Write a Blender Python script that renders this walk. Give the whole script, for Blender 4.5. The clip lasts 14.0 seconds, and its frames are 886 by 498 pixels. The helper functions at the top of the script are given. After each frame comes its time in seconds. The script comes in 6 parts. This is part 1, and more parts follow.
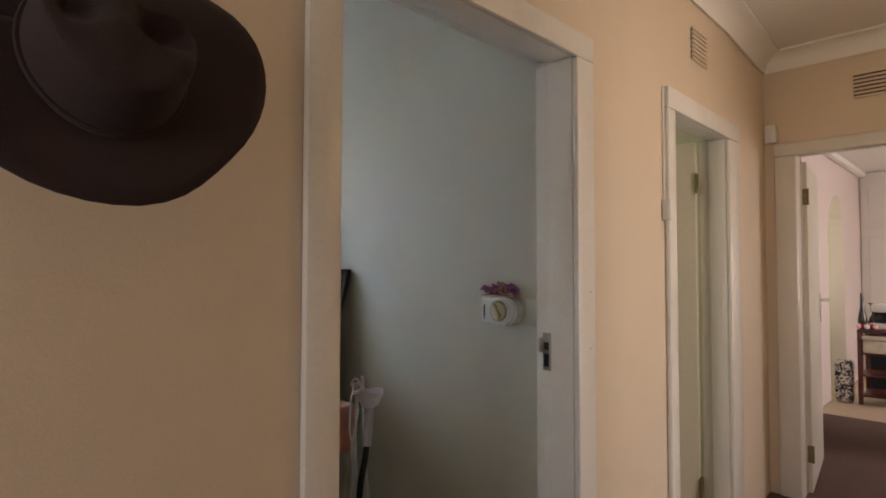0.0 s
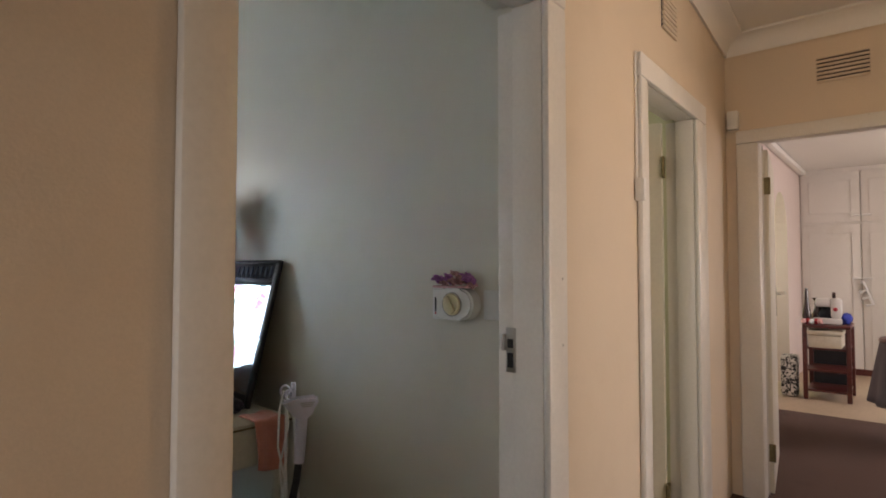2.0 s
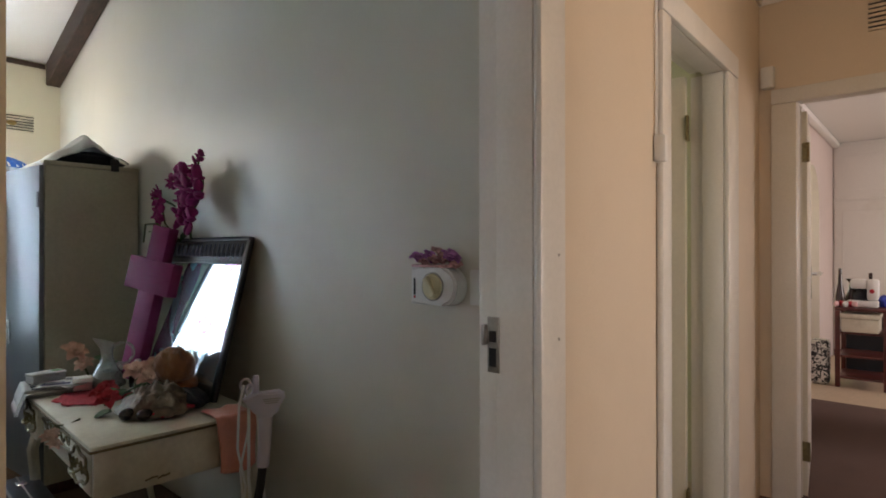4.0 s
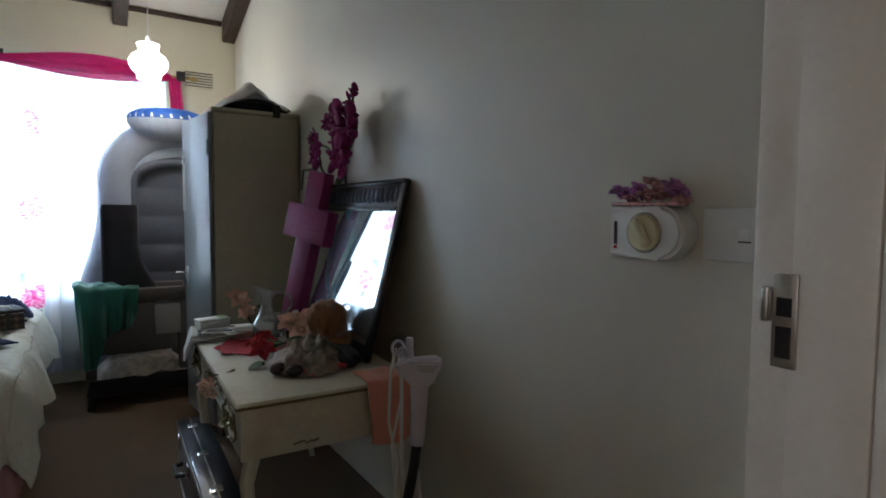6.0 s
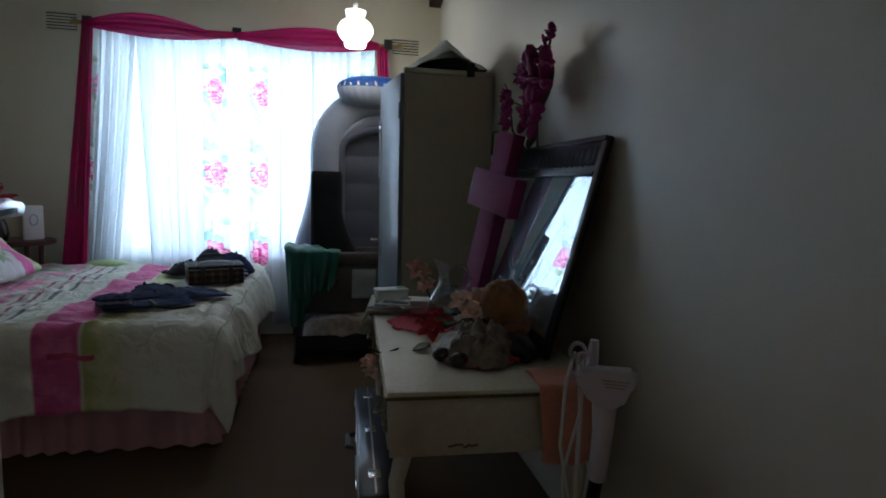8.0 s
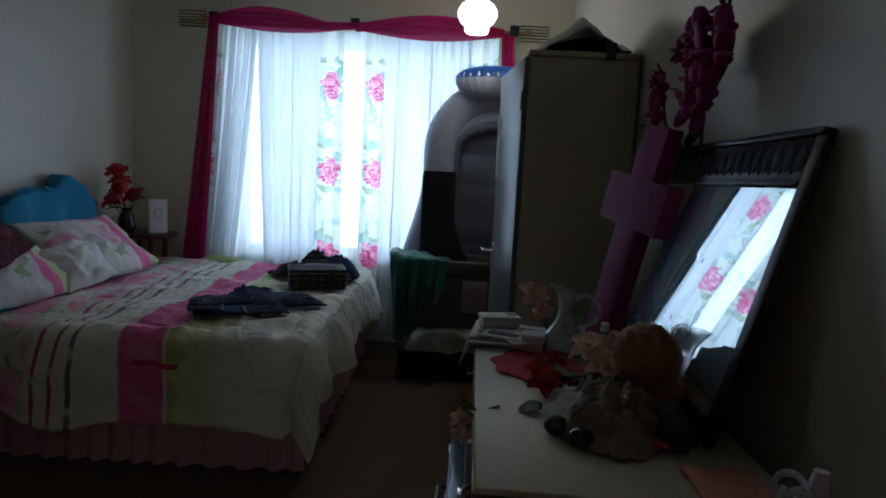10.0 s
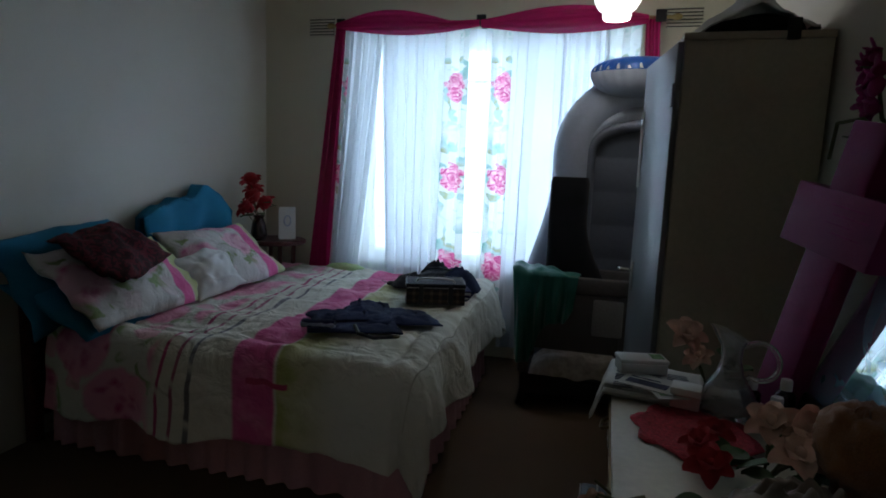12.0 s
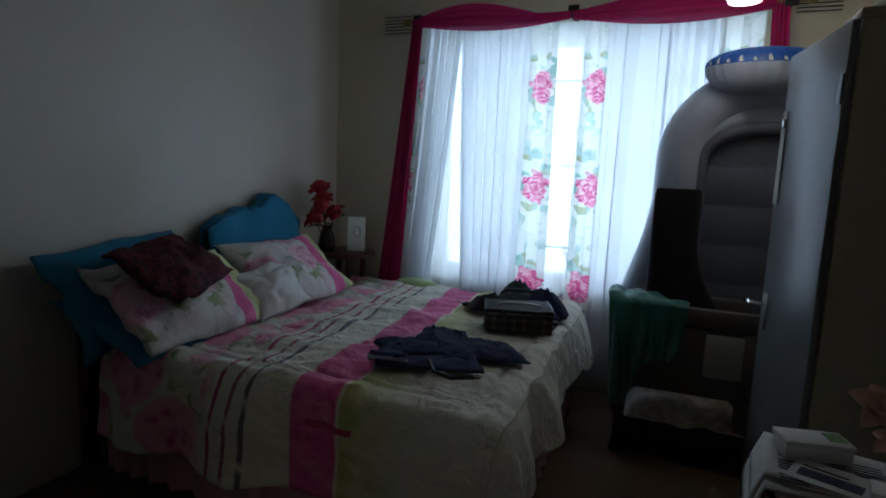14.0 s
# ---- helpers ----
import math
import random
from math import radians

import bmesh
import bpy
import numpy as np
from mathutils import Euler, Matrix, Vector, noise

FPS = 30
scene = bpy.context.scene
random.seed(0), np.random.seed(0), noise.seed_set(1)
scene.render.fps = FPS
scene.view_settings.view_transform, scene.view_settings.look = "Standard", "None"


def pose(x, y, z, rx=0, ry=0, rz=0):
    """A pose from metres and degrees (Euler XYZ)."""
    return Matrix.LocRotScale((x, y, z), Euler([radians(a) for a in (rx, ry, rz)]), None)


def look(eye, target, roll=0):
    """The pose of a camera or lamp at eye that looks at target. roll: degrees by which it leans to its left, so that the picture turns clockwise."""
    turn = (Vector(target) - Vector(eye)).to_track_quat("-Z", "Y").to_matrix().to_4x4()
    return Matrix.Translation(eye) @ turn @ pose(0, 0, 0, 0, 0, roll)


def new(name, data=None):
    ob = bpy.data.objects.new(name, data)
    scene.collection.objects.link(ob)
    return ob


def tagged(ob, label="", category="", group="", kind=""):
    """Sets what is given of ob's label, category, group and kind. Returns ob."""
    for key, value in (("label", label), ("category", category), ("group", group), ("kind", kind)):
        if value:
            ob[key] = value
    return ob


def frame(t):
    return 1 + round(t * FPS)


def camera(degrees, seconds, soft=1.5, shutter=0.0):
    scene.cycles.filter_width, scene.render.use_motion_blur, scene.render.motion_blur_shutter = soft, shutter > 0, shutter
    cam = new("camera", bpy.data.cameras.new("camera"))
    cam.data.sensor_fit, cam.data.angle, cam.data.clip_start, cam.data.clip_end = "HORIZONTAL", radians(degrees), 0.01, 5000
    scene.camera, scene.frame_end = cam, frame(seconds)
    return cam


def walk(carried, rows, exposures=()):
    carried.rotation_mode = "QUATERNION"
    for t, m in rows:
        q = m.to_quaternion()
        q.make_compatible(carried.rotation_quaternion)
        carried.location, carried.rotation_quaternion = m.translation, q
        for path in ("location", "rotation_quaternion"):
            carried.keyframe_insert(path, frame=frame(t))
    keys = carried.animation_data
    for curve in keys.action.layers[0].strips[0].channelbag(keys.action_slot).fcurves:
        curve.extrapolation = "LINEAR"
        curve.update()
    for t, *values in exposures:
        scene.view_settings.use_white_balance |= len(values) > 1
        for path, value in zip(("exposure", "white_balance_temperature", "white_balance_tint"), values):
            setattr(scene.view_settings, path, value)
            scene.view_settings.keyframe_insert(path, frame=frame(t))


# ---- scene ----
cam = camera(76.8, 14.0, soft=1.8)
PATH = [
    (0, (0.923, 0.802, 1.348), (2.336, 2.215, 1.419), 0.1),
    (0.5, (0.986, 0.864, 1.328), (2.443, 2.232, 1.406), 0.0),
    (1, (1.041, 0.941, 1.311), (2.536, 2.267, 1.394), -0.0),
    (1.5, (1.089, 0.998, 1.301), (2.612, 2.292, 1.383), 0.0),
    (2, (1.154, 1.017, 1.3), (2.692, 2.293, 1.373), 0.0),
    (2.2, (1.177, 1.019, 1.293), (2.718, 2.292, 1.364), 0.1),
    (4.3, (1.511, 1.183, 1.282), (2.989, 2.53, 1.265), -0.2),
    (4.5, (1.534, 1.223, 1.273), (2.984, 2.6, 1.248), -0.0),
    (5, (1.589, 1.335, 1.249), (2.933, 2.815, 1.201), 0.3),
    (5.5, (1.645, 1.426, 1.222), (2.86, 3.013, 1.138), 0.3),
    (6, (1.702, 1.493, 1.215), (2.781, 3.172, 1.087), 0.4),
    (6.5, (1.773, 1.555, 1.226), (2.661, 3.339, 1.061), 0.6),
    (7, (1.849, 1.61, 1.215), (2.539, 3.478, 1.031), 1.0),
    (7.5, (1.891, 1.684, 1.189), (2.415, 3.603, 0.984), 1.4),
    (8, (1.915, 1.783, 1.183), (2.313, 3.73, 0.957), 1.6),
    (8.5, (1.944, 1.909, 1.191), (2.202, 3.878, 0.957), 1.7),
    (8.7, (1.92, 1.968, 1.174), (2.165, 3.94, 0.947), 2.4),
    (11, (2.046, 2.305, 1.223), (1.74, 4.264, 0.963), 2.2),
    (11.5, (2.037, 2.379, 1.228), (1.632, 4.32, 0.965), 2.3),
    (12, (1.985, 2.464, 1.244), (1.502, 4.387, 0.978), 2.3),
    (12.5, (1.926, 2.565, 1.253), (1.385, 4.472, 0.986), 2.4),
    (13, (1.876, 2.633, 1.26), (1.286, 4.525, 0.994), 2.4),
    (13.5, (1.833, 2.692, 1.256), (1.189, 4.567, 0.994), 2.5),
    (14, (1.821, 2.763, 1.266), (1.11, 4.614, 1.006), 2.6),
]
EXPOSURES = [(0.0, 1.31, 6450, 10), (2.0, 1.32, 6400, 10), (4.3, 1.15, 6350, 10), (5.0, 1.08, 6200, 10), (6.0, 0.72, 6050, 9), (7.0, 0.32, 5900, 8), (8.0, -0.18, 5800, 8), (11.0, -0.84, 5800, 8), (12.5, -0.82, 5900, 8), (14.0, -1.08, 5950, 8)]
walk(cam, [(t, look(eye, target, roll)) for t, eye, target, roll in PATH], EXPOSURES)

# ---- world, sun, large lights ----
world = bpy.data.worlds.new("world")
scene.world = world
world.use_nodes = True
wn = world.node_tree.nodes
sky = wn.new("ShaderNodeTexSky")
sky.sky_type, sky.sun_disc = "NISHITA", False
sky.sun_elevation, sky.sun_rotation = radians(55), radians(90)
wn["Background"].inputs["Strength"].default_value = 0.1
world.node_tree.links.new(sky.outputs[0], wn["Background"].inputs["Color"])

sun = new("sun", bpy.data.lights.new("sun", "SUN"))
sun.data.energy, sun.data.angle, sun.data.color = 3.0, radians(0.5), (1.0, 0.95, 0.88)
sun.matrix_world = look((9, 1, 12), (0, 1, 0))


def area(name, eye, target, w, h, power, color):
    lamp = new(name, bpy.data.lights.new(name, "AREA"))
    lamp.data.shape, lamp.data.size, lamp.data.size_y = "RECTANGLE", w, h
    lamp.data.energy, lamp.data.color = power, color
    lamp.matrix_world = look(eye, target)
    return lamp


# daylight in openings, only the bedroom's seen; lights of bedroom, passage and far room
area("window_daylight", (1.30, 6.62, 1.385), (1.29, 0, 1.2), 1.86, 1.50, 78, (0.66, 0.84, 1.0))
area("passage_window_daylight", (-0.86, 1.02, 1.45), (5, 1.2, 1.3), 0.8, 1.3, 5.6, (1.0, 0.90, 0.84))
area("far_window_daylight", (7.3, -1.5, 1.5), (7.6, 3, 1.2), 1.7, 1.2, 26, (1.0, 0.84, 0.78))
# added out of view to brighten the passage wall between the two doors
area("side_recess_fill", (3.17, -0.95, 1.25), (3.17, 3, 1.15), 0.84, 1.6, 14, (1.0, 0.86, 0.78))
# fill with no known source, added to brighten the olive space behind the arch
area("arch_fill", (8.3, 3.30, 1.6), (8.3, 0, 1.3), 0.6, 0.9, 5, (1.0, 0.97, 0.70))
# made-up opening, never in view, to light the bathroom past its door
area("bath_fill", (3.4, 3.93, 1.65), (3.6, 1, 1.2), 0.7, 0.7, 4, (1.0, 0.97, 0.80))


def point(name, at, power, color, size):
    lamp = new(name, bpy.data.lights.new(name, "POINT"))
    lamp.data.energy, lamp.data.color, lamp.data.shadow_soft_size = power, color, size
    lamp.location = at
    return lamp


point("pendant_bulb", (2.066, 5.42, 2.11), 5.4, (1.0, 0.90, 0.74), 0.085)
# warm fill added out of view, for the yellow tone at the passage end
point("passage_warm_fill", (3.25, 0.52, 2.36), 2.6, (1.0, 0.68, 0.36), 0.06)


# ---- materials ----
def nodes_of(name):
    m = bpy.data.materials.new(name)
    m.use_nodes = True
    t = m.node_tree
    return m, t, t.nodes["Principled BSDF"]


def node(t, kind, links=(), **values):
    n = t.nodes.new(kind)
    for k, v in values.items():
        if k in n.inputs:
            n.inputs[k].default_value = v
    for socket, source in links:
        t.links.new(source, n.inputs[socket])
    return n


def ramp(t, source, stops):
    r = t.nodes.new("ShaderNodeValToRGB")
    t.links.new(source, r.inputs[0])
    while len(r.color_ramp.elements) < len(stops):
        r.color_ramp.elements.new(0.5)
    for e, (p, c) in zip(r.color_ramp.elements, stops):
        e.position, e.color = p, (*c, 1)
    return r.outputs[0]


def tint(c, f):
    return tuple(min(1.0, v * f) for v in c)


def mixed(t, fac, a, b):
    m = t.nodes.new("ShaderNodeMix")
    m.data_type = "RGBA"
    for socket, v in ((m.inputs[0], fac), (m.inputs[6], a), (m.inputs[7], b)):
        if isinstance(v, (int, float)):
            socket.default_value = v
        elif isinstance(v, tuple):
            socket.default_value = (*v, 1)
        else:
            t.links.new(v, socket)
    return m.outputs[2]


def mathn(t, op, a, b=0.0):
    m = t.nodes.new("ShaderNodeMath")
    m.operation = op
    for socket, v in zip(m.inputs, (a, b)):
        if isinstance(v, (int, float)):
            socket.default_value = v
        else:
            t.links.new(v, socket)
    return m.outputs[0]


def smooth_mask(t, source, a, b):
    m = t.nodes.new("ShaderNodeMapRange")
    m.interpolation_type = "SMOOTHSTEP"
    t.links.new(source, m.inputs[0])
    m.inputs[1].default_value, m.inputs[2].default_value = a, b
    return m.outputs[0]


def bumped(t, b, height, strength, distance=0.01):
    n = t.nodes.new("ShaderNodeBump")
    n.inputs["Strength"].default_value, n.inputs["Distance"].default_value = strength, distance
    t.links.new(height, n.inputs["Height"])
    t.links.new(n.outputs[0], b.inputs["Normal"])


def surface(name, color, rough=0.6, vary=0.12, grain=60.0, patch=2.5, bump=0.15, metal=0.0, stretch=(1, 1, 1), dirt=None, sheen=0.0, coat=0.0):
    """A painted, woven or cast surface: grain and broad patches vary its colour, gloss and relief."""
    m, t, b = nodes_of(name)
    co = t.nodes.new("ShaderNodeTexCoord").outputs["Object"]
    mp = node(t, "ShaderNodeMapping", [("Vector", co)])
    mp.inputs["Scale"].default_value = stretch
    fine = node(t, "ShaderNodeTexNoise", [("Vector", mp.outputs[0])], Scale=grain, Detail=4.0)
    broad = node(t, "ShaderNodeTexNoise", [("Vector", mp.outputs[0])], Scale=patch, Detail=5.0, Roughness=0.6)
    base = ramp(t, fine.outputs[0], [(0.3, tint(color, 1 - vary)), (0.7, tint(color, 1 + vary))])
    dark = dirt or tint(color, 1 - 2.2 * vary)
    k = smooth_mask(t, broad.outputs[0], 0.5, 0.78)
    t.links.new(mixed(t, mathn(t, "MULTIPLY", k, 0.55), base, dark), b.inputs["Base Color"])
    t.links.new(mathn(t, "ADD", mathn(t, "MULTIPLY", broad.outputs[0], 0.25), rough - 0.12), b.inputs["Roughness"])
    b.inputs["Metallic"].default_value = metal
    b.inputs["Sheen Weight"].default_value = sheen
    b.inputs["Coat Weight"].default_value = coat
    bumped(t, b, fine.outputs[0], bump, 0.004)
    return m


def wood(name, color, dark, rough=0.4, scale=3.0):
    m, t, b = nodes_of(name)
    co = t.nodes.new("ShaderNodeTexCoord").outputs["Object"]
    mp = node(t, "ShaderNodeMapping", [("Vector", co)])
    mp.inputs["Scale"].default_value = (14, 1.2, 14)
    n = node(t, "ShaderNodeTexNoise", [("Vector", mp.outputs[0])], Scale=scale, Detail=6.0, Distortion=0.8)
    t.links.new(ramp(t, n.outputs[0], [(0.3, dark), (0.7, color)]), b.inputs["Base Color"])
    b.inputs["Roughness"].default_value = rough
    bumped(t, b, n.outputs[0], 0.2, 0.003)
    return m


def plain_glass(name, color=(1, 1, 1), rough=0.0, clear=1.0):
    m, t, b = nodes_of(name)
    b.inputs["Base Color"].default_value = (*color, 1)
    b.inputs["Transmission Weight"].default_value = clear
    b.inputs["Roughness"].default_value = rough
    b.inputs["IOR"].default_value = 1.45
    return m


def sheer(name, color, clear=0.25, glow=0.75, floral=False):
    """Thin curtain cloth that lets daylight through; floral: a printed border of roses and leaves over its UV, in metres."""
    m, t, b = nodes_of(name)
    out = t.nodes["Material Output"]
    uv = t.nodes.new("ShaderNodeTexCoord").outputs["UV"]
    weave = node(t, "ShaderNodeTexNoise", [("Vector", uv)], Scale=220.0, Detail=2.0)
    col = ramp(t, weave.outputs[0], [(0.3, tint(color, 0.93)), (0.7, color)])
    if floral:
        wob = node(t, "ShaderNodeTexNoise", [("Vector", uv)], Scale=14.0, Detail=3.0)
        sep = node(t, "ShaderNodeSeparateXYZ", [("Vector", uv)])
        wu = mathn(t, "ADD", sep.outputs[0], mathn(t, "MULTIPLY", mathn(t, "SUBTRACT", wob.outputs[0], 0.5), 0.16))
        wv = mathn(t, "ADD", sep.outputs[1], mathn(t, "MULTIPLY", mathn(t, "SUBTRACT", wob.outputs[0], 0.5), 0.10))
        cell = mathn(t, "SUBTRACT", mathn(t, "MODULO", mathn(t, "ADD", wv, 0.505), 0.585), 0.28)
        du = mathn(t, "MULTIPLY", mathn(t, "SUBTRACT", wu, 0.085), 1.35)
        dist = mathn(t, "SQRT", mathn(t, "ADD", mathn(t, "MULTIPLY", du, du), mathn(t, "MULTIPLY", cell, cell)))
        petal = node(t, "ShaderNodeTexNoise", [("Vector", uv)], Scale=19.0, Detail=2.0, Distortion=2.2)
        pink = ramp(t, petal.outputs[0], [(0.34, (0.60, 0.04, 0.20)), (0.50, (0.84, 0.24, 0.42)), (0.64, (0.92, 0.60, 0.68))])
        leaf = node(t, "ShaderNodeTexNoise", [("Vector", uv)], Scale=11.0, Detail=1.0, Distortion=1.2)
        greens = ramp(t, node(t, "ShaderNodeTexNoise", [("Vector", uv)], Scale=6.0).outputs[0], [(0.38, (0.30, 0.52, 0.46)), (0.50, (0.52, 0.68, 0.64)), (0.58, (0.46, 0.46, 0.24)), (0.68, (0.40, 0.58, 0.52))])
        leafmask = mathn(t, "MULTIPLY", smooth_mask(t, leaf.outputs[0], 0.50, 0.57), smooth_mask(t, dist, 0.33, 0.18))
        col = mixed(t, leafmask, col, greens)
        col = mixed(t, smooth_mask(t, dist, 0.098, 0.085), col, pink)
    tr = node(t, "ShaderNodeBsdfTransparent")
    tl = node(t, "ShaderNodeBsdfTranslucent", [("Color", col)])
    df = node(t, "ShaderNodeBsdfDiffuse", [("Color", col)])
    a = node(t, "ShaderNodeMixShader", [(1, df.outputs[0]), (2, tl.outputs[0])])
    a.inputs[0].default_value = glow
    c = node(t, "ShaderNodeMixShader", [(1, a.outputs[0]), (2, tr.outputs[0])])
    c.inputs[0].default_value = clear
    t.links.new(c.outputs[0], out.inputs["Surface"])
    return m


def printed(name, ground, pinks, stripes=False, bloom=0.46, extra=0.7):
    """Printed bed linen over its UV in metres: large watercolour roses with leaves, and on the duvet bands and pin stripes across it."""
    m, t, b = nodes_of(name)
    uv = t.nodes.new("ShaderNodeTexCoord").outputs["UV"]
    sep = node(t, "ShaderNodeSeparateXYZ", [("Vector", uv)])
    wob = node(t, "ShaderNodeTexNoise", [("Vector", uv)], Scale=9.0, Detail=4.0)
    warp = t.nodes.new("ShaderNodeVectorMath")
    warp.operation = "SCALE"
    t.links.new(wob.outputs["Color"], warp.inputs[0])
    warp.inputs["Scale"].default_value = 0.10
    add = t.nodes.new("ShaderNodeVectorMath")
    t.links.new(uv, add.inputs[0])
    t.links.new(warp.outputs[0], add.inputs[1])
    cells = node(t, "ShaderNodeTexVoronoi", [("Vector", add.outputs[0])], Scale=3.1, Randomness=0.75)
    cells.voronoi_dimensions = "2D"
    ring = node(t, "ShaderNodeTexVoronoi", [("Vector", add.outputs[0])], Scale=16.0)
    pink = ramp(t, ring.outputs["Distance"], [(0.05, pinks[0]), (0.55, pinks[1])])
    cloth = node(t, "ShaderNodeTexNoise", [("Vector", uv)], Scale=300.0, Detail=2.0)
    col = ramp(t, cloth.outputs[0], [(0.3, tint(ground, 0.92)), (0.7, ground)])
    leaf = node(t, "ShaderNodeTexNoise", [("Vector", uv)], Scale=8.0, Detail=2.0, Distortion=1.0)
    d = cells.outputs["Distance"]
    col = mixed(t, mathn(t, "MULTIPLY", smooth_mask(t, leaf.outputs[0], 0.54, 0.6), smooth_mask(t, d, 0.62, 0.5)), col, (0.28, 0.36, 0.16))
    flowers = mixed(t, smooth_mask(t, d, bloom, bloom - 0.10), col, pink)
    small = node(t, "ShaderNodeTexVoronoi", [("Vector", add.outputs[0])], Scale=5.3, Randomness=0.9)
    small.voronoi_dimensions = "2D"
    flowers = mixed(t, mathn(t, "MULTIPLY", smooth_mask(t, small.outputs["Distance"], 0.30, 0.22), extra), flowers, pinks[1])
    if stripes:
        s = sep.outputs[0]
        col = mixed(t, smooth_mask(t, s, 0.36, 0.30), col, flowers)
        plainc = mixed(t, smooth_mask(t, s, 0.30, 0.36), col, ground)
        col = plainc
        for at, w, c in ((0.37, 0.011, (0.42, 0.06, 0.16)), (0.44, 0.010, (0.35, 0.10, 0.16)), (0.505, 0.012, (0.16, 0.15, 0.16))):
            edge = mathn(t, "ABSOLUTE", mathn(t, "SUBTRACT", mathn(t, "ADD", s, mathn(t, "MULTIPLY", mathn(t, "SUBTRACT", wob.outputs[0], 0.5), 0.02)), at))
            dash = mathn(t, "FRACT", mathn(t, "ADD", mathn(t, "MULTIPLY", mathn(t, "ADD", sep.outputs[1], mathn(t, "MULTIPLY", s, 0.5)), 4.6), at * 9.0))
            stroke = mathn(t, "MULTIPLY", smooth_mask(t, dash, 0.0, 0.10), smooth_mask(t, dash, 1.0, 0.86))
            col = mixed(t, mathn(t, "MULTIPLY", smooth_mask(t, edge, w, w * 0.6), mathn(t, "ADD", mathn(t, "MULTIPLY", stroke, 0.8), 0.2)), col, c)
        band = mathn(t, "MULTIPLY", smooth_mask(t, s, 0.66, 0.675), smooth_mask(t, s, 0.845, 0.83))
        col = mixed(t, band, col, mixed(t, smooth_mask(t, wob.outputs[0], 0.4, 0.7), (0.60, 0.08, 0.25), (0.70, 0.18, 0.36)))
        green = mathn(t, "MULTIPLY", smooth_mask(t, s, 0.84, 0.855), smooth_mask(t, s, 1.10, 0.88))
        col = mixed(t, green, col, mixed(t, smooth_mask(t, wob.outputs[0], 0.35, 0.65), (0.38, 0.39, 0.12), (0.56, 0.54, 0.30)))
        vv = mathn(t, "ABSOLUTE", mathn(t, "SUBTRACT", sep.outputs[1], 0.235))
        tag = mathn(t, "MULTIPLY", smooth_mask(t, vv, 0.014, 0.010), mathn(t, "MULTIPLY", smooth_mask(t, s, 0.72, 0.73), smooth_mask(t, s, 0.90, 0.89)))
        col = mixed(t, tag, col, (0.45, 0.04, 0.12))
    else:
        s = sep.outputs[0]
        band = mathn(t, "MULTIPLY", smooth_mask(t, s, 0.52, 0.53), smooth_mask(t, s, 0.62, 0.61))
        col = mixed(t, band, flowers, (0.72, 0.12, 0.34))
        col = mixed(t, smooth_mask(t, s, 0.615, 0.625), col, (0.52, 0.58, 0.26))
    t.links.new(col, b.inputs["Base Color"])
    b.inputs["Roughness"].default_value = 0.85
    b.inputs["Sheen Weight"].default_value = 0.15
    crease = node(t, "ShaderNodeTexNoise", [("Vector", uv)], Scale=13.0, Detail=5.0, Distortion=0.6)
    rows = node(t, "ShaderNodeTexWave", [("Vector", add.outputs[0])], Scale=3.2, Distortion=6.0, Detail=3.0)
    rows.bands_direction = "Y"
    both = mathn(t, "ADD", crease.outputs[0], mathn(t, "MULTIPLY", rows.outputs["Fac"], 0.16))
    bumped(t, b, both, 0.9, 0.022)
    return m


def damask(name, a, bcol, scale, rough=0.7):
    m, t, b = nodes_of(name)
    co = t.nodes.new("ShaderNodeTexCoord").outputs["Object"]
    n = node(t, "ShaderNodeTexNoise", [("Vector", co)], Scale=scale, Detail=1.0, Distortion=2.0)
    t.links.new(ramp(t, n.outputs[0], [(0.48, a), (0.53, bcol)]), b.inputs["Base Color"])
    b.inputs["Roughness"].default_value = rough
    bumped(t, b, n.outputs[0], 0.2, 0.003)
    return m


def glowing(name, color, strength):
    m, t, b = nodes_of(name)
    b.inputs["Base Color"].default_value = (0.9, 0.9, 0.88, 1)
    b.inputs["Emission Color"].default_value = (*color, 1)
    b.inputs["Emission Strength"].default_value = strength
    b.inputs["Roughness"].default_value = 0.2
    return m


M_ROOM = surface("bedroom_paint", (0.645, 0.61, 0.52), 0.47, 0.03, 240, 1.6, 0.12, dirt=(0.55, 0.52, 0.42))
M_WINWALL = surface("window_wall_paint", (0.66, 0.62, 0.48), 0.5, 0.03, 240, 1.6, 0.12, dirt=(0.58, 0.53, 0.40))
M_PASS = surface("passage_paint", (0.66, 0.55, 0.42), 0.42, 0.03, 240, 1.4, 0.12, dirt=(0.58, 0.47, 0.34))
M_FAR = surface("far_room_paint", (0.70, 0.60, 0.56), 0.6, 0.03, 200, 1.6, 0.1)
M_BATH = surface("bathroom_paint", (0.56, 0.54, 0.38), 0.6, 0.04, 200, 1.6, 0.1)
M_CEIL = surface("ceiling_paint", (0.78, 0.76, 0.72), 0.7, 0.02, 180, 1.2, 0.1)
M_GLOSS = surface("white_gloss_paint", (0.70, 0.67, 0.62), 0.32, 0.03, 90, 3.0, 0.1, dirt=(0.58, 0.54, 0.47))
M_DOOR = surface("door_paint", (0.68, 0.64, 0.54), 0.36, 0.03, 80, 2.0, 0.1)
M_BEAM = wood("dark_beam_wood", (0.07, 0.04, 0.028), (0.025, 0.014, 0.01), 0.55)
M_RED_WOOD = wood("dark_red_wood", (0.12, 0.03, 0.025), (0.05, 0.012, 0.01), 0.35)
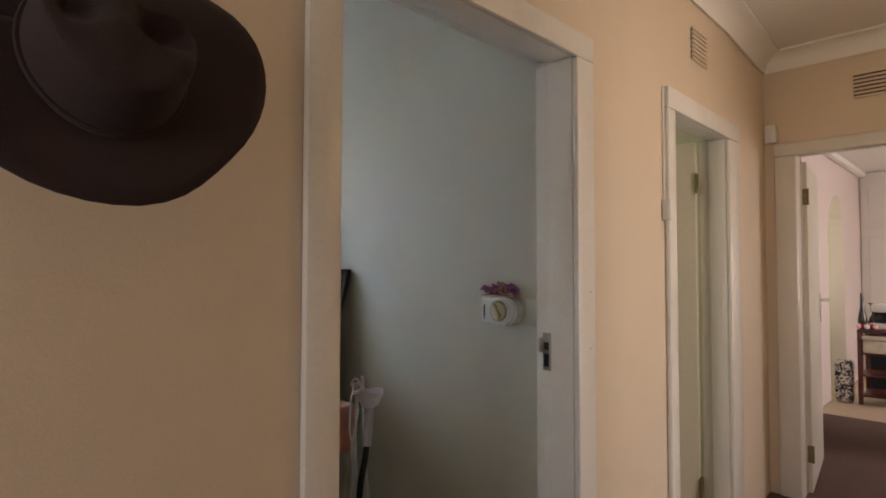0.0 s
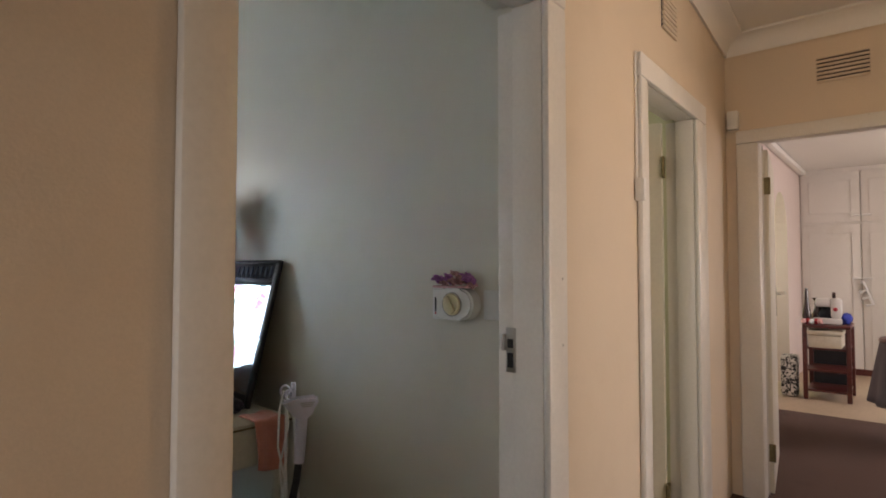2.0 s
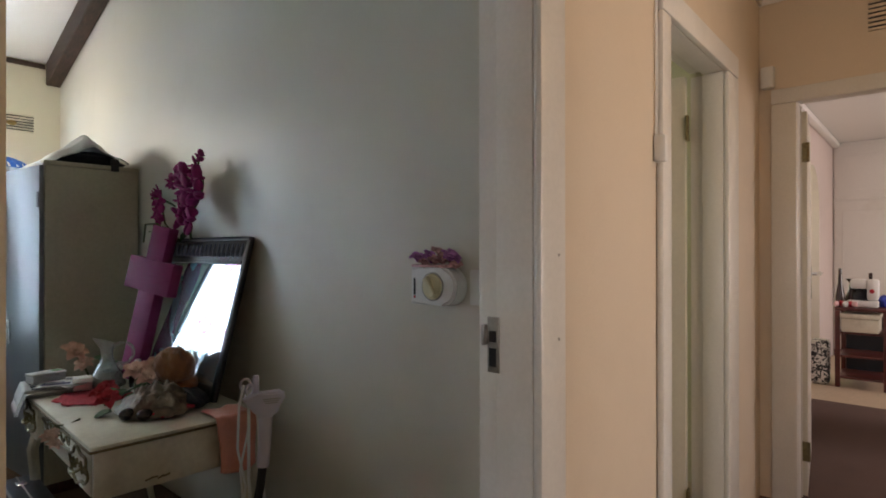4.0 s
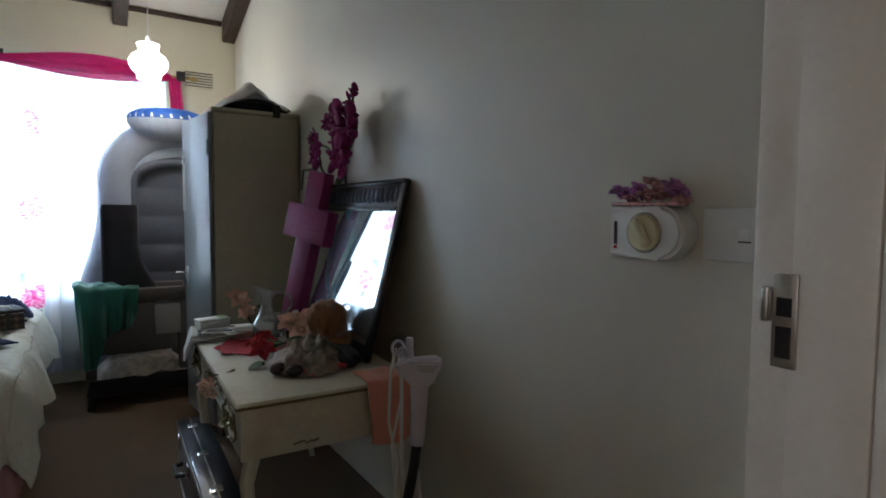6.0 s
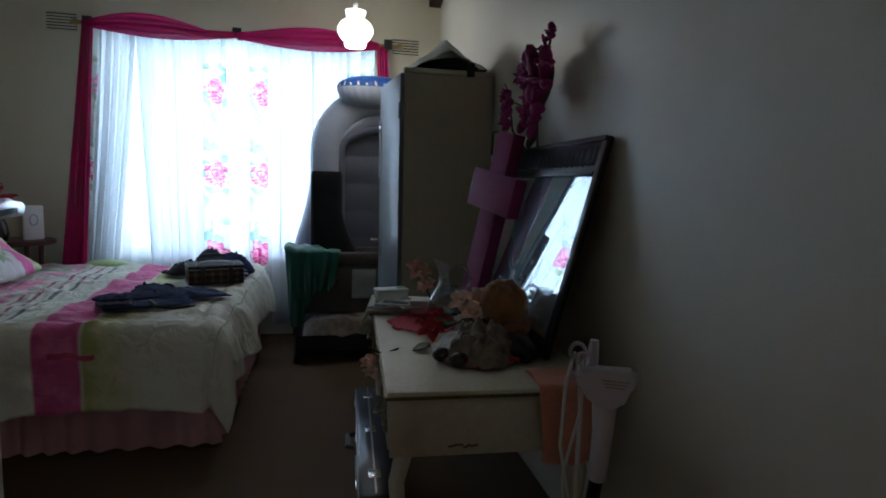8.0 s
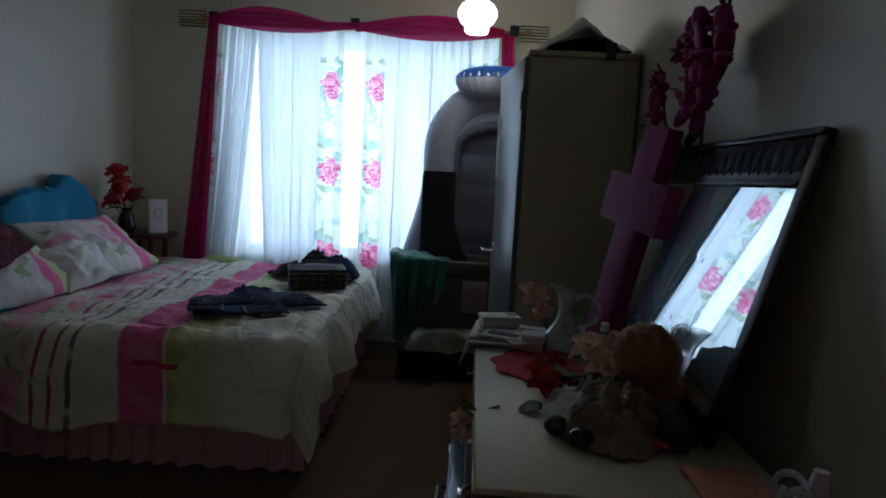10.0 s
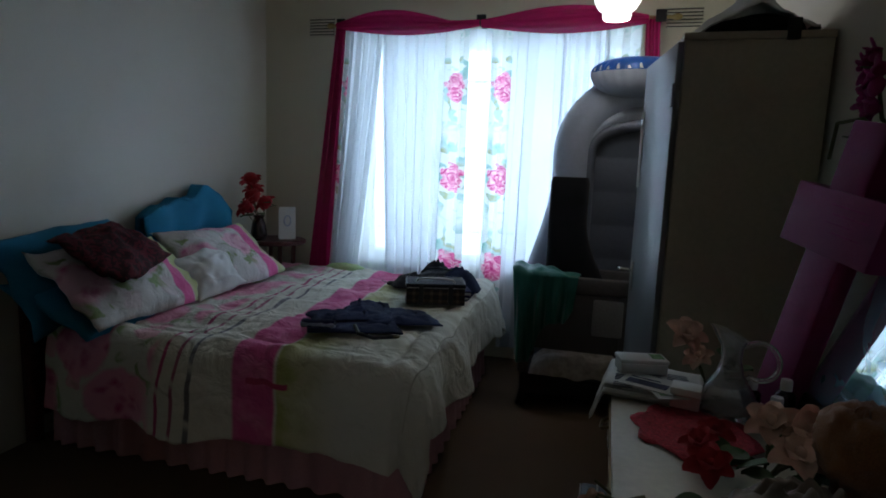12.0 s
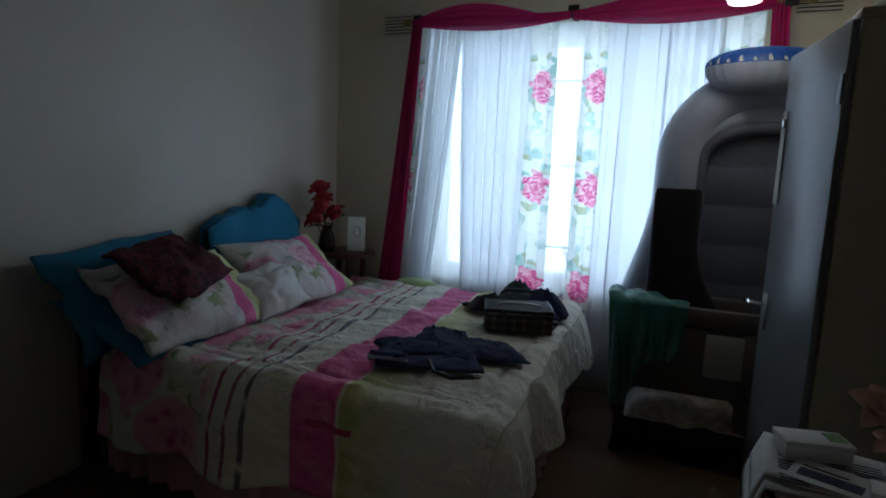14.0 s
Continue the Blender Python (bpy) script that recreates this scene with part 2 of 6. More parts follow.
M_CARPET = surface("brown_carpet", (0.105, 0.062, 0.03), 0.95, 0.3, 420, 2.2, 0.6, dirt=(0.07, 0.042, 0.022), sheen=0.05)
M_PCARPET = surface("passage_carpet", (0.085, 0.042, 0.028), 0.95, 0.3, 420, 2.2, 0.6, sheen=0.05)
M_TILE = surface("pale_floor", (0.50, 0.40, 0.28), 0.5, 0.08, 30, 2.0, 0.1)
M_CREAM = surface("worn_cream_paint", (0.62, 0.58, 0.46), 0.4, 0.05, 60, 5.0, 0.15, dirt=(0.42, 0.36, 0.26))
M_WARD = surface("wardrobe_paint", (0.46, 0.41, 0.30), 0.42, 0.05, 60, 2.4, 0.12, dirt=(0.36, 0.31, 0.22))
# front darker and cooler than the carcass: its shading is put into the paint
M_WARD_SHADED = surface("shaded_wardrobe_front", (0.20, 0.21, 0.22), 0.34, 0.03, 60, 1.4, 0.12, dirt=(0.185, 0.195, 0.20))
M_GOLD = surface("tarnished_gilt", (0.20, 0.16, 0.08), 0.45, 0.3, 120, 12, 0.4, metal=0.7)
M_STEEL = surface("dull_steel", (0.42, 0.40, 0.37), 0.35, 0.1, 90, 6, 0.1, metal=0.9)
M_CHROME = surface("chrome", (0.75, 0.75, 0.76), 0.16, 0.02, 50, 3, 0.02, metal=1.0)
M_BRASS = surface("aged_brass", (0.40, 0.29, 0.12), 0.35, 0.1, 80, 6, 0.1, metal=0.9)
M_DARK = surface("black_brown_frame", (0.018, 0.014, 0.016), 0.38, 0.2, 60, 5, 0.3)
M_BLACK = surface("black_plastic", (0.012, 0.012, 0.014), 0.4, 0.15, 120, 5, 0.2)
M_CASE = surface("dark_case_shell", (0.030, 0.036, 0.052), 0.32, 0.15, 120, 5, 0.15, coat=0.3)
M_BLACKCLOTH = surface("black_cloth", (0.012, 0.012, 0.02), 0.9, 0.3, 300, 6, 0.5, sheen=0.1)
M_WHITE = surface("white_plastic", (0.74, 0.73, 0.70), 0.35, 0.02, 60, 6, 0.03)
M_LILAC = surface("pale_lilac_plastic", (0.64, 0.60, 0.68), 0.3, 0.02, 60, 6, 0.03)
M_DIAL = surface("cream_plastic", (0.70, 0.63, 0.40), 0.4, 0.03, 60, 6, 0.03)
M_HAT = surface("dark_felt", (0.024, 0.013, 0.013), 0.9, 0.25, 420, 7, 0.25, dirt=(0.040, 0.017, 0.012), sheen=0.03)
M_MAGENTA = surface("magenta_glitter_foam", (0.28, 0.018, 0.135), 0.55, 0.15, 500, 8, 0.4)
M_PINKCLOTH = sheer("pink_sheer", (0.50, 0.015, 0.13), 0.06, 0.45)
M_TULLE = sheer("white_tulle", (0.80, 0.82, 0.86), 0.04, 0.64)
M_THIN = sheer("thin_tulle", (0.92, 0.94, 0.95), 0.22, 0.80)
M_FLORAL = sheer("floral_tulle", (0.88, 0.90, 0.88), 0.05, 0.66, floral=True)
M_DUVET = printed("printed_duvet", (0.66, 0.64, 0.54), ((0.50, 0.05, 0.17), (0.74, 0.30, 0.42)), stripes=True)
M_PILLOW = printed("printed_pillowcase", (0.66, 0.63, 0.60), ((0.58, 0.14, 0.30), (0.76, 0.46, 0.55)), bloom=0.36, extra=0.25)
M_SKIRT = surface("pink_bed_skirt", (0.50, 0.27, 0.29), 0.9, 0.08, 200, 4, 0.3)
M_BLUE = surface("blue_cloth", (0.02, 0.20, 0.36), 0.85, 0.1, 200, 5, 0.4)
M_DAMASK = damask("dark_red_damask", (0.030, 0.003, 0.006), (0.105, 0.006, 0.014), 26, 0.9)
M_BWDAMASK = damask("black_white_damask", (0.02, 0.02, 0.02), (0.6, 0.58, 0.52), 22)
M_DENIM = surface("dark_denim", (0.010, 0.018, 0.072), 0.9, 0.3, 400, 6, 0.5)
M_CUFF = surface("pale_denim", (0.22, 0.26, 0.36), 0.9, 0.2, 300, 8, 0.4)
M_SEAM = surface("stitched_seam", (0.60, 0.57, 0.47), 0.9, 0.1, 300, 6, 0.2)
M_COVER = surface("grey_chair_cover", (0.36, 0.35, 0.36), 0.9, 0.15, 120, 5, 0.4)
M_PLAID, _t, _b = nodes_of("dark_plaid")
_co = _t.nodes.new("ShaderNodeTexCoord").outputs["Object"]
_bands = []
for _way in ("X", "Z"):
    _w = node(_t, "ShaderNodeTexWave", [("Vector", _co)], Scale=7.0, Distortion=0.4, Detail=2.0)
    _w.bands_direction = _way
    _bands.append(smooth_mask(_t, _w.outputs["Fac"], 0.62, 0.80))
_weave = mathn(_t, "MULTIPLY", mathn(_t, "ADD", *_bands), 0.5)
_t.links.new(ramp(_t, _weave, [(0.0, (0.016, 0.012, 0.012)), (0.5, (0.06, 0.036, 0.026)), (1.0, (0.13, 0.09, 0.06))]), _b.inputs["Base Color"])
_b.inputs["Roughness"].default_value = 0.75
M_TEAL = surface("teal_satin", (0.014, 0.17, 0.135), 0.5, 0.12, 220, 8, 0.4, sheen=0.3)
M_CHAIR = surface("dark_chair_cloth", (0.14, 0.13, 0.135), 0.9, 0.2, 220, 5, 0.4)
M_SEAT = surface("patterned_seat", (0.33, 0.29, 0.25), 0.9, 0.3, 26, 5, 0.3)
M_VINYL = surface("grey_vinyl", (0.42, 0.47, 0.60), 0.36, 0.04, 40, 3, 0.08)
M_VINYLD = surface("dark_grey_vinyl", (0.13, 0.145, 0.20), 0.6, 0.05, 40, 3, 0.08)
M_VBLUE = surface("blue_vinyl", (0.02, 0.10, 0.42), 0.3, 0.06, 40, 3, 0.08)
M_PEACH = surface("peach_towel", (0.70, 0.27, 0.19), 0.95, 0.15, 260, 8, 0.7, sheen=0.3)
M_PAPER = surface("newsprint", (0.58, 0.58, 0.55), 0.85, 0.05, 60, 12, 0.1)
M_INK = surface("printed_ink", (0.05, 0.06, 0.12), 0.8, 0.3, 60, 12, 0.1)
M_GREENINK = surface("green_print", (0.20, 0.36, 0.16), 0.8, 0.3, 40, 12, 0.1)
M_CARD = surface("white_card", (0.74, 0.74, 0.72), 0.6, 0.03, 60, 12, 0.05)
M_LACE = surface("red_lace", (0.48, 0.03, 0.05), 0.8, 0.35, 120, 20, 0.8)
M_PINKBOX = surface("pink_tissue", (0.70, 0.42, 0.42), 0.7, 0.05, 60, 8, 0.1)
M_TOY = surface("ginger_plush", (0.29, 0.12, 0.04), 0.95, 0.3, 420, 9, 0.7, sheen=0.4)
M_SILVERCLOTH = surface("beige_sheer_wrap", (0.20, 0.155, 0.11), 0.6, 0.4, 30, 18, 0.6, dirt=(0.16, 0.05, 0.045), sheen=0.05)
M_PETAL = surface("pale_pink_petal", (0.74, 0.48, 0.36), 0.7, 0.12, 40, 16, 0.15, dirt=(0.66, 0.14, 0.15))
M_REDPETAL = surface("red_petal", (0.42, 0.015, 0.025), 0.65, 0.2, 40, 20, 0.2)
M_ORCHID = surface("magenta_petal", (0.30, 0.012, 0.14), 0.7, 0.2, 60, 20, 0.2)
M_LEAF = surface("silk_leaf", (0.075, 0.14, 0.045), 0.6, 0.2, 40, 20, 0.2)
M_STEM = surface("brown_stem", (0.10, 0.10, 0.04), 0.7, 0.2, 60, 20, 0.2)
M_GARLAND = surface("lilac_gel_flower", (0.50, 0.22, 0.52), 0.25, 0.3, 60, 40, 0.2)
M_GARLAND2 = surface("amber_gel_flower", (0.62, 0.36, 0.36), 0.25, 0.3, 60, 40, 0.2)
M_LIME = surface("lime_cushion", (0.50, 0.64, 0.32), 0.7, 0.08, 120, 6, 0.2)
M_BOTTLE = surface("dark_bottle", (0.03, 0.012, 0.012), 0.15, 0.1, 40, 6, 0.05, coat=0.5)
M_BAG = surface("off_white_bag", (0.55, 0.54, 0.50), 0.6, 0.06, 80, 6, 0.4)
M_GLASS = plain_glass("cut_glass", (0.94, 0.96, 0.97), 0.03, 0.88)
M_PANE = plain_glass("window_glass")
M_SHADE = glowing("lit_opal_glass", (1.0, 0.93, 0.82), 3.0)
M_MIRROR, _t, _b = nodes_of("mirror_glass")
_b.inputs["Base Color"].default_value, _b.inputs["Metallic"].default_value, _b.inputs["Roughness"].default_value = (0.82, 0.86, 0.88, 1), 1.0, 0.012
# bluish veil of window light put unevenly into the glass as a second colour
_co = _t.nodes.new("ShaderNodeTexCoord").outputs["Object"]
_haze = node(_t, "ShaderNodeBsdfPrincipled")
_haze.inputs["Base Color"].default_value, _haze.inputs["Roughness"].default_value = (0.28, 0.50, 0.68, 1), 0.45
_film = node(_t, "ShaderNodeMixShader", [(1, _b.outputs[0]), (2, _haze.outputs[0])])
_haze_noise = node(_t, "ShaderNodeTexNoise", [("Vector", _co)], Scale=5.0, Detail=5.0, Distortion=0.8)
_t.links.new(mathn(_t, "ADD", mathn(_t, "MULTIPLY", _haze_noise.outputs[0], 0.12), 0.28), _film.inputs[0])
_t.links.new(_film.outputs[0], _t.nodes["Material Output"].inputs["Surface"])
M_BLUECLOTH = surface("blue_fabric", (0.03, 0.05, 0.35), 0.8, 0.2, 100, 6, 0.3)


# ---- mesh tools ----
def box(bm, x0, x1, y0, y1, z0, z1, bev=0.0, m=None):
    r = bmesh.ops.create_cube(bm, size=1.0)
    vs = r["verts"]
    for v in vs:
        v.co = Vector(((x0 + x1) / 2 + v.co.x * (x1 - x0), (y0 + y1) / 2 + v.co.y * (y1 - y0), (z0 + z1) / 2 + v.co.z * (z1 - z0)))
    if bev:
        out = bmesh.ops.bevel(bm, geom=list({e for v in vs for e in v.link_edges}), offset=bev, segments=2, profile=0.5, affect="EDGES")
        vs = list({v for f in out["faces"] for v in f.verts} | {v for v in vs if v.is_valid})
    if m:
        bmesh.ops.transform(bm, matrix=m, verts=vs)
    return bm


def boxes(*dims, bev=0.0):
    bm = bmesh.new()
    for d in dims:
        box(bm, *d, bev=bev)
    return bm


def tube(bm, pts, radius, seg=8, closed=False):
    pts = [Vector(p) for p in pts]
    n = len(pts)
    rings, q, last = [], None, None
    for i, p in enumerate(pts):
        a = pts[i - 1] if i or closed else p
        b = pts[(i + 1) % n] if i < n - 1 or closed else p
        way = (b - a).normalized()
        q = way.to_track_quat("Z", "Y") if q is None else last.rotation_difference(way) @ q
        last = way
        r = radius(i / max(1, n - 1)) if callable(radius) else radius
        rings.append([bm.verts.new(p + q @ Vector((r * math.cos(k * math.tau / seg), r * math.sin(k * math.tau / seg), 0))) for k in range(seg)])
    for i in range(n if closed else n - 1):
        a, b = rings[i], rings[(i + 1) % n]
        shift = 0
        if closed and i == n - 1:
            shift = min(range(seg), key=lambda s: sum((a[k].co - b[(k + s) % seg].co).length for k in range(seg)))
        for k in range(seg):
            bm.faces.new((a[k], a[(k + 1) % seg], b[(k + 1 + shift) % seg], b[(k + shift) % seg]))
    if not closed:
        bm.faces.new(rings[0][::-1])
        bm.faces.new(rings[-1])
    return bm


def lathe(bm, profile, at=(0, 0, 0), seg=28, squash=1.0):
    rings = []
    for r, z in profile:
        rings.append([bm.verts.new((at[0] + r * math.cos(k * math.tau / seg), at[1] + squash * r * math.sin(k * math.tau / seg), at[2] + z)) for k in range(seg)])
    for a, b in zip(rings, rings[1:]):
        for k in range(seg):
            bm.faces.new((a[k], a[(k + 1) % seg], b[(k + 1) % seg], b[k]))
    for ring, flip in ((rings[0], True), (rings[-1], False)):
        bm.faces.new(ring[::-1] if flip else ring)
    return bm


def ball(bm, c, r, rough=0.0, seg=14, freq=3.0, m=None):
    out = bmesh.ops.create_uvsphere(bm, u_segments=seg, v_segments=max(6, seg // 2), radius=1.0)
    r = r if isinstance(r, tuple) else (r, r, r)
    for v in out["verts"]:
        k = 1 + rough * noise.noise(v.co * freq + Vector(c) * 7)
        v.co = Vector((v.co.x * r[0] * k, v.co.y * r[1] * k, v.co.z * r[2] * k))
        if m:
            v.co = m @ v.co
        v.co += Vector(c)
    return bm


def sheet(bm, nu, nv, f, su=1.0, sv=1.0, u0=0.0, v0=0.0):
    """A grid of cloth: f(u, v) for u and v from 0 to 1, with UVs in metres."""
    layer = bm.loops.layers.uv.verify()
    g = [[bm.verts.new(f(i / nu, j / nv)) for j in range(nv + 1)] for i in range(nu + 1)]
    for i in range(nu):
        for j in range(nv):
            face = bm.faces.new((g[i][j], g[i + 1][j], g[i + 1][j + 1], g[i][j + 1]))
            for loop, (a, b) in zip(face.loops, ((i, j), (i + 1, j), (i + 1, j + 1), (i, j + 1))):
                loop[layer].uv = (u0 + su * a / nu, v0 + sv * b / nv)
    return bm


def link(name, bm, material, parent=None, angle=35, thick=0.0):
    bmesh.ops.recalc_face_normals(bm, faces=bm.faces)
    me = bpy.data.meshes.new(name)
    bm.to_mesh(me)
    bm.free()
    me.materials.append(material)
    me.shade_smooth()
    me.set_sharp_from_angle(angle=radians(angle))
    ob = new(name, me)
    if parent:
        ob.parent = parent
    if thick:
        s = ob.modifiers.new("thickness", "SOLIDIFY")
        s.thickness = thick
    return ob


def part(name, bm, material, parent, label="", angle=35, thick=0.0):
    return tagged(link(name, bm, material, parent, angle, thick), label)


def thing(name, label, category, at=(0, 0, 0), group="", kind="", rz=0.0):
    ob = new(name)
    ob.matrix_basis = pose(*at, 0, 0, rz)
    ob.empty_display_size = 0.1
    return tagged(ob, label, category, group, kind)


def setting(name, bm, material, label="", category="", angle=35):
    return tagged(link(name, bm, material, None, angle), label, category, "", "structure")


def single(name, bm, material, label, category, angle=35, thick=0.0, group="", kind=""):
    return tagged(link(name, bm, material, None, angle, thick), label, category, group, kind)


# ---- the large structure ----
LW, RW, WIN, DW0, DW1 = -0.33, 2.75, 6.20, 1.752, 1.885
PC, SLOPE = 2.66, 0.33


LEAN = 0.0168


def wall_y(x):
    """The passage face of the bedroom wall, which runs slightly out of true past the first door."""
    return DW0 + LEAN * max(0.0, x - 2.5) + 0.055 * max(0.0, x - 4.08)


def skewed(bm):
    for v in bm.verts:
        if v.co.y < DW0 + 0.001:
            v.co.y += wall_y(v.co.x) - DW0
    return bm


def roof_z(y):
    return 2.70 + (WIN - y) * SLOPE


setting("floor_bedroom", boxes((LW - 0.1, RW + 0.1, DW1 - 0.05, WIN + 0.2, -0.1, 0.0)), M_CARPET, "brown fitted bedroom carpet, worn flat", "floor")
setting("floor_passage", boxes((-1.2, 7.2, -1.7, DW1 - 0.05, -0.1, 0.0), (4.9, 7.2, DW1 - 0.05, 4.0, -0.1, 0.0)), M_PCARPET, "dark brown passage carpet", "floor")
setting("floor_far", boxes((7.2, 10.4, -1.7, 4.0, -0.1, -0.004)), M_TILE, "pale beige vinyl floor of the far room", "floor")
setting("floor_bathroom", boxes((2.86, 4.76, DW1 - 0.05, 4.1, -0.1, -0.002)), M_TILE, "pale bathroom floor", "floor")

TOP = 4.3
D1 = (1.568, 2.445, 2.02)
D2 = (3.225, 3.90, 2.005)
setting("wall_passage", skewed(boxes((-1.2, D1[0] - 0.02, DW0, 1.835, 0, PC + 0.1), (D1[1] + 0.02, D2[0] - 0.02, DW0, 1.835, 0, PC + 0.1), (D2[1] + 0.02, 4.80, DW0, 1.835, 0, PC + 0.1),
                               (D1[0] - 0.02, D1[1] + 0.02, DW0, 1.835, D1[2] + 0.02, PC + 0.1), (D2[0] - 0.02, D2[1] + 0.02, DW0, 1.835, D2[2] + 0.02, PC + 0.1))),
        M_PASS, "cream-peach painted passage wall with two doorways", "wall")
setting("wall_south", boxes((LW - 0.1, D1[0] - 0.02, 1.837, DW1, 0, TOP), (D1[1] + 0.02, RW + 0.1, 1.837, DW1, 0, TOP), (D1[0] - 0.02, D1[1] + 0.02, 1.837, DW1, D1[2] + 0.02, TOP)),
        M_ROOM, "cream painted bedroom wall with the doorway", "wall")
setting("wall_bathroom", boxes((RW + 0.12, D2[0] - 0.02, 1.837, DW1, 0, PC), (D2[1] + 0.02, 4.76, 1.837, DW1, 0, PC), (D2[0] - 0.02, D2[1] + 0.02, 1.837, DW1, D2[2] + 0.02, PC),
                                (RW + 0.11, RW + 0.16, DW1, 4.1, 0, PC), (4.70, 4.76, DW1, 4.1, 0, PC), (RW + 0.16, 3.05, 4.0, 4.1, 0, PC), (3.75, 4.70, 4.0, 4.1, 0, PC), (3.05, 3.75, 4.0, 4.1, 0, 1.3), (3.05, 3.75, 4.0, 4.1, 2.0, PC)),
        M_BATH, "olive painted bathroom walls", "wall")
setting("ceiling_bathroom", boxes((2.86, 4.76, 1.837, 4.1, PC + 0.11, PC + 0.2)), M_CEIL, "white bathroom ceiling", "ceiling")
setting("wall_east", boxes((RW, RW + 0.10, DW1, WIN + 0.22, 0, TOP)), M_ROOM, "cream satin painted bedroom wall", "wall")
setting("wall_west", boxes((LW - 0.1, LW, DW1, WIN + 0.22, 0, TOP)), M_ROOM, "cream painted wall behind the bed", "wall")
W = (0.40, 2.24, 0.63, 2.13)
setting("wall_north", boxes((LW, W[0], WIN, WIN + 0.22, 0, 3.0), (W[1], RW, WIN, WIN + 0.22, 0, 3.0), (W[0], W[1], WIN, WIN + 0.22, 0, W[2]), (W[0], W[1], WIN, WIN + 0.22, W[3], 3.0)),
        M_WINWALL, "cream painted wall around the curtained window", "wall")

bm = bmesh.new()
a, b = DW0, WIN + 0.25
vs = [bm.verts.new((x, y, roof_z(y) + dz)) for x in (LW - 0.1, RW + 0.1) for y in (a, b) for dz in (0, 0.08)]
bmesh.ops.convex_hull(bm, input=vs)
setting("ceiling_bedroom", bm, M_CEIL, "sloping white boarded bedroom ceiling", "ceiling")
for n, x in enumerate((2.70, 1.96, 1.22, 0.48, -0.26)):
    bm = bmesh.new()
    w = 0.045
    vs = [bm.verts.new((x + sx * w, y, roof_z(y) - dz)) for sx in (-1, 1) for y in (DW1 + 0.005, WIN - 0.004) for dz in (0.004, 0.165)]
    bmesh.ops.convex_hull(bm, input=vs)
    bmesh.ops.bevel(bm, geom=bm.edges[:], offset=0.006, segments=1, affect="EDGES")
    setting("beam", bm, M_BEAM, "dark-stained timber rafter under the sloping ceiling", "beam")
for x0, x1 in ((-0.21, 0.43), (0.53, 1.17), (1.27, 1.91), (2.01, 2.65)):
    setting("trim", boxes((x0, x1, WIN - 0.022, WIN - 0.002, 2.655, 2.69), bev=0.004), M_BEAM, "dark timber strip between wall and ceiling", "trim")

# passage and the room beyond it
setting("ceiling_passage", boxes((-1.2, 4.78, 0.2, DW0 + 0.06, PC, PC + 0.09)), M_CEIL, "white passage ceiling", "ceiling")
setting("wall_passage_south", boxes((-1.2, 2.78, 0.12, 0.22, 0, PC), (3.56, 4.78, 0.12, 0.22, 0, PC), (2.78, 3.56, 0.12, 0.22, 2.05, PC)), M_PASS, "cream passage wall", "wall")
setting("wall_passage_west", boxes((-1.3, -1.2, 0.12, 0.55, 0, PC), (-1.3, -1.2, 1.5, DW0, 0, PC), (-1.3, -1.2, 0.55, 1.5, 0, 0.75), (-1.3, -1.2, 0.55, 1.5, 2.12, PC)), M_PASS, "cream wall round the passage window", "wall")
# unseen walls and ceiling, added to narrow the fill light across the passage
setting("wall_fill_recess", boxes((2.50, 2.60, -1.0, 0.119, 0, PC), (3.74, 3.84, -1.0, 0.119, 0, PC), (2.50, 2.74, -1.1, -1.001, 0, PC), (3.60, 3.84, -1.1, -1.001, 0, PC), (2.74, 3.60, -1.1, -1.001, 0, 0.45), (2.74, 3.60, -1.1, -1.001, 2.05, PC)), M_PASS, "unseen cream walls added across the passage to shape light", "wall")
setting("ceiling_fill_recess", boxes((2.50, 3.84, -1.1, 0.119, PC + 0.002, PC + 0.08)), M_CEIL, "unseen white ceiling of the added recess across the passage", "ceiling")
EX0, EX1 = 4.765, 4.875
D3 = (0.835, 1.655, 2.03)
setting("wall_passage_end", boxes((EX0, EX0 + 0.055, D3[1] + 0.02, wall_y(EX0), 0, PC), (EX0, EX0 + 0.055, 0.2, D3[0] - 0.02, 0, PC), (EX0, EX0 + 0.055, D3[0] - 0.02, D3[1] + 0.02, D3[2] + 0.02, PC)),
        M_PASS, "cream passage end wall with a doorway", "wall")
setting("wall_far_west", boxes((EX0 + 0.057, EX1, D3[1] + 0.02, 4.0, 0, PC), (EX0 + 0.057, EX1, -1.7, D3[0] - 0.02, 0, PC), (EX0 + 0.057, EX1, D3[0] - 0.02, D3[1] + 0.02, D3[2] + 0.02, PC)),
        M_FAR, "pinkish white wall of the far room", "wall")


def cove(x0, x1, y0, y1, into):
    """A coved plaster cornice along a wall, from one end to the other; into: the way it faces."""
    bm = bmesh.new()
    prof = [(0.0, 0.0), (0.0, -0.10), (0.014, -0.105)] + [(0.10 - 0.086 * math.cos(a), -0.105 + 0.09 * math.sin(a)) for a in np.linspace(0.1, 1.5, 7)] + [(0.11, -0.012), (0.11, 0.0)]
    ends = []
    for x, y in ((x0, y0), (x1, y1)):
        ends.append([bm.verts.new((x + into[0] * d, y + into[1] * d, PC - 0.002 + z)) for d, z in prof])
    for k in range(len(prof)):
        j = (k + 1) % len(prof)
        bm.faces.new((ends[0][k], ends[0][j], ends[1][j], ends[1][k]))
    bm.faces.new(ends[0])
    bm.faces.new(ends[1][::-1])
    return bm


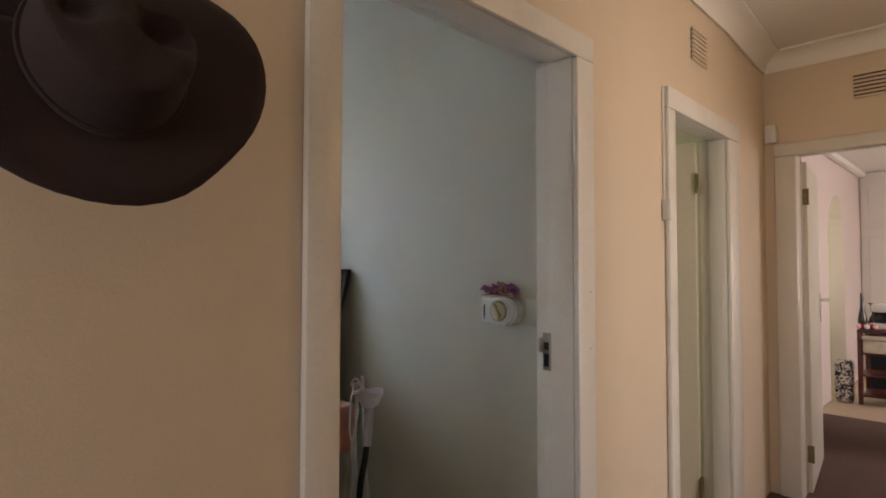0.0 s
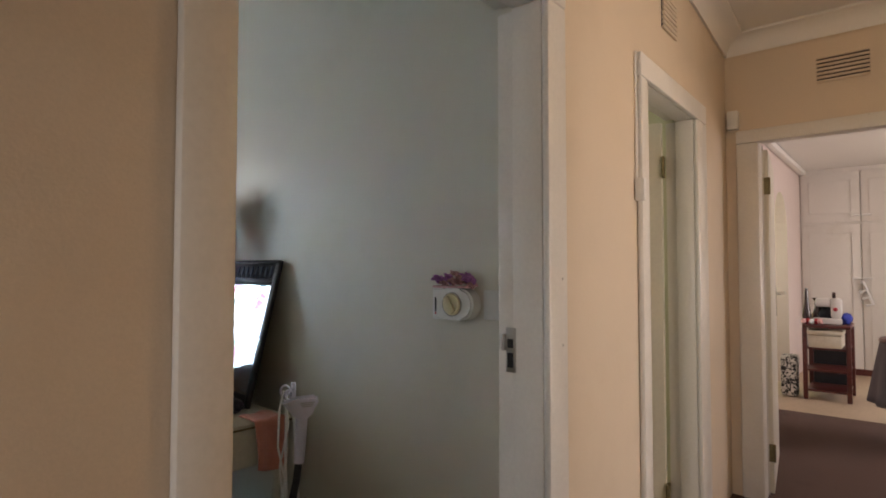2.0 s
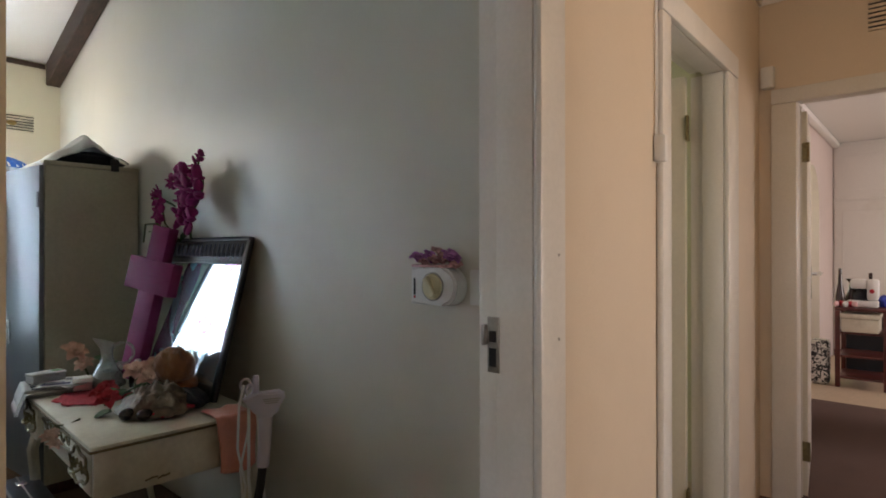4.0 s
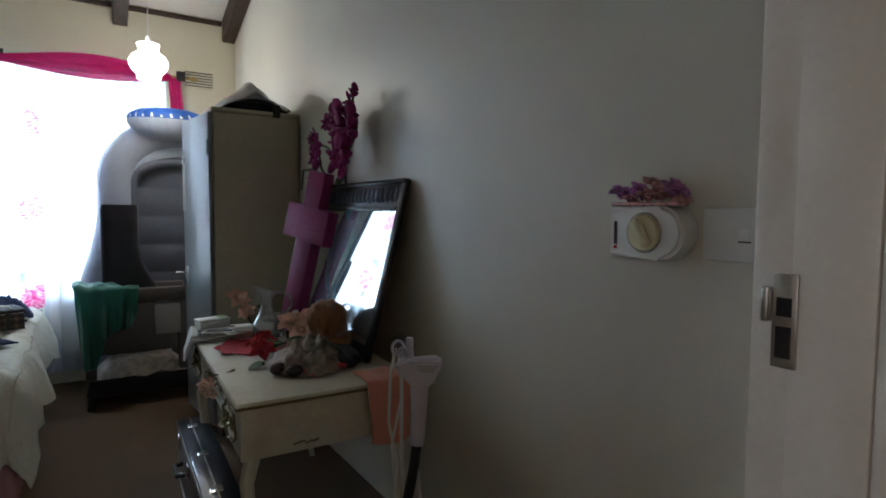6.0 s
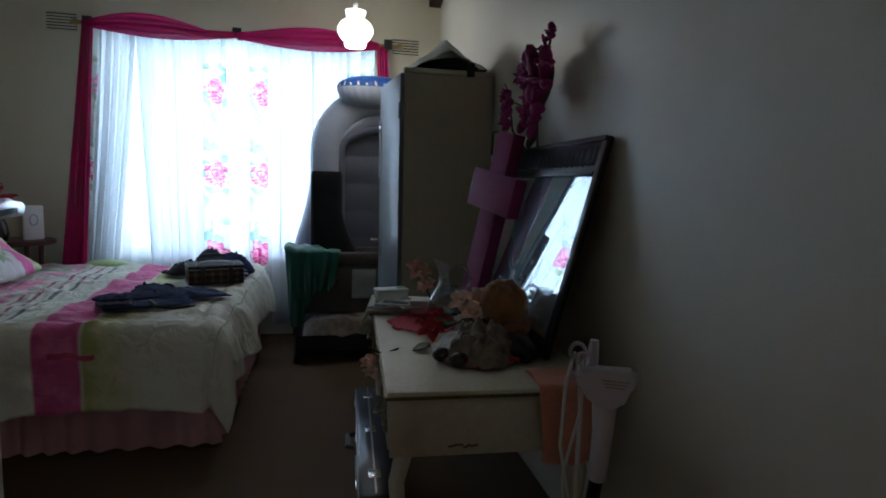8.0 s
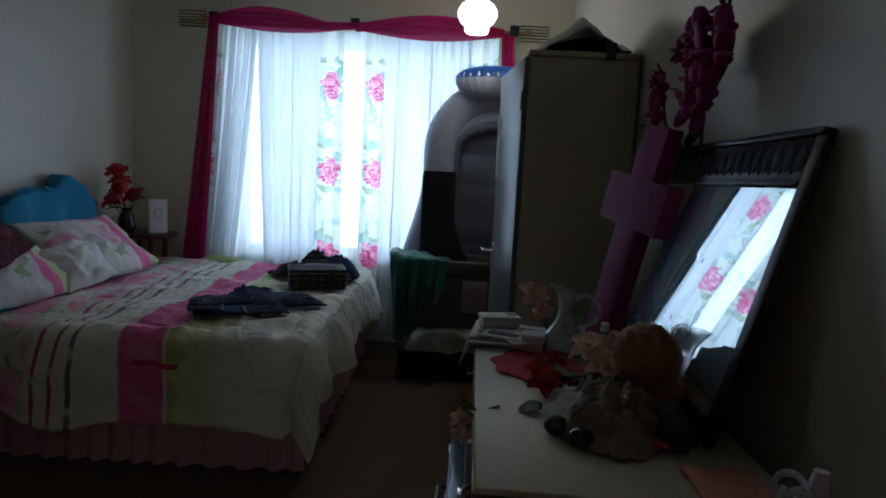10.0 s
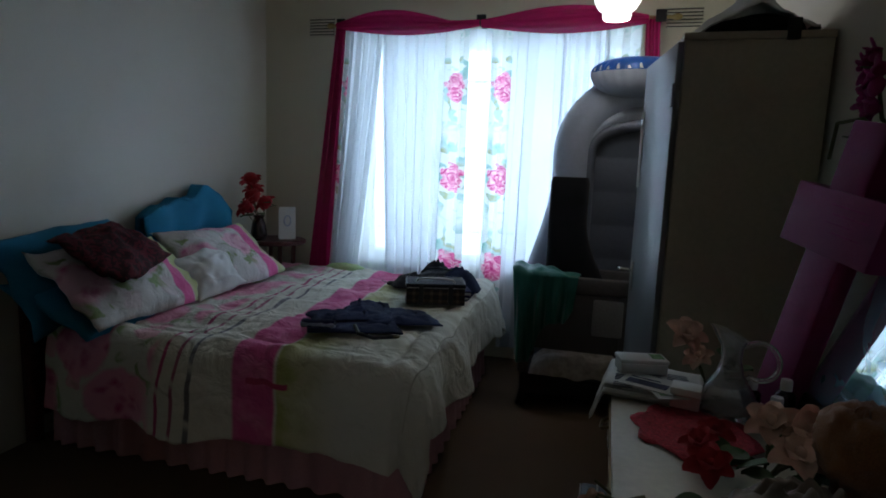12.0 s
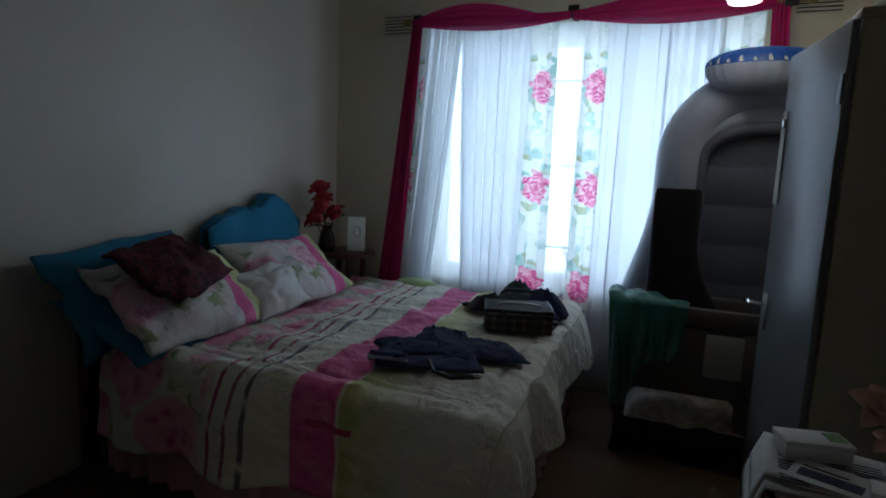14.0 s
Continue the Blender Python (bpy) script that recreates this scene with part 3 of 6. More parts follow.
setting("cornice", cove(-1.19, 2.5, DW0 - 0.001, DW0 - 0.001, (0, -1)), M_CEIL, "coved white plaster cornice", "cornice", 25)
setting("cornice", cove(2.5, D2[1] + 0.02, DW0 - 0.001, wall_y(D2[1] + 0.02) - 0.001, (0, -1)), M_CEIL, "coved white plaster cornice", "cornice", 25)
setting("cornice", cove(D2[1] + 0.02, EX0 - 0.001, wall_y(D2[1] + 0.02) - 0.001, wall_y(EX0) - 0.001, (0, -1)), M_CEIL, "coved white plaster cornice", "cornice", 25)
setting("cornice", cove(EX0 - 0.002, EX0 - 0.002, wall_y(EX0) - 0.003, 0.23, (-1, 0)), M_CEIL, "coved white plaster cornice", "cornice", 25)

FY, FX = 2.08, 9.75
bm = bmesh.new()
AX0, AX1, AZ = 7.88, 8.70, 1.75
box(bm, EX1, AX0, FY, FY + 0.14, 0, PC)
box(bm, AX1, FX + 0.6, FY, FY + 0.14, 0, PC)
N = 14
cx, rr = (AX0 + AX1) / 2, (AX1 - AX0) / 2
for k in range(N):
    p, q = math.pi - k * math.pi / N, math.pi - (k + 1) * math.pi / N
    xa, xb = cx + rr * math.cos(p), cx + rr * math.cos(q)
    za, zb = AZ + rr * math.sin(p), AZ + rr * math.sin(q)
    vs = [bm.verts.new((x, y, z)) for x, z in ((xa, za), (xb, zb), (xa, PC), (xb, PC)) for y in (FY, FY + 0.14)]
    bmesh.ops.convex_hull(bm, input=vs)
setting("wall_far_north", bm, M_FAR, "pinkish white wall with an arched doorway", "wall")
setting("wall_far_closet", boxes((7.5, 7.56, FY + 0.14, 3.4, 0, PC), (9.0, 9.06, FY + 0.14, 3.4, 0, PC), (7.5, 8.0, 3.4, 3.46, 0, PC), (8.6, 9.06, 3.4, 3.46, 0, PC), (8.0, 8.6, 3.4, 3.46, 0, 1.1), (8.0, 8.6, 3.4, 3.46, 2.1, PC)), M_BATH, "olive walls beyond the arch", "wall")
setting("wall_far_east", boxes((FX + 0.6, FX + 0.7, -1.7, FY + 0.1, 0, PC)), M_FAR, "far room back wall", "wall")
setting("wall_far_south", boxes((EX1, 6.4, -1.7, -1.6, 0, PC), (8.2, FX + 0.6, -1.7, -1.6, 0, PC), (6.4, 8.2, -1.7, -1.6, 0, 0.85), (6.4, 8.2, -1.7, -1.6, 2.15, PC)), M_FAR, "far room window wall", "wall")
setting("ceiling_far", boxes((EX1 - 0.05, FX + 0.7, -1.7, 3.46, 2.585, 2.68)), M_CEIL, "white far room ceiling", "ceiling")
setting("cornice", boxes((EX1 + 0.01, FX - 0.01, FY - 0.08, FY - 0.001, 2.52, 2.583), bev=0.02), M_CEIL, "white plaster cornice of the far room", "cornice")


# ---- door frames and doors ----
def door_frame(name, m, inner0, inner1, outer0, outer1, head, top, depth, label):
    """A pressed steel frame: m brings x along the wall and y into it, from the passage face."""
    e = thing(name, label, "door frame", kind="structure")
    p = -0.024
    for n, (x0, x1) in (("jamb", (outer0, inner0)), ("jamb", (inner1, outer1))):
        bm = bmesh.new()
        box(bm, x0, x1, p, 0.0, 0, head, 0.010)
        xa, xb = (inner0 - 0.025, inner0) if x1 == inner0 else (inner1, inner1 + 0.025)
        box(bm, xa, xb, -0.001, depth * 0.68, 0, head, 0.003)
        s = -0.012 if x1 == inner0 else 0.012
        box(bm, xa + s, xb + s, depth * 0.68, depth + 0.012, 0, head, 0.003)
        box(bm, x0 + 0.02, x1 - 0.0, depth, depth + 0.012, 0, head, 0.003)
        bmesh.ops.transform(bm, matrix=m, verts=bm.verts)
        part(n, bm, M_GLOSS, e)
    bm = bmesh.new()
    box(bm, outer0, outer1, p, 0.0, head, top, 0.006)
    box(bm, inner0, inner1, -0.001, depth * 0.68, head, head + 0.025, 0.003)
    box(bm, inner0, inner1, depth * 0.68, depth + 0.012, head + 0.012, head + 0.03, 0.003)
    box(bm, outer0, outer1, depth, depth + 0.012, head + 0.03, top, 0.003)
    bmesh.ops.transform(bm, matrix=m, verts=bm.verts)
    part("frame_head", bm, M_GLOSS, e)
    return e


along_x = pose(0, DW0, 0)
along_lean = pose(3.6, wall_y(3.6), 0, 0, 0, math.degrees(math.atan(LEAN))) @ pose(-3.6, 0, 0)
along_y = pose(EX0, 0, 0) @ pose(0, 0, 0, 0, 0, -90)
f1 = door_frame("door_frame_1", along_x, D1[0], D1[1], 1.486, 2.548, D1[2], 2.10, DW1 - DW0, "white gloss painted steel door frame of the bedroom")
f2 = door_frame("door_frame_2", along_lean, D2[0], D2[1], 3.148, 4.06, D2[2], 2.093, DW1 - DW0 - 0.018, "white gloss painted steel door frame of the bathroom")
f3 = door_frame("door_frame_3", along_y, -D3[1], -D3[0], -1.77, -0.72, D3[2], 2.105, EX1 - EX0, "white gloss painted steel frame of the far doorway")
bm = boxes((2.4405, 2.4445, 1.832, 1.862, 1.022, 1.142), bev=0.001)
plate = part("strike_plate", bm, M_STEEL, f1, "scratched steel strike plate")
part("keyhole", boxes((2.4385, 2.442, 1.838, 1.856, 1.035, 1.075)), M_BLACK, plate)
part("latch_slot", boxes((2.4385, 2.442, 1.838, 1.856, 1.088, 1.112)), M_BLACK, plate)
part("latch_lip", boxes((2.430, 2.4445, 1.8625, 1.872, 1.08, 1.125), bev=0.003), M_STEEL, plate)
for z in (1.275, 1.098):
    bm = bmesh.new()
    ball(bm, (2.512, 1.7275, z), (0.0035, 0.002, 0.0035), seg=8)
    part("screw", bm, M_STEEL, f1)


def door_leaf(name, hinge, turn, width, label, side):
    """A flush door leaf; side: on which face the visible lever stands, with hinges at its edge."""
    e = thing(name, label, "door", kind="structure", at=(*hinge, 0), rz=turn)
    part("door_panel", boxes((0.004, width, -0.02, 0.02, 0.008, 2.005), bev=0.003), M_DOOR, e)
    for z in (0.24, 1.79):
        bm = boxes((-0.006, 0.004, -0.018, 0.018, z - 0.05, z + 0.05), bev=0.001)
        tube(bm, [(-0.004, side * 0.024, z - 0.05), (-0.004, side * 0.024, z + 0.05)], 0.007)
        part("hinge", bm, M_GOLD, e)
    for s in (1, -1):
        part("handle_plate", boxes((width - 0.075, width - 0.035, *sorted((s * 0.0205, s * 0.026)), 0.98, 1.18), bev=0.002), M_CHROME, e)
        bm = bmesh.new()
        tube(bm, [(width - 0.055, s * 0.024, 1.135), (width - 0.055, s * 0.062, 1.135), (width - 0.075, s * 0.070, 1.137), (width - 0.13, s * 0.070, 1.14), (width - 0.17, s * 0.064, 1.138)], lambda k: 0.010 + 0.004 * k, 10)
        part("door_handle", bm, M_CHROME, e)
    return e


door_leaf("door_1", (1.598, 1.905), 103, 0.80, "cream painted bedroom door standing open, with a chrome lever", -1)
door_leaf("door_2", (3.89, 1.91), 97, 0.66, "cream painted bathroom door standing ajar", 1)
door_leaf("door_3", (4.885, 1.652), 7, 0.80, "glossy cream door standing open into the far room", -1)


# ---- window with bars and panes ----
win = thing("window_1", "white steel casement window with diamond burglar bars", "window", kind="structure")
for n, d in (("window_frame", (W[0], W[0] + 0.04, WIN + 0.13, WIN + 0.17, W[2], W[3])), ("window_frame", (W[1] - 0.04, W[1], WIN + 0.13, WIN + 0.17, W[2], W[3])),
             ("window_frame", (W[0] + 0.04, W[1] - 0.04, WIN + 0.13, WIN + 0.17, W[3] - 0.04, W[3])), ("window_frame", (W[0] + 0.04, W[1] - 0.04, WIN + 0.13, WIN + 0.17, W[2], W[2] + 0.04)),
             ("mullion", (0.98, 1.02, WIN + 0.13, WIN + 0.17, W[2] + 0.04, W[3] - 0.04)), ("mullion", (1.56, 1.60, WIN + 0.13, WIN + 0.17, W[2] + 0.04, W[3] - 0.04))):
    part(n, boxes(d, bev=0.004), M_GLOSS, win)
for x0, x1 in ((W[0] + 0.04, 0.98), (1.02, 1.56), (1.60, W[1] - 0.04)):
    pane = part("pane", boxes((x0, x1, WIN + 0.148, WIN + 0.152, W[2] + 0.04, W[3] - 0.04)), M_PANE, win)
    pane.visible_shadow = False
for x in np.arange(W[0] + 0.13, W[1], 0.15):
    bm = bmesh.new()
    tube(bm, [(x + 0.028 * math.sin(z * 15 + (0 if round(x * 100) % 2 else math.pi)), WIN + 0.10, z) for z in np.linspace(W[2], W[3], 26)], 0.005, 6)
    part("burglar_bar", bm, M_GLOSS, win)
for z in (0.85, 1.36, 1.87):
    part("burglar_bar", boxes((W[0], W[1], WIN + 0.09, WIN + 0.098, z - 0.008, z + 0.008)), M_GLOSS, win)
part("window_sill", boxes((W[0] - 0.04, W[1] + 0.04, WIN - 0.03, WIN + 0.13, W[2] - 0.035, W[2] + 0.003), bev=0.006), M_RED_WOOD, win, "varnished dark sill")


# ---- wall vents ----
def vent(m, w, h, n, material, label):
    e = thing("wall_vent", label, "vent", group="wall vents")
    bm = boxes((0, w, -0.004, -0.001, 0, h))
    bmesh.ops.transform(bm, matrix=m, verts=bm.verts)
    part("backing", bm, M_BLACK, e)
    for k in range(n + 1):
        z = h * k / n
        bm = boxes((0, w, -0.014, -0.004, z - h / n * 0.30, z + h / n * 0.30), bev=0.002)
        bmesh.ops.transform(bm, matrix=m, verts=bm.verts)
        part("slat", bm, material, e)
    return e


vent(pose(3.46, wall_y(3.55), 2.295, 0, 0, math.degrees(math.atan(LEAN))), 0.18, 0.14, 7, M_PASS, "cream slatted air vent high on the passage wall")
vent(pose(EX0, 1.37, 2.315) @ pose(0, 0, 0, 0, 0, -90), 0.23, 0.13, 6, M_PASS, "cream slatted air vent above the far doorway")
vent(pose(0.02, WIN, 2.165), 0.185, 0.12, 6, M_WINWALL, "cream slatted air vent on the window wall")
vent(pose(2.38, WIN, 2.165), 0.20, 0.12, 6, M_WINWALL, "cream slatted air vent beside the curtain rod")


# ---- passage things ----
hat = thing("felt_hat", "dark brown wide-brimmed felt hat hung on the passage wall", "hat")
hat.matrix_basis = pose(1.103, 1.555, 1.62, -20)
RIM = ((-180, 0.19), (-150, 0.198), (-122, 0.204), (-90, 0.208), (-72, 0.210), (-53, 0.194), (-34, 0.194), (-15, 0.196), (8, 0.200), (20, 0.202), (36, 0.190), (52, 0.172), (70, 0.164), (120, 0.162), (150, 0.174), (180, 0.19))
bm = bmesh.new()


def brim(u, v):
    a = (u - 0.5) * math.tau
    edge = sum(float(np.interp(math.degrees(a) + d, [p for p, r in RIM], [r for p, r in RIM])) for d in (-8, 0, 8)) / 3
    r = 0.07 + (edge - 0.07) * v
    lift = -0.016 * v * v * math.cos(2 * a) + 0.006 * noise.noise(Vector((2 * math.cos(a), 2 * math.sin(a), v)))
    return Vector((r * math.cos(a), lift, r * math.sin(a)))


sheet(bm, 48, 8, brim)
bmesh.ops.remove_doubles(bm, verts=bm.verts, dist=1e-4)
part("brim", bm, M_HAT, hat, thick=0.005)
bm = bmesh.new()


def crown(u, v):
    """The crown points out of the wall, pinched by two dents beside a ridge."""
    a = u * math.tau
    r = (0.092 - 0.018 * v ** 2) if v < 0.7 else (0.083 * math.cos((v - 0.7) / 0.3 * math.pi / 2))
    d = 0.085 * min(1.0, v / 0.7) + (0.010 * math.sin((v - 0.7) / 0.3 * math.pi / 2) if v > 0.7 else 0)
    x, z = r * math.cos(a) * 0.92, r * math.sin(a) * 1.12
    up = max(0.0, min(1.0, (z + 0.035) / 0.05))
    dent = 0.055 * math.exp(-((x + 0.048) / 0.020) ** 2) * up * v + 0.07 * math.exp(-((x - 0.042) / 0.028) ** 2) * up * v + 0.02 * max(0.0, z / 0.1) * v
    dent += 0.006 * noise.noise(Vector((x * 30, z * 30, 3))) * v
    return Vector((x, 0.004 - d + dent, z - 0.028))


sheet(bm, 48, 20, crown)
bmesh.ops.remove_doubles(bm, verts=bm.verts, dist=1e-4)
part("crown", bm, M_HAT, hat, angle=80, thick=0.003)
bm = bmesh.new()
tube(bm, [(0.094 * math.cos(a) * 0.92, -0.006, 0.104 * math.sin(a) - 0.028) for a in np.linspace(0, math.tau, 33)[:-1]], 0.004, 6, True)
part("band", bm, M_HAT, hat)
bm = boxes((1.093, 1.117, 1.49, 1.732, 1.60, 1.624), (1.065, 1.145, 1.732, 1.751, 1.55, 1.67), bev=0.003)
single("hat_peg", bm, M_RED_WOOD, "short dark wooden peg on the passage wall", "peg")

sens = thing("alarm_detector", "small white plastic alarm detector in the passage corner", "detector")
part("housing", boxes((EX0 - 0.05, EX0 - 0.002, 1.752, 1.812, 2.115, 2.225), bev=0.008), M_WHITE, sens)
part("lens_window", boxes((EX0 - 0.053, EX0 - 0.049, 1.762, 1.802, 2.13, 2.17), bev=0.001), M_CARD, sens)
mag = thing("door_contact", "small white alarm contact with cable on the frame", "alarm contact")
part("housing", boxes((3.122, 3.145, 1.725, 1.760, 1.545, 1.625), bev=0.004), M_WHITE, mag)
bm = bmesh.new()
tube(bm, [(3.135, 1.756, 1.62), (3.137, 1.755, 1.8), (3.135, 1.756, 2.0), (3.136, 1.755, 2.09)], 0.004, 6)
part("cable", bm, M_WHITE, mag)

# unseen lamp fitting, added to go with the warm fill over the passage
pl = thing("unseen_passage_lamp", "brass fitting of an added passage lamp, out of view", "ceiling lamp", at=(3.25, 0.52, 2.36))
bm = bmesh.new()
lathe(bm, [(0.05, 0.296), (0.05, 0.20), (0.012, 0.19), (0.012, 0.12), (0.04, 0.11), (0.04, 0.085)])
part("fitting", bm, M_BRASS, pl)

# ---- bedroom: pendant lamp ----
pend = thing("pendant_lamp", "lit white opal glass pendant lamp on a thin cord", "pendant lamp", at=(2.066, 5.42, 2.023))
bm = bmesh.new()
outer = [(0.055, 0.0), (0.062, 0.012), (0.058, 0.025), (0.082, 0.045), (0.098, 0.075), (0.098, 0.10), (0.082, 0.128), (0.052, 0.148), (0.05, 0.165), (0.058, 0.19)]
lathe(bm, [(r * 1.12, z * 1.12) for r, z in outer])
for f in [f for f in bm.faces if len(f.verts) > 4]:
    bm.faces.remove(f)
shade = part("shade", bm, M_SHADE, pend, "glowing white opal glass")
shade.visible_shadow = False
bm = bmesh.new()
lathe(bm, [(0.022, 0.13), (0.024, 0.20), (0.013, 0.24), (0.013, 0.26)])
part("bulb_holder", bm, M_WHITE, pend)
bm = bmesh.new()
tube(bm, [(0, 0, 0.25), (0.002, 0, 0.5), (0, 0, roof_z(5.42) - 2.025)], 0.0035, 6)
part("cord", bm, M_WHITE, pend)

# ---- curtains ----
rod = thing("curtain_rod", "brass curtain rod with knob ends above the window", "curtain rod")
bm = bmesh.new()
tube(bm, [(0.27, 6.055, 2.195), (2.40, 6.055, 2.195)], 0.011, 10)
part("pole", bm, M_BRASS, rod)
for x in (0.25, 2.42):
    bm = bmesh.new()
    ball(bm, (x, 6.055, 2.195), (0.03, 0.02, 0.02))
    part("finial", bm, M_BRASS, rod)
for x in (0.33, 1.275, 2.33):
    bm = boxes((x - 0.03, x + 0.03, 6.03, 6.04, 2.165, 2.235), (x - 0.012, x + 0.012, 6.04, WIN - 0.001, 2.175, 2.19), bev=0.003)
    part("bracket", bm, M_BLACK, rod)


def curtain(x0, x1, xb0, xb1, z0, z1, y, folds, amp, seedk, sweep=1.4):
    """A hanging panel from x0..x1 at the top to xb0..xb1 at the hem; its pleats overlap here and there."""
    wide = abs(x1 - x0)

    def f(u, v):
        z = z1 + (z0 - z1) * v
        k = v ** sweep
        ph = folds * math.tau * (u + 0.10 / folds * math.sin(9 * u + seedk) + 0.06 / folds * math.sin(2.5 * v + 5 * u + seedk)) + seedk
        lap = wide / (2 * folds * math.tau) * (1.1 + 1.5 * noise.noise(Vector((u * folds * 0.8, seedk * 3.7, v * 0.8))))
        x = (x0 + wide * u) * (1 - k) + (xb0 + (xb1 - xb0) * u) * k + lap * math.sin(2 * ph) * min(1.0, 8 * u * (1 - u))
        grow = 0.6 + 0.5 * v + 0.5 * noise.noise(Vector((u * folds * 0.6, seedk, 2)))
        d = amp * grow * math.sin(ph) + 0.006 * noise.noise(Vector((u * folds * 2, v * 3, seedk)))
        return Vector((x, y + d, z))
    return f


cur = thing("tulle_curtain", "white tulle curtains with floral borders drawn over the window", "curtain")
spec = [("panel", M_TULLE, (0.34, 0.60, 0.20, 0.43, 0.44, 2.17, 6.10, 5, 0.026, 1.0, 1.15), 110),
        ("panel", M_TULLE, (0.60, 1.04, 0.66, 1.02, 0.40, 2.17, 6.11, 6, 0.030, 2.0), 140),
        ("veil", M_THIN, (0.56, 0.70, 0.40, 0.70, 0.42, 2.17, 6.125, 2, 0.012, 3.3, 1.2), 40),
        ("floral_border", M_FLORAL, (1.03, 1.19, 1.00, 1.20, 0.40, 2.17, 6.105, 2, 0.022, 0.5), 50),
        ("centre_layer", M_THIN, (1.17, 1.37, 1.18, 1.36, 0.40, 2.17, 6.12, 2, 0.018, 0.2), 50),
        ("floral_border", M_FLORAL, (1.34, 1.47, 1.32, 1.47, 0.40, 2.17, 6.105, 2, 0.020, 1.7), 50),
        ("panel", M_TULLE, (1.46, 1.80, 1.46, 1.80, 0.10, 2.17, 6.125, 2, 0.014, 4.0), 60),
        ("panel", M_TULLE, (1.78, 2.06, 1.79, 2.05, 0.10, 2.17, 6.11, 5, 0.026, 5.1), 100),
        ("floral_border", M_FLORAL, (2.04, 2.24, 2.03, 2.20, 0.10, 2.17, 6.10, 2, 0.014, 2.2), 30),
        ("floral_border", M_FLORAL, (0.335, 0.385, 0.21, 0.24, 0.44, 2.17, 6.08, 1, 0.008, 2.9, 1.15), 16)]
for n, mt, args, nu in spec:
    bm = bmesh.new()
    sheet(bm, nu, 40, curtain(*args), abs(args[1] - args[0]), args[5] - args[4])
    part(n, bm, mt, cur, angle=180)

swag = thing("pink_curtain", "bright pink sheer swag and side drapes over the rod", "curtain")
for x0, x1, s in ((0.31, 1.27, 0.0), (1.28, 2.26, 1.0)):
    def f(u, v, x0=x0, x1=x1, s=s):
        x = x0 + (x1 - x0) * u
        topz = 2.205 + 0.085 * math.sin(math.pi * min(1, (u * 1.25 if s == 0 else u ** 1.3))) * (1 - 0.35 * u)
        lowz = 2.165 - 0.045 * math.sin(math.pi * u) - 0.01 * s
        z = topz + (lowz - topz) * v
        return Vector((x, 6.03 - 0.035 * math.sin(math.pi * v) - 0.008 * math.sin(v * 26 + u * 5), z))
    bm = bmesh.new()
    sheet(bm, 50, 14, f)
    part("swag", bm, M_PINKCLOTH, swag, angle=180)
for n, args in (("side_drape", (0.30, 0.37, 0.055, 0.235, 0.12, 2.21, 6.03, 4, 0.014, 0.7, 1.0)), ("side_drape", (2.25, 2.33, 2.27, 2.36, 1.80, 2.20, 6.05, 4, 0.014, 2.7))):
    bm = bmesh.new()
    sheet(bm, 60, 40, curtain(*args))
    part(n, bm, M_PINKCLOTH, swag, angle=180)

# ---- bed ----
bed = thing("double_bed", "double bed base and mattress with a frilled pink skirt", "bed")
part("mattress", boxes((-0.20, 1.40, 4.31, 5.95, 0.30, 0.525), bev=0.05), M_CARD, bed)
part("base", boxes((-0.22, 1.38, 4.34, 5.93, 0.05, 0.30), bev=0.02), M_CHAIR, bed)
bm = bmesh.new()


def skirt(u, v):
    s = u * 3.2
    wave = 0.013 * (0.3 + v) * math.sin(s * 62 + 2 * math.sin(s * 7))
    z = 0.32 - 0.305 * v
    if s < 1.62:
        return Vector((-0.2 + s, 4.312 + wave - 0.015 * v, z))
    return Vector((1.42 - wave + 0.012 * v, 4.31 + (s - 1.62), z))


sheet(bm, 300, 6, skirt)
part("bed_skirt", bm, M_SKIRT, bed, "dusty pink frilled valance", angle=180)

TX, TY = 1.41, 4.28


def duvet_at(u, v):
    s, q = -0.12 + u * 1.86, -0.40 + v * 2.42
    ex, ey, ez = max(0.0, s - TX), max(0.0, -q), max(0.0, q - 1.69)
    d = math.hypot(ex, ey if ey else ez)
    x, y, z = min(s, TX), TY + min(max(q, 0.0), 1.69), 0.565
    n3 = noise.noise(Vector((s * 3.1, q * 3.1, 0.3)))
    z += 0.014 * abs(noise.noise(Vector((s * 14, q * 5, 8)))) + 0.018 * n3 + 0.012 * noise.noise(Vector((s * 9, q * 7, 1.7))) + 0.008 * math.cos(math.tau * q / 0.33) * (1 if d == 0 else 0.4)
    z += 0.020 * abs(noise.noise(Vector((s * 2.5, q * 15, 21)))) * math.exp(-((TX - 0.12 - s) / 0.14) ** 2) + 0.012 * abs(noise.noise(Vector((s * 5 + q * 3, q * 9 - s * 4, 33))))
    seam = min(abs(s - (TX - 0.07)), abs(q - 0.09), abs(s - (TX - 0.42)) if s > 1 else 9)
    z -= 0.017 * math.exp(-(seam / 0.014) ** 2) if d == 0 else 0.0
    if d > 0:
        gx, gy = ex / d, (-ey if ey else ez) / d
        out = 0.075 * (1 - math.exp(-d / 0.07)) + 0.10 * d
        per = (s if ey else 0) + (q if ex else 0)
        rip = 0.032 * min(1, d / 0.25) * (math.sin(per * 11 + 2.2 * math.sin(per * 3.1)) + 0.5 * noise.noise(Vector((per * 6, d * 2, 9)))) + 0.012 * noise.noise(Vector((s * 8, q * 8, 4)))
        x += gx * (out + rip)
        y += gy * (out + rip)
        fall = d - 0.05 * (1 - math.exp(-d / 0.06))
        z -= fall * 0.98
    return Vector((x, y, max(z, 0.07)))


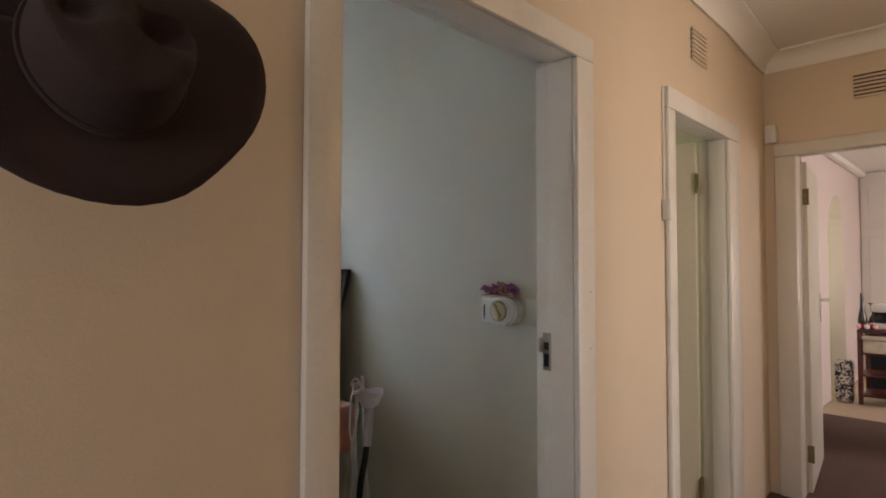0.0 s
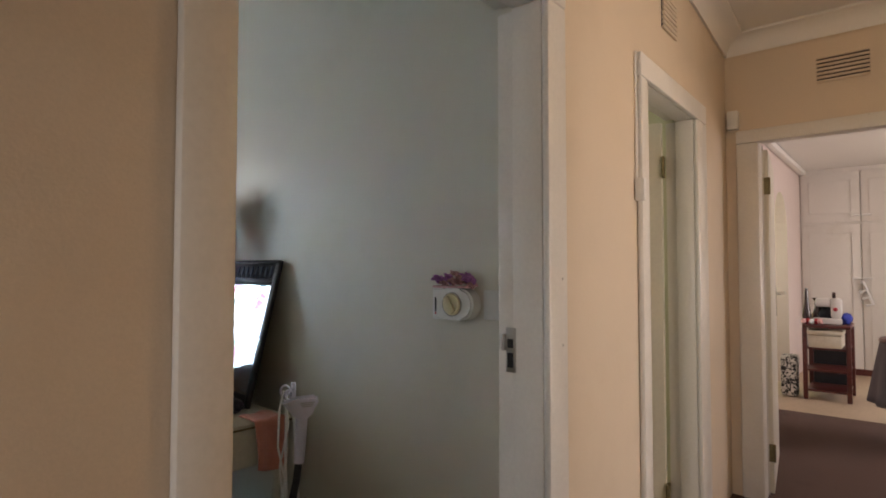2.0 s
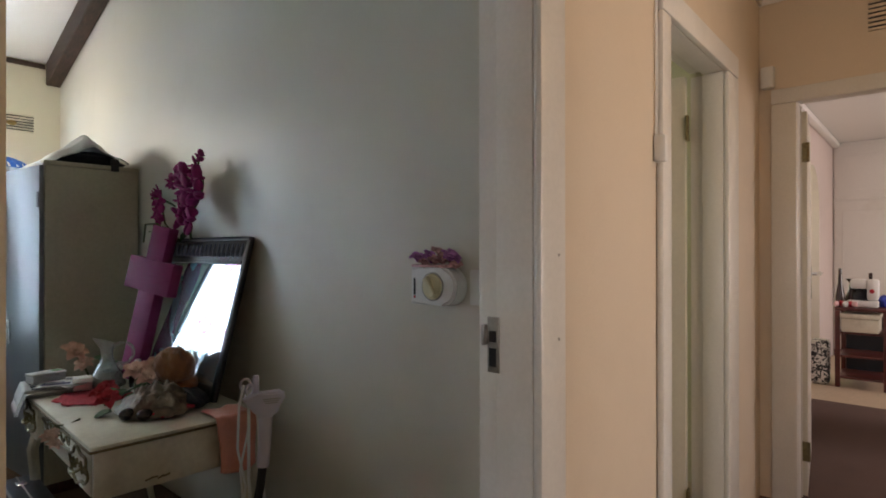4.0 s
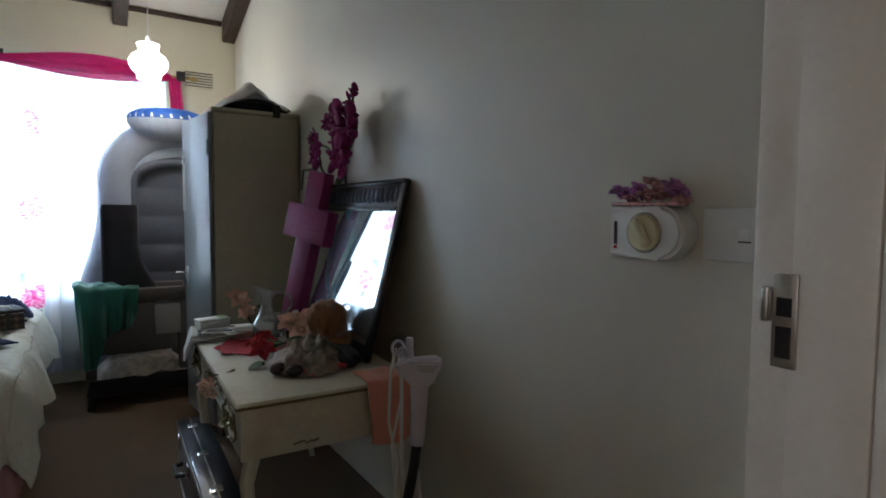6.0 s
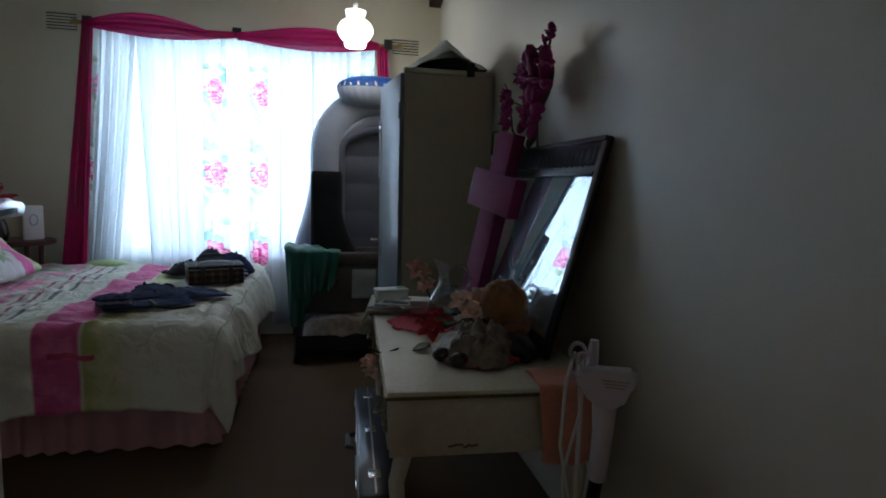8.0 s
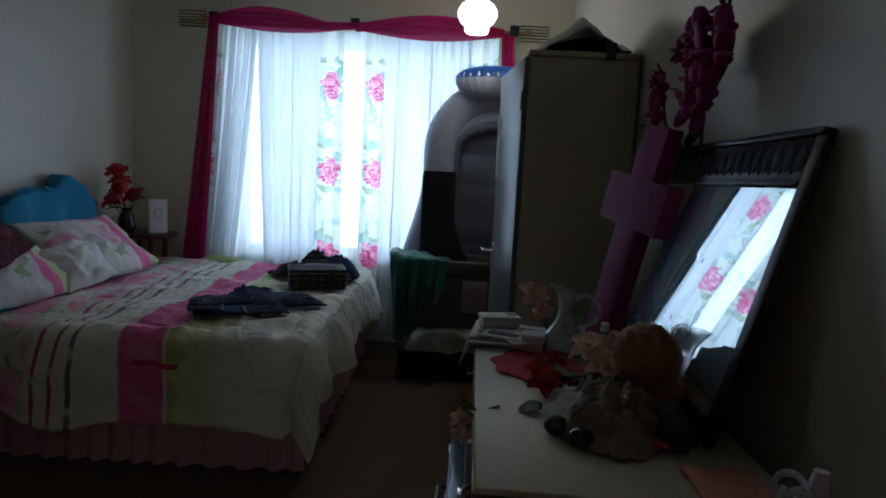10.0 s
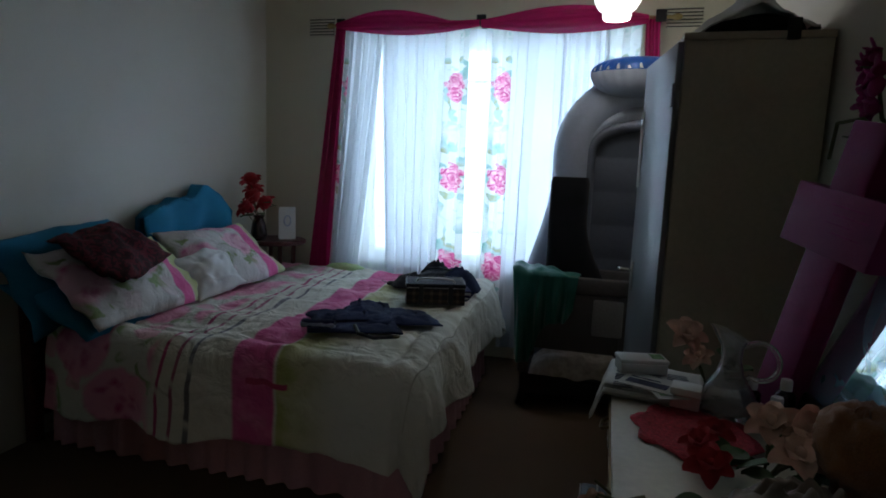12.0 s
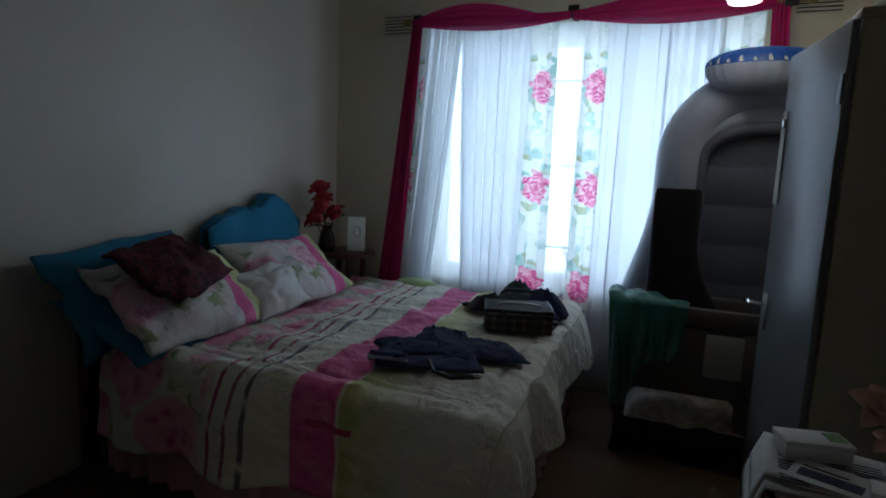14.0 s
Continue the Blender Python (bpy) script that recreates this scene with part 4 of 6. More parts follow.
bm = bmesh.new()
sheet(bm, 150, 190, duvet_at, 1.86, 2.42, -0.12, -0.0)
for face in bm.faces:
    for loop in face.loops:
        q = loop[bm.loops.layers.uv.active].uv
        q.x -= 0.10 * max(0.0, 1 - q.y / 1.9)
duvet = thing("duvet", "white floral duvet with pink and lime bands over the bed", "duvet")
part("cover", bm, M_DUVET, duvet, angle=180, thick=0.018)
bm = bmesh.new()
tube(bm, [duvet_at((TX + 0.055 + 0.12) / 1.86, (0.02 + 0.96 * k / 90)) + Vector((0.006, 0, 0.010)) for k in range(91)], 0.003, 6)
part("foot_seam", bm, M_SEAM, duvet, "pale stitched seam along the foot")


def pillow(name, w, h, t, mat, m, label, cat="pillow"):
    bm = bmesh.new()
    for s in (1, -1):
        def f(u, v, s=s):
            a, b = 2 * u - 1, 2 * v - 1
            k = max(0.0, 1 - abs(a) ** 2.6) ** 0.62 * max(0.0, 1 - abs(b) ** 2.6) ** 0.62
            slump = 0.030 * noise.noise(Vector((a * 1.5 + h * 20, b * 1.5, t * 50)))
            x = w / 2 * a * (1 - 0.085 * (1 - b * b)) * (1 - 0.05 * a * a * b * b) + slump
            y = h / 2 * b * (1 - 0.085 * (1 - a * a)) * (1 - 0.05 * a * a * b * b) + slump
            z = s * t / 2 * k * (1 + 0.22 * noise.noise(Vector((a * 2.1 + w, b * 2.1, s + h * 9))) + 0.10 * noise.noise(Vector((a * 6 + w, b * 4, s))))
            crumple = 0.020 * noise.noise(Vector((a * 2.2, b * 2.2, w * 8))) + 0.010 * noise.noise(Vector((a * 5, b * 5, t * 90)))
            return Vector((x, y, z + crumple))
        sheet(bm, 30, 26, f, w, h, 0.0, h)
    bmesh.ops.remove_doubles(bm, verts=bm.verts, dist=0.002)
    ob = single(name, bm, mat, label, cat, angle=180, group="pillows on the bed")
    ob.matrix_basis = m
    return ob


def lean(x, y, z, tilt, turn=0.0, spin=0.0):
    """A pillow's pose: its face turned towards the foot of the bed, leaning back by tilt degrees."""
    return Matrix.Translation((x, y, z)) @ pose(0, 0, 0, 0, 0, turn) @ pose(0, 0, 0, 0, 90 - tilt, 0) @ pose(0, 0, 0, 0, 0, 90 + spin)


pillow("pillow", 0.76, 0.46, 0.15, M_PILLOW, lean(0.035, 4.50, 0.735, 52, 3), "white pillow with pink floral print propped up")
pillow("pillow", 0.70, 0.48, 0.17, M_PILLOW, lean(0.02, 5.20, 0.742, 52, -6), "white pillow with pink floral print beside the window")
pillow("pillow", 0.72, 0.48, 0.13, M_BLUE, lean(-0.04, 4.46, 0.655, 66, 3), "deep blue pillow under the printed pillow")
pillow("pillow", 0.74, 0.44, 0.17, M_BLUE, lean(-0.165, 4.42, 0.765, 30, 4, 5), "bright blue pillow propped against the wall")
pillow("scatter_cushion", 0.50, 0.34, 0.10, M_DAMASK, lean(0.045, 4.43, 0.865, 60, 8, 12), "dark red and black damask scatter cushion", "cushion")
pillow("pillow", 0.36, 0.28, 0.12, M_CARD, lean(0.13, 4.92, 0.69, 44, -12, 8), "small white pillow between the large ones")


def headboard(y0, y1, top, label):
    bm = bmesh.new()

    def f(u, v):
        a = 2 * u - 1
        y = y0 + (y1 - y0) * u
        zt = top - 0.11 * abs(a - 0.25) ** 1.3 + 0.016 * math.sin(11 * u) + 0.03 * noise.noise(Vector((u * 7, 2, y0))) - 0.05 * max(0.0, a - 0.8) * 5
        ang = v * math.pi
        z = 0.66 + (zt - 0.66) * min(1.0, math.sin(ang) * 1.25)
        x = -0.245 - 0.06 * math.cos(ang) + 0.035 * noise.noise(Vector((u * 5, v * 6, y0)))
        return Vector((x, y + 0.01 * math.sin(v * 12), z))
    sheet(bm, 26, 26, f)
    return single("headboard_cover", bm, M_BLUE, label, "headboard", angle=180, group="headboards", thick=0.012)


headboard(4.88, 5.60, 1.10, "headboard draped in bright blue cloth, near the window")

# things lying on the bed
hbp = thing("headboard", "low dark wooden headboard against the wall", "headboard")
part("panel", boxes((-0.325, -0.30, 4.32, 5.62, 0.10, 0.72), bev=0.006), M_RED_WOOD, hbp)
part("post", boxes((-0.326, -0.27, 4.27, 4.319, 0.0, 0.74), bev=0.008), M_RED_WOOD, hbp)
part("post", boxes((-0.326, -0.27, 5.62, 5.67, 0.0, 0.74), bev=0.008), M_RED_WOOD, hbp)
bm = bmesh.new()


def denim(corners, z0, seedk, bm):
    """One folded layer of cloth over four corners, soft at the edges and creased inside."""
    p, q, r, t = [Vector((x, y, 0)) for x, y in corners]

    def f(u, v):
        at = p * (1 - u) * (1 - v) + q * u * (1 - v) + r * u * v + t * (1 - u) * v
        rim = min(1.0, min(u, 1 - u) * 9) * min(1.0, min(v, 1 - v) * 7)
        wig = 0.034 * noise.noise(Vector((u * 4, v * 4, seedk)))
        crease = 0.022 * abs(noise.noise(Vector((u * 4 + v * 3, v * 6, seedk + 3)))) + 0.007 * noise.noise(Vector((u * 15, v * 9, seedk)))
        return at + Vector((wig, wig * 0.6, z0 + 0.012 * rim ** 0.7 + rim * crease))
    sheet(bm, 36, 30, f)


jn = thing("folded_jeans", "dark blue jeans folded loosely on the duvet", "jeans")
denim(((0.93, 4.46), (1.30, 4.58), (1.08, 4.95), (0.78, 4.75)), 0.592, 1.0, bm)
part("folded_leg", bm, M_DENIM, jn, angle=180, thick=0.006)
bm = bmesh.new()
denim(((1.10, 4.60), (1.43, 4.73), (1.30, 4.92), (1.02, 4.90)), 0.602, 5.0, bm)
part("folded_leg", bm, M_DENIM, jn, angle=180, thick=0.006)
bm = bmesh.new()
denim(((0.98, 4.58), (1.22, 4.68), (1.10, 4.96), (0.92, 4.96)), 0.612, 9.0, bm)
part("upper_fold", bm, M_DENIM, jn, angle=180, thick=0.005)
for k in range(2):
    bm = bmesh.new()

    def f(u, v, k=k):
        a = v * math.tau * 0.9
        r = 0.017 - 0.005 * k
        return Vector((0.905 + 0.13 * u + 0.004 * math.sin(9 * u), 4.475 - 0.008 * k + 0.03 * u + 1.3 * r * math.cos(a), 0.622 + r * math.sin(a) + 0.003 * noise.noise(Vector((u * 6, v * 6, k)))))
    sheet(bm, 14, 18, f)
    part("rolled_cuff", bm, M_DENIM if k == 0 else M_CUFF, jn, "" if k == 0 else "paler inner side of the cuff", angle=180, thick=0.002)
bm = bmesh.new()
tube(bm, [(1.10, 4.55, 0.612), (1.15, 4.47, 0.605), (1.22, 4.45, 0.600), (1.30, 4.50, 0.600)], 0.008, 8)
part("belt", bm, M_BLACK, jn)
part("buckle", boxes((1.285, 1.312, 4.485, 4.512, 0.598, 0.606), bev=0.002), M_GOLD, jn)

bag = thing("vanity_case", "small dark plaid soft case with handle on the bed", "travel case", at=(1.245, 5.27, 0.580), rz=18)
bag.scale = (1.0, 1.0, 0.86)
part("body", boxes((-0.15, 0.15, -0.11, 0.11, 0.0, 0.095), bev=0.010), M_PLAID, bag)
part("lid", boxes((-0.153, 0.153, -0.113, 0.113, 0.098, 0.122), bev=0.008), M_BLACKCLOTH, bag)
for z in (0.003, 0.097, 0.122):
    bm = bmesh.new()
    tube(bm, [(-0.148, -0.109, z), (0.0, -0.1145, z), (0.148, -0.109, z), (0.1535, 0.0, z), (0.148, 0.109, z), (0.0, 0.1145, z), (-0.148, 0.109, z), (-0.1535, 0.0, z)], 0.004, 6, True)
    part("piping", bm, M_BLACK, bag)
for x in (-0.075, 0.075):
    part("strap", boxes((x - 0.012, x + 0.012, -0.1165, -0.1125, 0.01, 0.118), bev=0.001), M_BLACK, bag)
bm = bmesh.new()
tube(bm, [(-0.10, -0.05, 0.120), (-0.09, -0.06, 0.143), (-0.04, -0.065, 0.152), (0.04, -0.065, 0.150), (0.09, -0.06, 0.140), (0.10, -0.05, 0.120)], 0.006, 8)
part("handle", bm, M_STEEL, bag)
part("zip", boxes((-0.145, 0.145, -0.1155, -0.1135, 0.100, 0.1035)), M_STEEL, bag)
heap = thing("clothes_heap", "heap of dark folded clothes on the bed corner", "clothes", at=(-0.05, -0.12, 0.0))
for n, c, r, mt, sd in (("garment", (1.27, 5.70), (0.22, 0.17, 0.105), M_BLACKCLOTH, 1.0), ("garment", (1.09, 5.64), (0.13, 0.11, 0.075), M_BLACKCLOTH, 4.0), ("garment", (1.36, 5.66), (0.13, 0.12, 0.125), M_DENIM, 7.0), ("garment", (1.20, 5.74), (0.11, 0.09, 0.14), M_BLACKCLOTH, 9.0)):
    bm = bmesh.new()

    def f(u, v, c=c, r=r, sd=sd):
        a, q = u * math.tau, max(0.02, v)
        e = Vector((math.cos(a) * q, math.sin(a) * q, 0))
        edge = 1 + 0.30 * noise.noise(Vector((1.5 * math.cos(a), 1.5 * math.sin(a), sd)))
        fold = 0.035 * abs(noise.noise(e * 4.5 + Vector((0, 0, sd)))) + 0.014 * noise.noise(e * 11 + Vector((0, 0, sd)))
        return Vector((c[0] + r[0] * edge * e.x, c[1] + r[1] * edge * e.y, 0.592 + max(0.0, (r[2] - 0.01) * (1 - q ** 2.4) + fold * (1.05 - q))))
    sheet(bm, 48, 16, f)
    part(n, bm, mt, heap, angle=60, thick=0.004)
bm = bmesh.new()
tube(bm, [(1.14, 5.66, 0.675), (1.18, 5.63, 0.705), (1.26, 5.63, 0.712), (1.33, 5.64, 0.70)], 0.007, 8)
part("strap", bm, M_BLACK, heap)
for k in range(5):
    bm = boxes((1.34, 1.46, 5.42, 5.68, 0.575 + 0.012 * k, 0.583 + 0.012 * k), bev=0.003)
    bmesh.ops.rotate(bm, cent=(1.4, 5.5, 0.6), matrix=Matrix.Rotation(0.1 * k, 3, "Z"), verts=bm.verts)
    part("folded_sheet", bm, M_PAPER if k % 2 else M_DENIM, heap)
gl = thing("sunglasses", "dark sunglasses lying on the duvet", "sunglasses", at=(0.93, 5.55, 0.595), rz=35)
gl.scale = (0.9, 0.9, 0.6)
for s in (-1, 1):
    bm = bmesh.new()
    ball(bm, (s * 0.032, 0, 0), (0.03, 0.012, 0.022))
    part("lens", bm, M_BLACK, gl)
    bm = bmesh.new()
    tube(bm, [(s * 0.06, 0.0, 0.008), (s * 0.065, 0.10, 0.0)], 0.003, 6)
    part("arm", bm, M_BLACK, gl)
bm = bmesh.new()
ball(bm, (0.42, 5.965, 0.565), (0.16, 0.05, 0.05), 0.10, 20)
single("lime_cushion", bm, M_LIME, "lime green cushion squeezed beside the bed and curtain", "cushion", angle=180)

# ---- bedside table with roses and card ----
bt = thing("bedside_table", "small dark red wooden bedside table in the corner", "bedside table", at=(-0.10, 5.94, 0))
bm = bmesh.new()
lathe(bm, [(0.20, 0.72), (0.21, 0.728), (0.21, 0.742), (0.20, 0.75)], seg=36)
part("tabletop", bm, M_RED_WOOD, bt)
for k in range(4):
    a = math.pi / 4 + k * math.pi / 2
    bm = bmesh.new()
    tube(bm, [(0.13 * math.cos(a), 0.13 * math.sin(a), 0.72), (0.12 * math.cos(a), 0.12 * math.sin(a), 0.4), (0.15 * math.cos(a), 0.15 * math.sin(a), 0.0)], 0.016, 8)
    part("leg", bm, M_RED_WOOD, bt)
card = thing("greeting_card", "white greeting card standing on the bedside table", "card", at=(0.0, 5.93, 0.752), rz=40)
part("front", boxes((-0.055, 0.055, -0.002, 0.002, 0.0, 0.225)), M_CARD, card)
part("back", boxes((-0.055, 0.055, 0.03, 0.034, 0.0, 0.222)), M_CARD, card)
bm = bmesh.new()
tube(bm, [(0.022 * math.cos(a), -0.004, 0.13 + 0.035 * math.sin(a)) for a in np.linspace(0, math.tau, 20)[:-1]], 0.004, 6, True)
part("printed_motif", bm, M_VINYL, card)


def petals(bm, c, r, n, seedk, only=None):
    """A silk bloom: an inner cup of upright petals and an outer ring that opens wide."""
    rnd = random.Random(seedk)
    axis = Vector((-0.45 + 0.5 * rnd.random(), -0.75 + 0.4 * rnd.random(), 0.75)).normalized()
    turn = axis.to_track_quat("Z", "Y")
    inner = max(3, n * 2 // 5)
    for k in range(n):
        ring, many = (0, inner) if k < inner else (1, n - inner)
        a = math.tau * (k - ring * inner) / many + 0.5 * ring + 0.35 * rnd.random()
        open0, size = (radians(16 + 10 * rnd.random()), r * 0.72) if ring == 0 else (radians(48 + 16 * rnd.random()), r * (0.92 + 0.16 * rnd.random()))

        def f(u, v, a=a, open0=open0, size=size, many=many):
            p, q = (u - 0.5) * 2, v
            th = open0 + radians(38) * (q - 0.35)
            w = size * (2.3 / many ** 0.75) * 0.62 * math.sin(math.pi * (0.14 + 0.72 * q)) * p
            rad, h = size * q * math.sin(th), size * q * math.cos(th) + 0.16 * size * p * p * q
            rad -= 0.10 * size * p * p * q
            return Vector(c) + turn @ Vector((rad * math.cos(a) - w * math.sin(a), rad * math.sin(a) + w * math.cos(a), h - 0.15 * size))
        if only is None or only == k:
            sheet(bm, 4, 5, f)


def leaf(bm, a, b, w, sag=0.0):
    a, b = Vector(a), Vector(b)
    side = (b - a).cross(Vector((0, 0, 1))).normalized()
    if side.length < 0.1:
        side = Vector((1, 0, 0))

    def f(u, v):
        p = u * 2 - 1
        return a + (b - a) * v + side * (w * p * math.sin(math.pi * v) ** 0.8) + Vector((0, 0, -sag * v * v + 0.25 * w * abs(p)))
    sheet(bm, 4, 8, f)


rv = thing("rose_vase", "dark vase of red silk roses on the bedside table", "flower vase", at=(-0.14, 5.80, 0.752))
bm = bmesh.new()
lathe(bm, [(0.04, 0), (0.055, 0.04), (0.045, 0.11), (0.03, 0.15), (0.04, 0.17)])
part("vase", bm, M_BOTTLE, rv)
rnd = random.Random(5)
for k, (x, y, z) in enumerate(((-0.02, -0.06, 0.40), (0.03, -0.11, 0.30), (-0.05, 0.02, 0.33), (0.05, 0.0, 0.25), (0.0, -0.14, 0.22))):
    bm = bmesh.new()
    ball(bm, (x, y, z + 0.01), (0.045, 0.045, 0.04), 0.5, 14, 5)
    rose = part("rose", bm, M_REDPETAL, rv, angle=180)
    for j in range(12):
        bm = bmesh.new()
        petals(bm, (x, y, z), 0.08, 12, k, j)
        part("petal", bm, M_REDPETAL, rose, angle=180)
    bm = bmesh.new()
    tube(bm, [(0, 0, 0.15), (x * 0.5, y * 0.5, z * 0.6), (x, y, z - 0.02)], 0.003, 5)
    part("stem", bm, M_STEM, rv)
for k in range(10):
    bm = bmesh.new()
    a = rnd.random() * 6.3
    s = Vector((0.03 * math.cos(a), 0.03 * math.sin(a), 0.16 + 0.1 * rnd.random()))
    leaf(bm, s, s + Vector((0.09 * math.cos(a), 0.09 * math.sin(a), 0.05 * rnd.random())), 0.025, 0.02)
    part("leaf", bm, M_LEAF, rv, angle=180)

# ---- wardrobe ----
wd = thing("wardrobe", "narrow cream painted wardrobe with its door ajar", "wardrobe")
for n, d in (("side_panel", (2.28, 2.735, 4.61, 4.63, 0.06, 1.734)), ("side_panel", (2.28, 2.735, 5.08, 5.10, 0.06, 1.734)), ("back_panel", (2.715, 2.735, 4.631, 5.079, 0.06, 1.734)), ("top_panel", (2.272, 2.738, 4.605, 5.105, 1.735, 1.76)), ("bottom_panel", (2.28, 2.714, 4.631, 5.079, 0.06, 0.08))):
    part(n, boxes(d, bev=0.004), M_WARD, wd)
part("plinth", boxes((2.30, 2.73, 4.62, 5.09, 0.0, 0.06), bev=0.003), M_RED_WOOD, wd)
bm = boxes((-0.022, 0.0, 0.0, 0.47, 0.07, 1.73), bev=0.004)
dleaf = part("door", bm, M_WARD_SHADED, wd, "grey wardrobe door, its paint darkened to stand for shade")
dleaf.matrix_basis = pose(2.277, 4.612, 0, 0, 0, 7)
for z in (0.25, 1.55):
    part("hinge", boxes((-0.026, -0.0215, 0.004, 0.03, z - 0.04, z + 0.04), bev=0.001), M_DARK, dleaf)
part("handle_plate", boxes((-0.027, -0.0225, 0.395, 0.435, 0.77, 0.90), bev=0.002), M_STEEL, dleaf)
bm = bmesh.new()
tube(bm, [(-0.026, 0.415, 0.86), (-0.060, 0.415, 0.86), (-0.070, 0.422, 0.861), (-0.073, 0.45, 0.863), (-0.070, 0.475, 0.86)], lambda k: 0.008 + 0.003 * k, 10)
part("handle", bm, M_CHROME, dleaf)
bm = bmesh.new()
ball(bm, (-0.026, 0.44, 1.50), (0.008, 0.016, 0.018))
part("lock", bm, M_CHROME, dleaf)
part("hanging_paper", boxes((-0.0262, -0.0225, 0.425, 0.468, 1.22, 1.54)), M_PAPER, dleaf)

top = thing("folded_bag", "crumpled off-white bag lying over a black bag", "bag")
bm = bmesh.new()


def drape(u, v):
    x = 2.27 + 0.42 * u
    y = 4.62 + 0.38 * v
    z = 1.80 + 0.15 * max(0.0, 1 - abs(u - 0.56) / 0.44) ** 1.3 * (0.55 + 0.45 * math.sin(math.pi * v)) + 0.014 * noise.noise(Vector((u * 7, v * 7, 1)))
    return Vector((x, y, z - 0.045 * (1 - min(1, u * 5)) - 0.02 * (1 - min(1.0, v * 6))))


sheet(bm, 30, 24, drape)
part("cover", bm, M_BAG, top, angle=180, thick=0.006)
bm = bmesh.new()
ball(bm, (2.55, 4.82, 1.805), (0.18, 0.17, 0.043), 0.2, 24, 2)
part("body", bm, M_BLACKCLOTH, top, "black soft bag", angle=180)
part("strap", boxes((2.59, 2.63, 4.598, 4.62, 1.73, 1.80), bev=0.004), M_BLACK, top)

# ---- dressing table ----
VX0, VX1, VY0, VY1, VZ = 2.062, 2.64, 3.142, 4.20, 0.66
dt = thing("dressing_table", "worn cream painted dressing table with gilt scrolled drawers", "dressing table")
dt.matrix_basis = pose(VX0, VY0, 0, 0, 0, -2.2) @ pose(-VX0, -VY0, 0)
part("tabletop", boxes((VX0 - 0.004, VX1, VY0 - 0.004, VY1, VZ - 0.022, VZ), bev=0.006), M_CREAM, dt)
part("top_edge", boxes((VX0 - 0.008, VX1, VY0 - 0.009, VY0 - 0.0045, VZ - 0.02, VZ - 0.012), (VX0 - 0.009, VX0 - 0.0045, VY0, VY1, VZ - 0.02, VZ - 0.012)), M_GOLD, dt, "tarnished gilt line round the top")
part("side_panel", boxes((VX0 + 0.006, VX1 - 0.01, VY0 + 0.003, VY0 + 0.02, 0.482, VZ - 0.024), bev=0.003), M_CREAM, dt)
part("side_panel", boxes((VX0 + 0.006, VX1 - 0.01, VY1 - 0.02, VY1 - 0.003, 0.482, VZ - 0.024), bev=0.003), M_CREAM, dt)
part("back_panel", boxes((VX1 - 0.03, VX1 - 0.012, VY0 + 0.022, VY1 - 0.022, 0.482, VZ - 0.024)), M_CREAM, dt)
part("bottom_panel", boxes((VX0 + 0.03, VX1 - 0.035, VY0 + 0.022, VY1 - 0.022, 0.484, 0.492)), M_CREAM, dt)
for y0, y1 in ((VY0 + 0.024, VY0 + 0.27), (VY0 + 0.285, VY1 - 0.285), (VY1 - 0.27, VY1 - 0.024)):
    mid = y1 - y0 > 0.3
    dr = part("drawer", boxes((VX0 + (0.022 if mid else 0.002), VX0 + 0.04, y0, y1, 0.494 if not mid else 0.54, VZ - 0.028), bev=0.004), M_CREAM, dt)
    x = VX0 + (0.020 if mid else 0.0)
    zc, yc = (0.565 if not mid else 0.585), (y0 + y1) / 2
    bm = bmesh.new()
    hw, hh = (y1 - y0) / 2 - 0.022, (0.055 if not mid else 0.03)
    tube(bm, [(x, yc + hw * math.cos(a) * (1 + 0.12 * math.sin(6 * a)), zc + hh * math.sin(a) * (1 + 0.18 * math.cos(5 * a))) for a in np.linspace(0, math.tau, 40)[:-1]], 0.006, 6, True)
    for s in (-1, 1):
        tube(bm, [(x, yc + s * (0.015 + hw * 0.7 * k / 10) , zc + 0.022 * math.sin(k * 1.1) * (1 - k / 14)) for k in range(11)], 0.005, 6)
    part("gilt_scroll", bm, M_GOLD, dr)
    bm = bmesh.new()
    tube(bm, [(x, yc - 0.035, zc), (x - 0.022, yc - 0.025, zc - 0.012), (x - 0.026, yc, zc - 0.016), (x - 0.022, yc + 0.025, zc - 0.012), (x, yc + 0.035, zc)], 0.005, 8)
    part("handle", bm, M_GOLD, dr)
bm = bmesh.new()
for k in range(4):
    tube(bm, [(2.22 + 0.02 * k, VY0 - 0.001, 0.508 + 0.006 * math.sin(k * 2)), (2.24 + 0.02 * k, VY0 - 0.002, 0.512)], 0.003, 5)
part("chipped_edge", bm, M_GOLD, dt)
for x, y in ((VX0 + 0.05, VY0 + 0.05), (VX0 + 0.05, VY1 - 0.05), (VX1 - 0.06, VY0 + 0.05), (VX1 - 0.06, VY1 - 0.05)):
    sx = -1 if x < 2.3 else 1
    sy = -1 if y < 3.6 else 1
    bm = bmesh.new()
    tube(bm, [(x, y, 0.484), (x + sx * 0.022, y + sy * 0.012, 0.40), (x + sx * 0.010, y + sy * 0.006, 0.24), (x - sx * 0.006, y, 0.09), (x + sx * 0.014, y + sy * 0.01, 0.0)], lambda k: 0.025 - 0.012 * k, 10)
    part("leg", bm, M_CREAM, dt)

# ---- leaning mirror ----
mr = thing("wall_mirror", "large mirror in a black carved frame leaning on the wall", "mirror")
H, WD, tilt = 0.70, 0.92, radians(14.3)
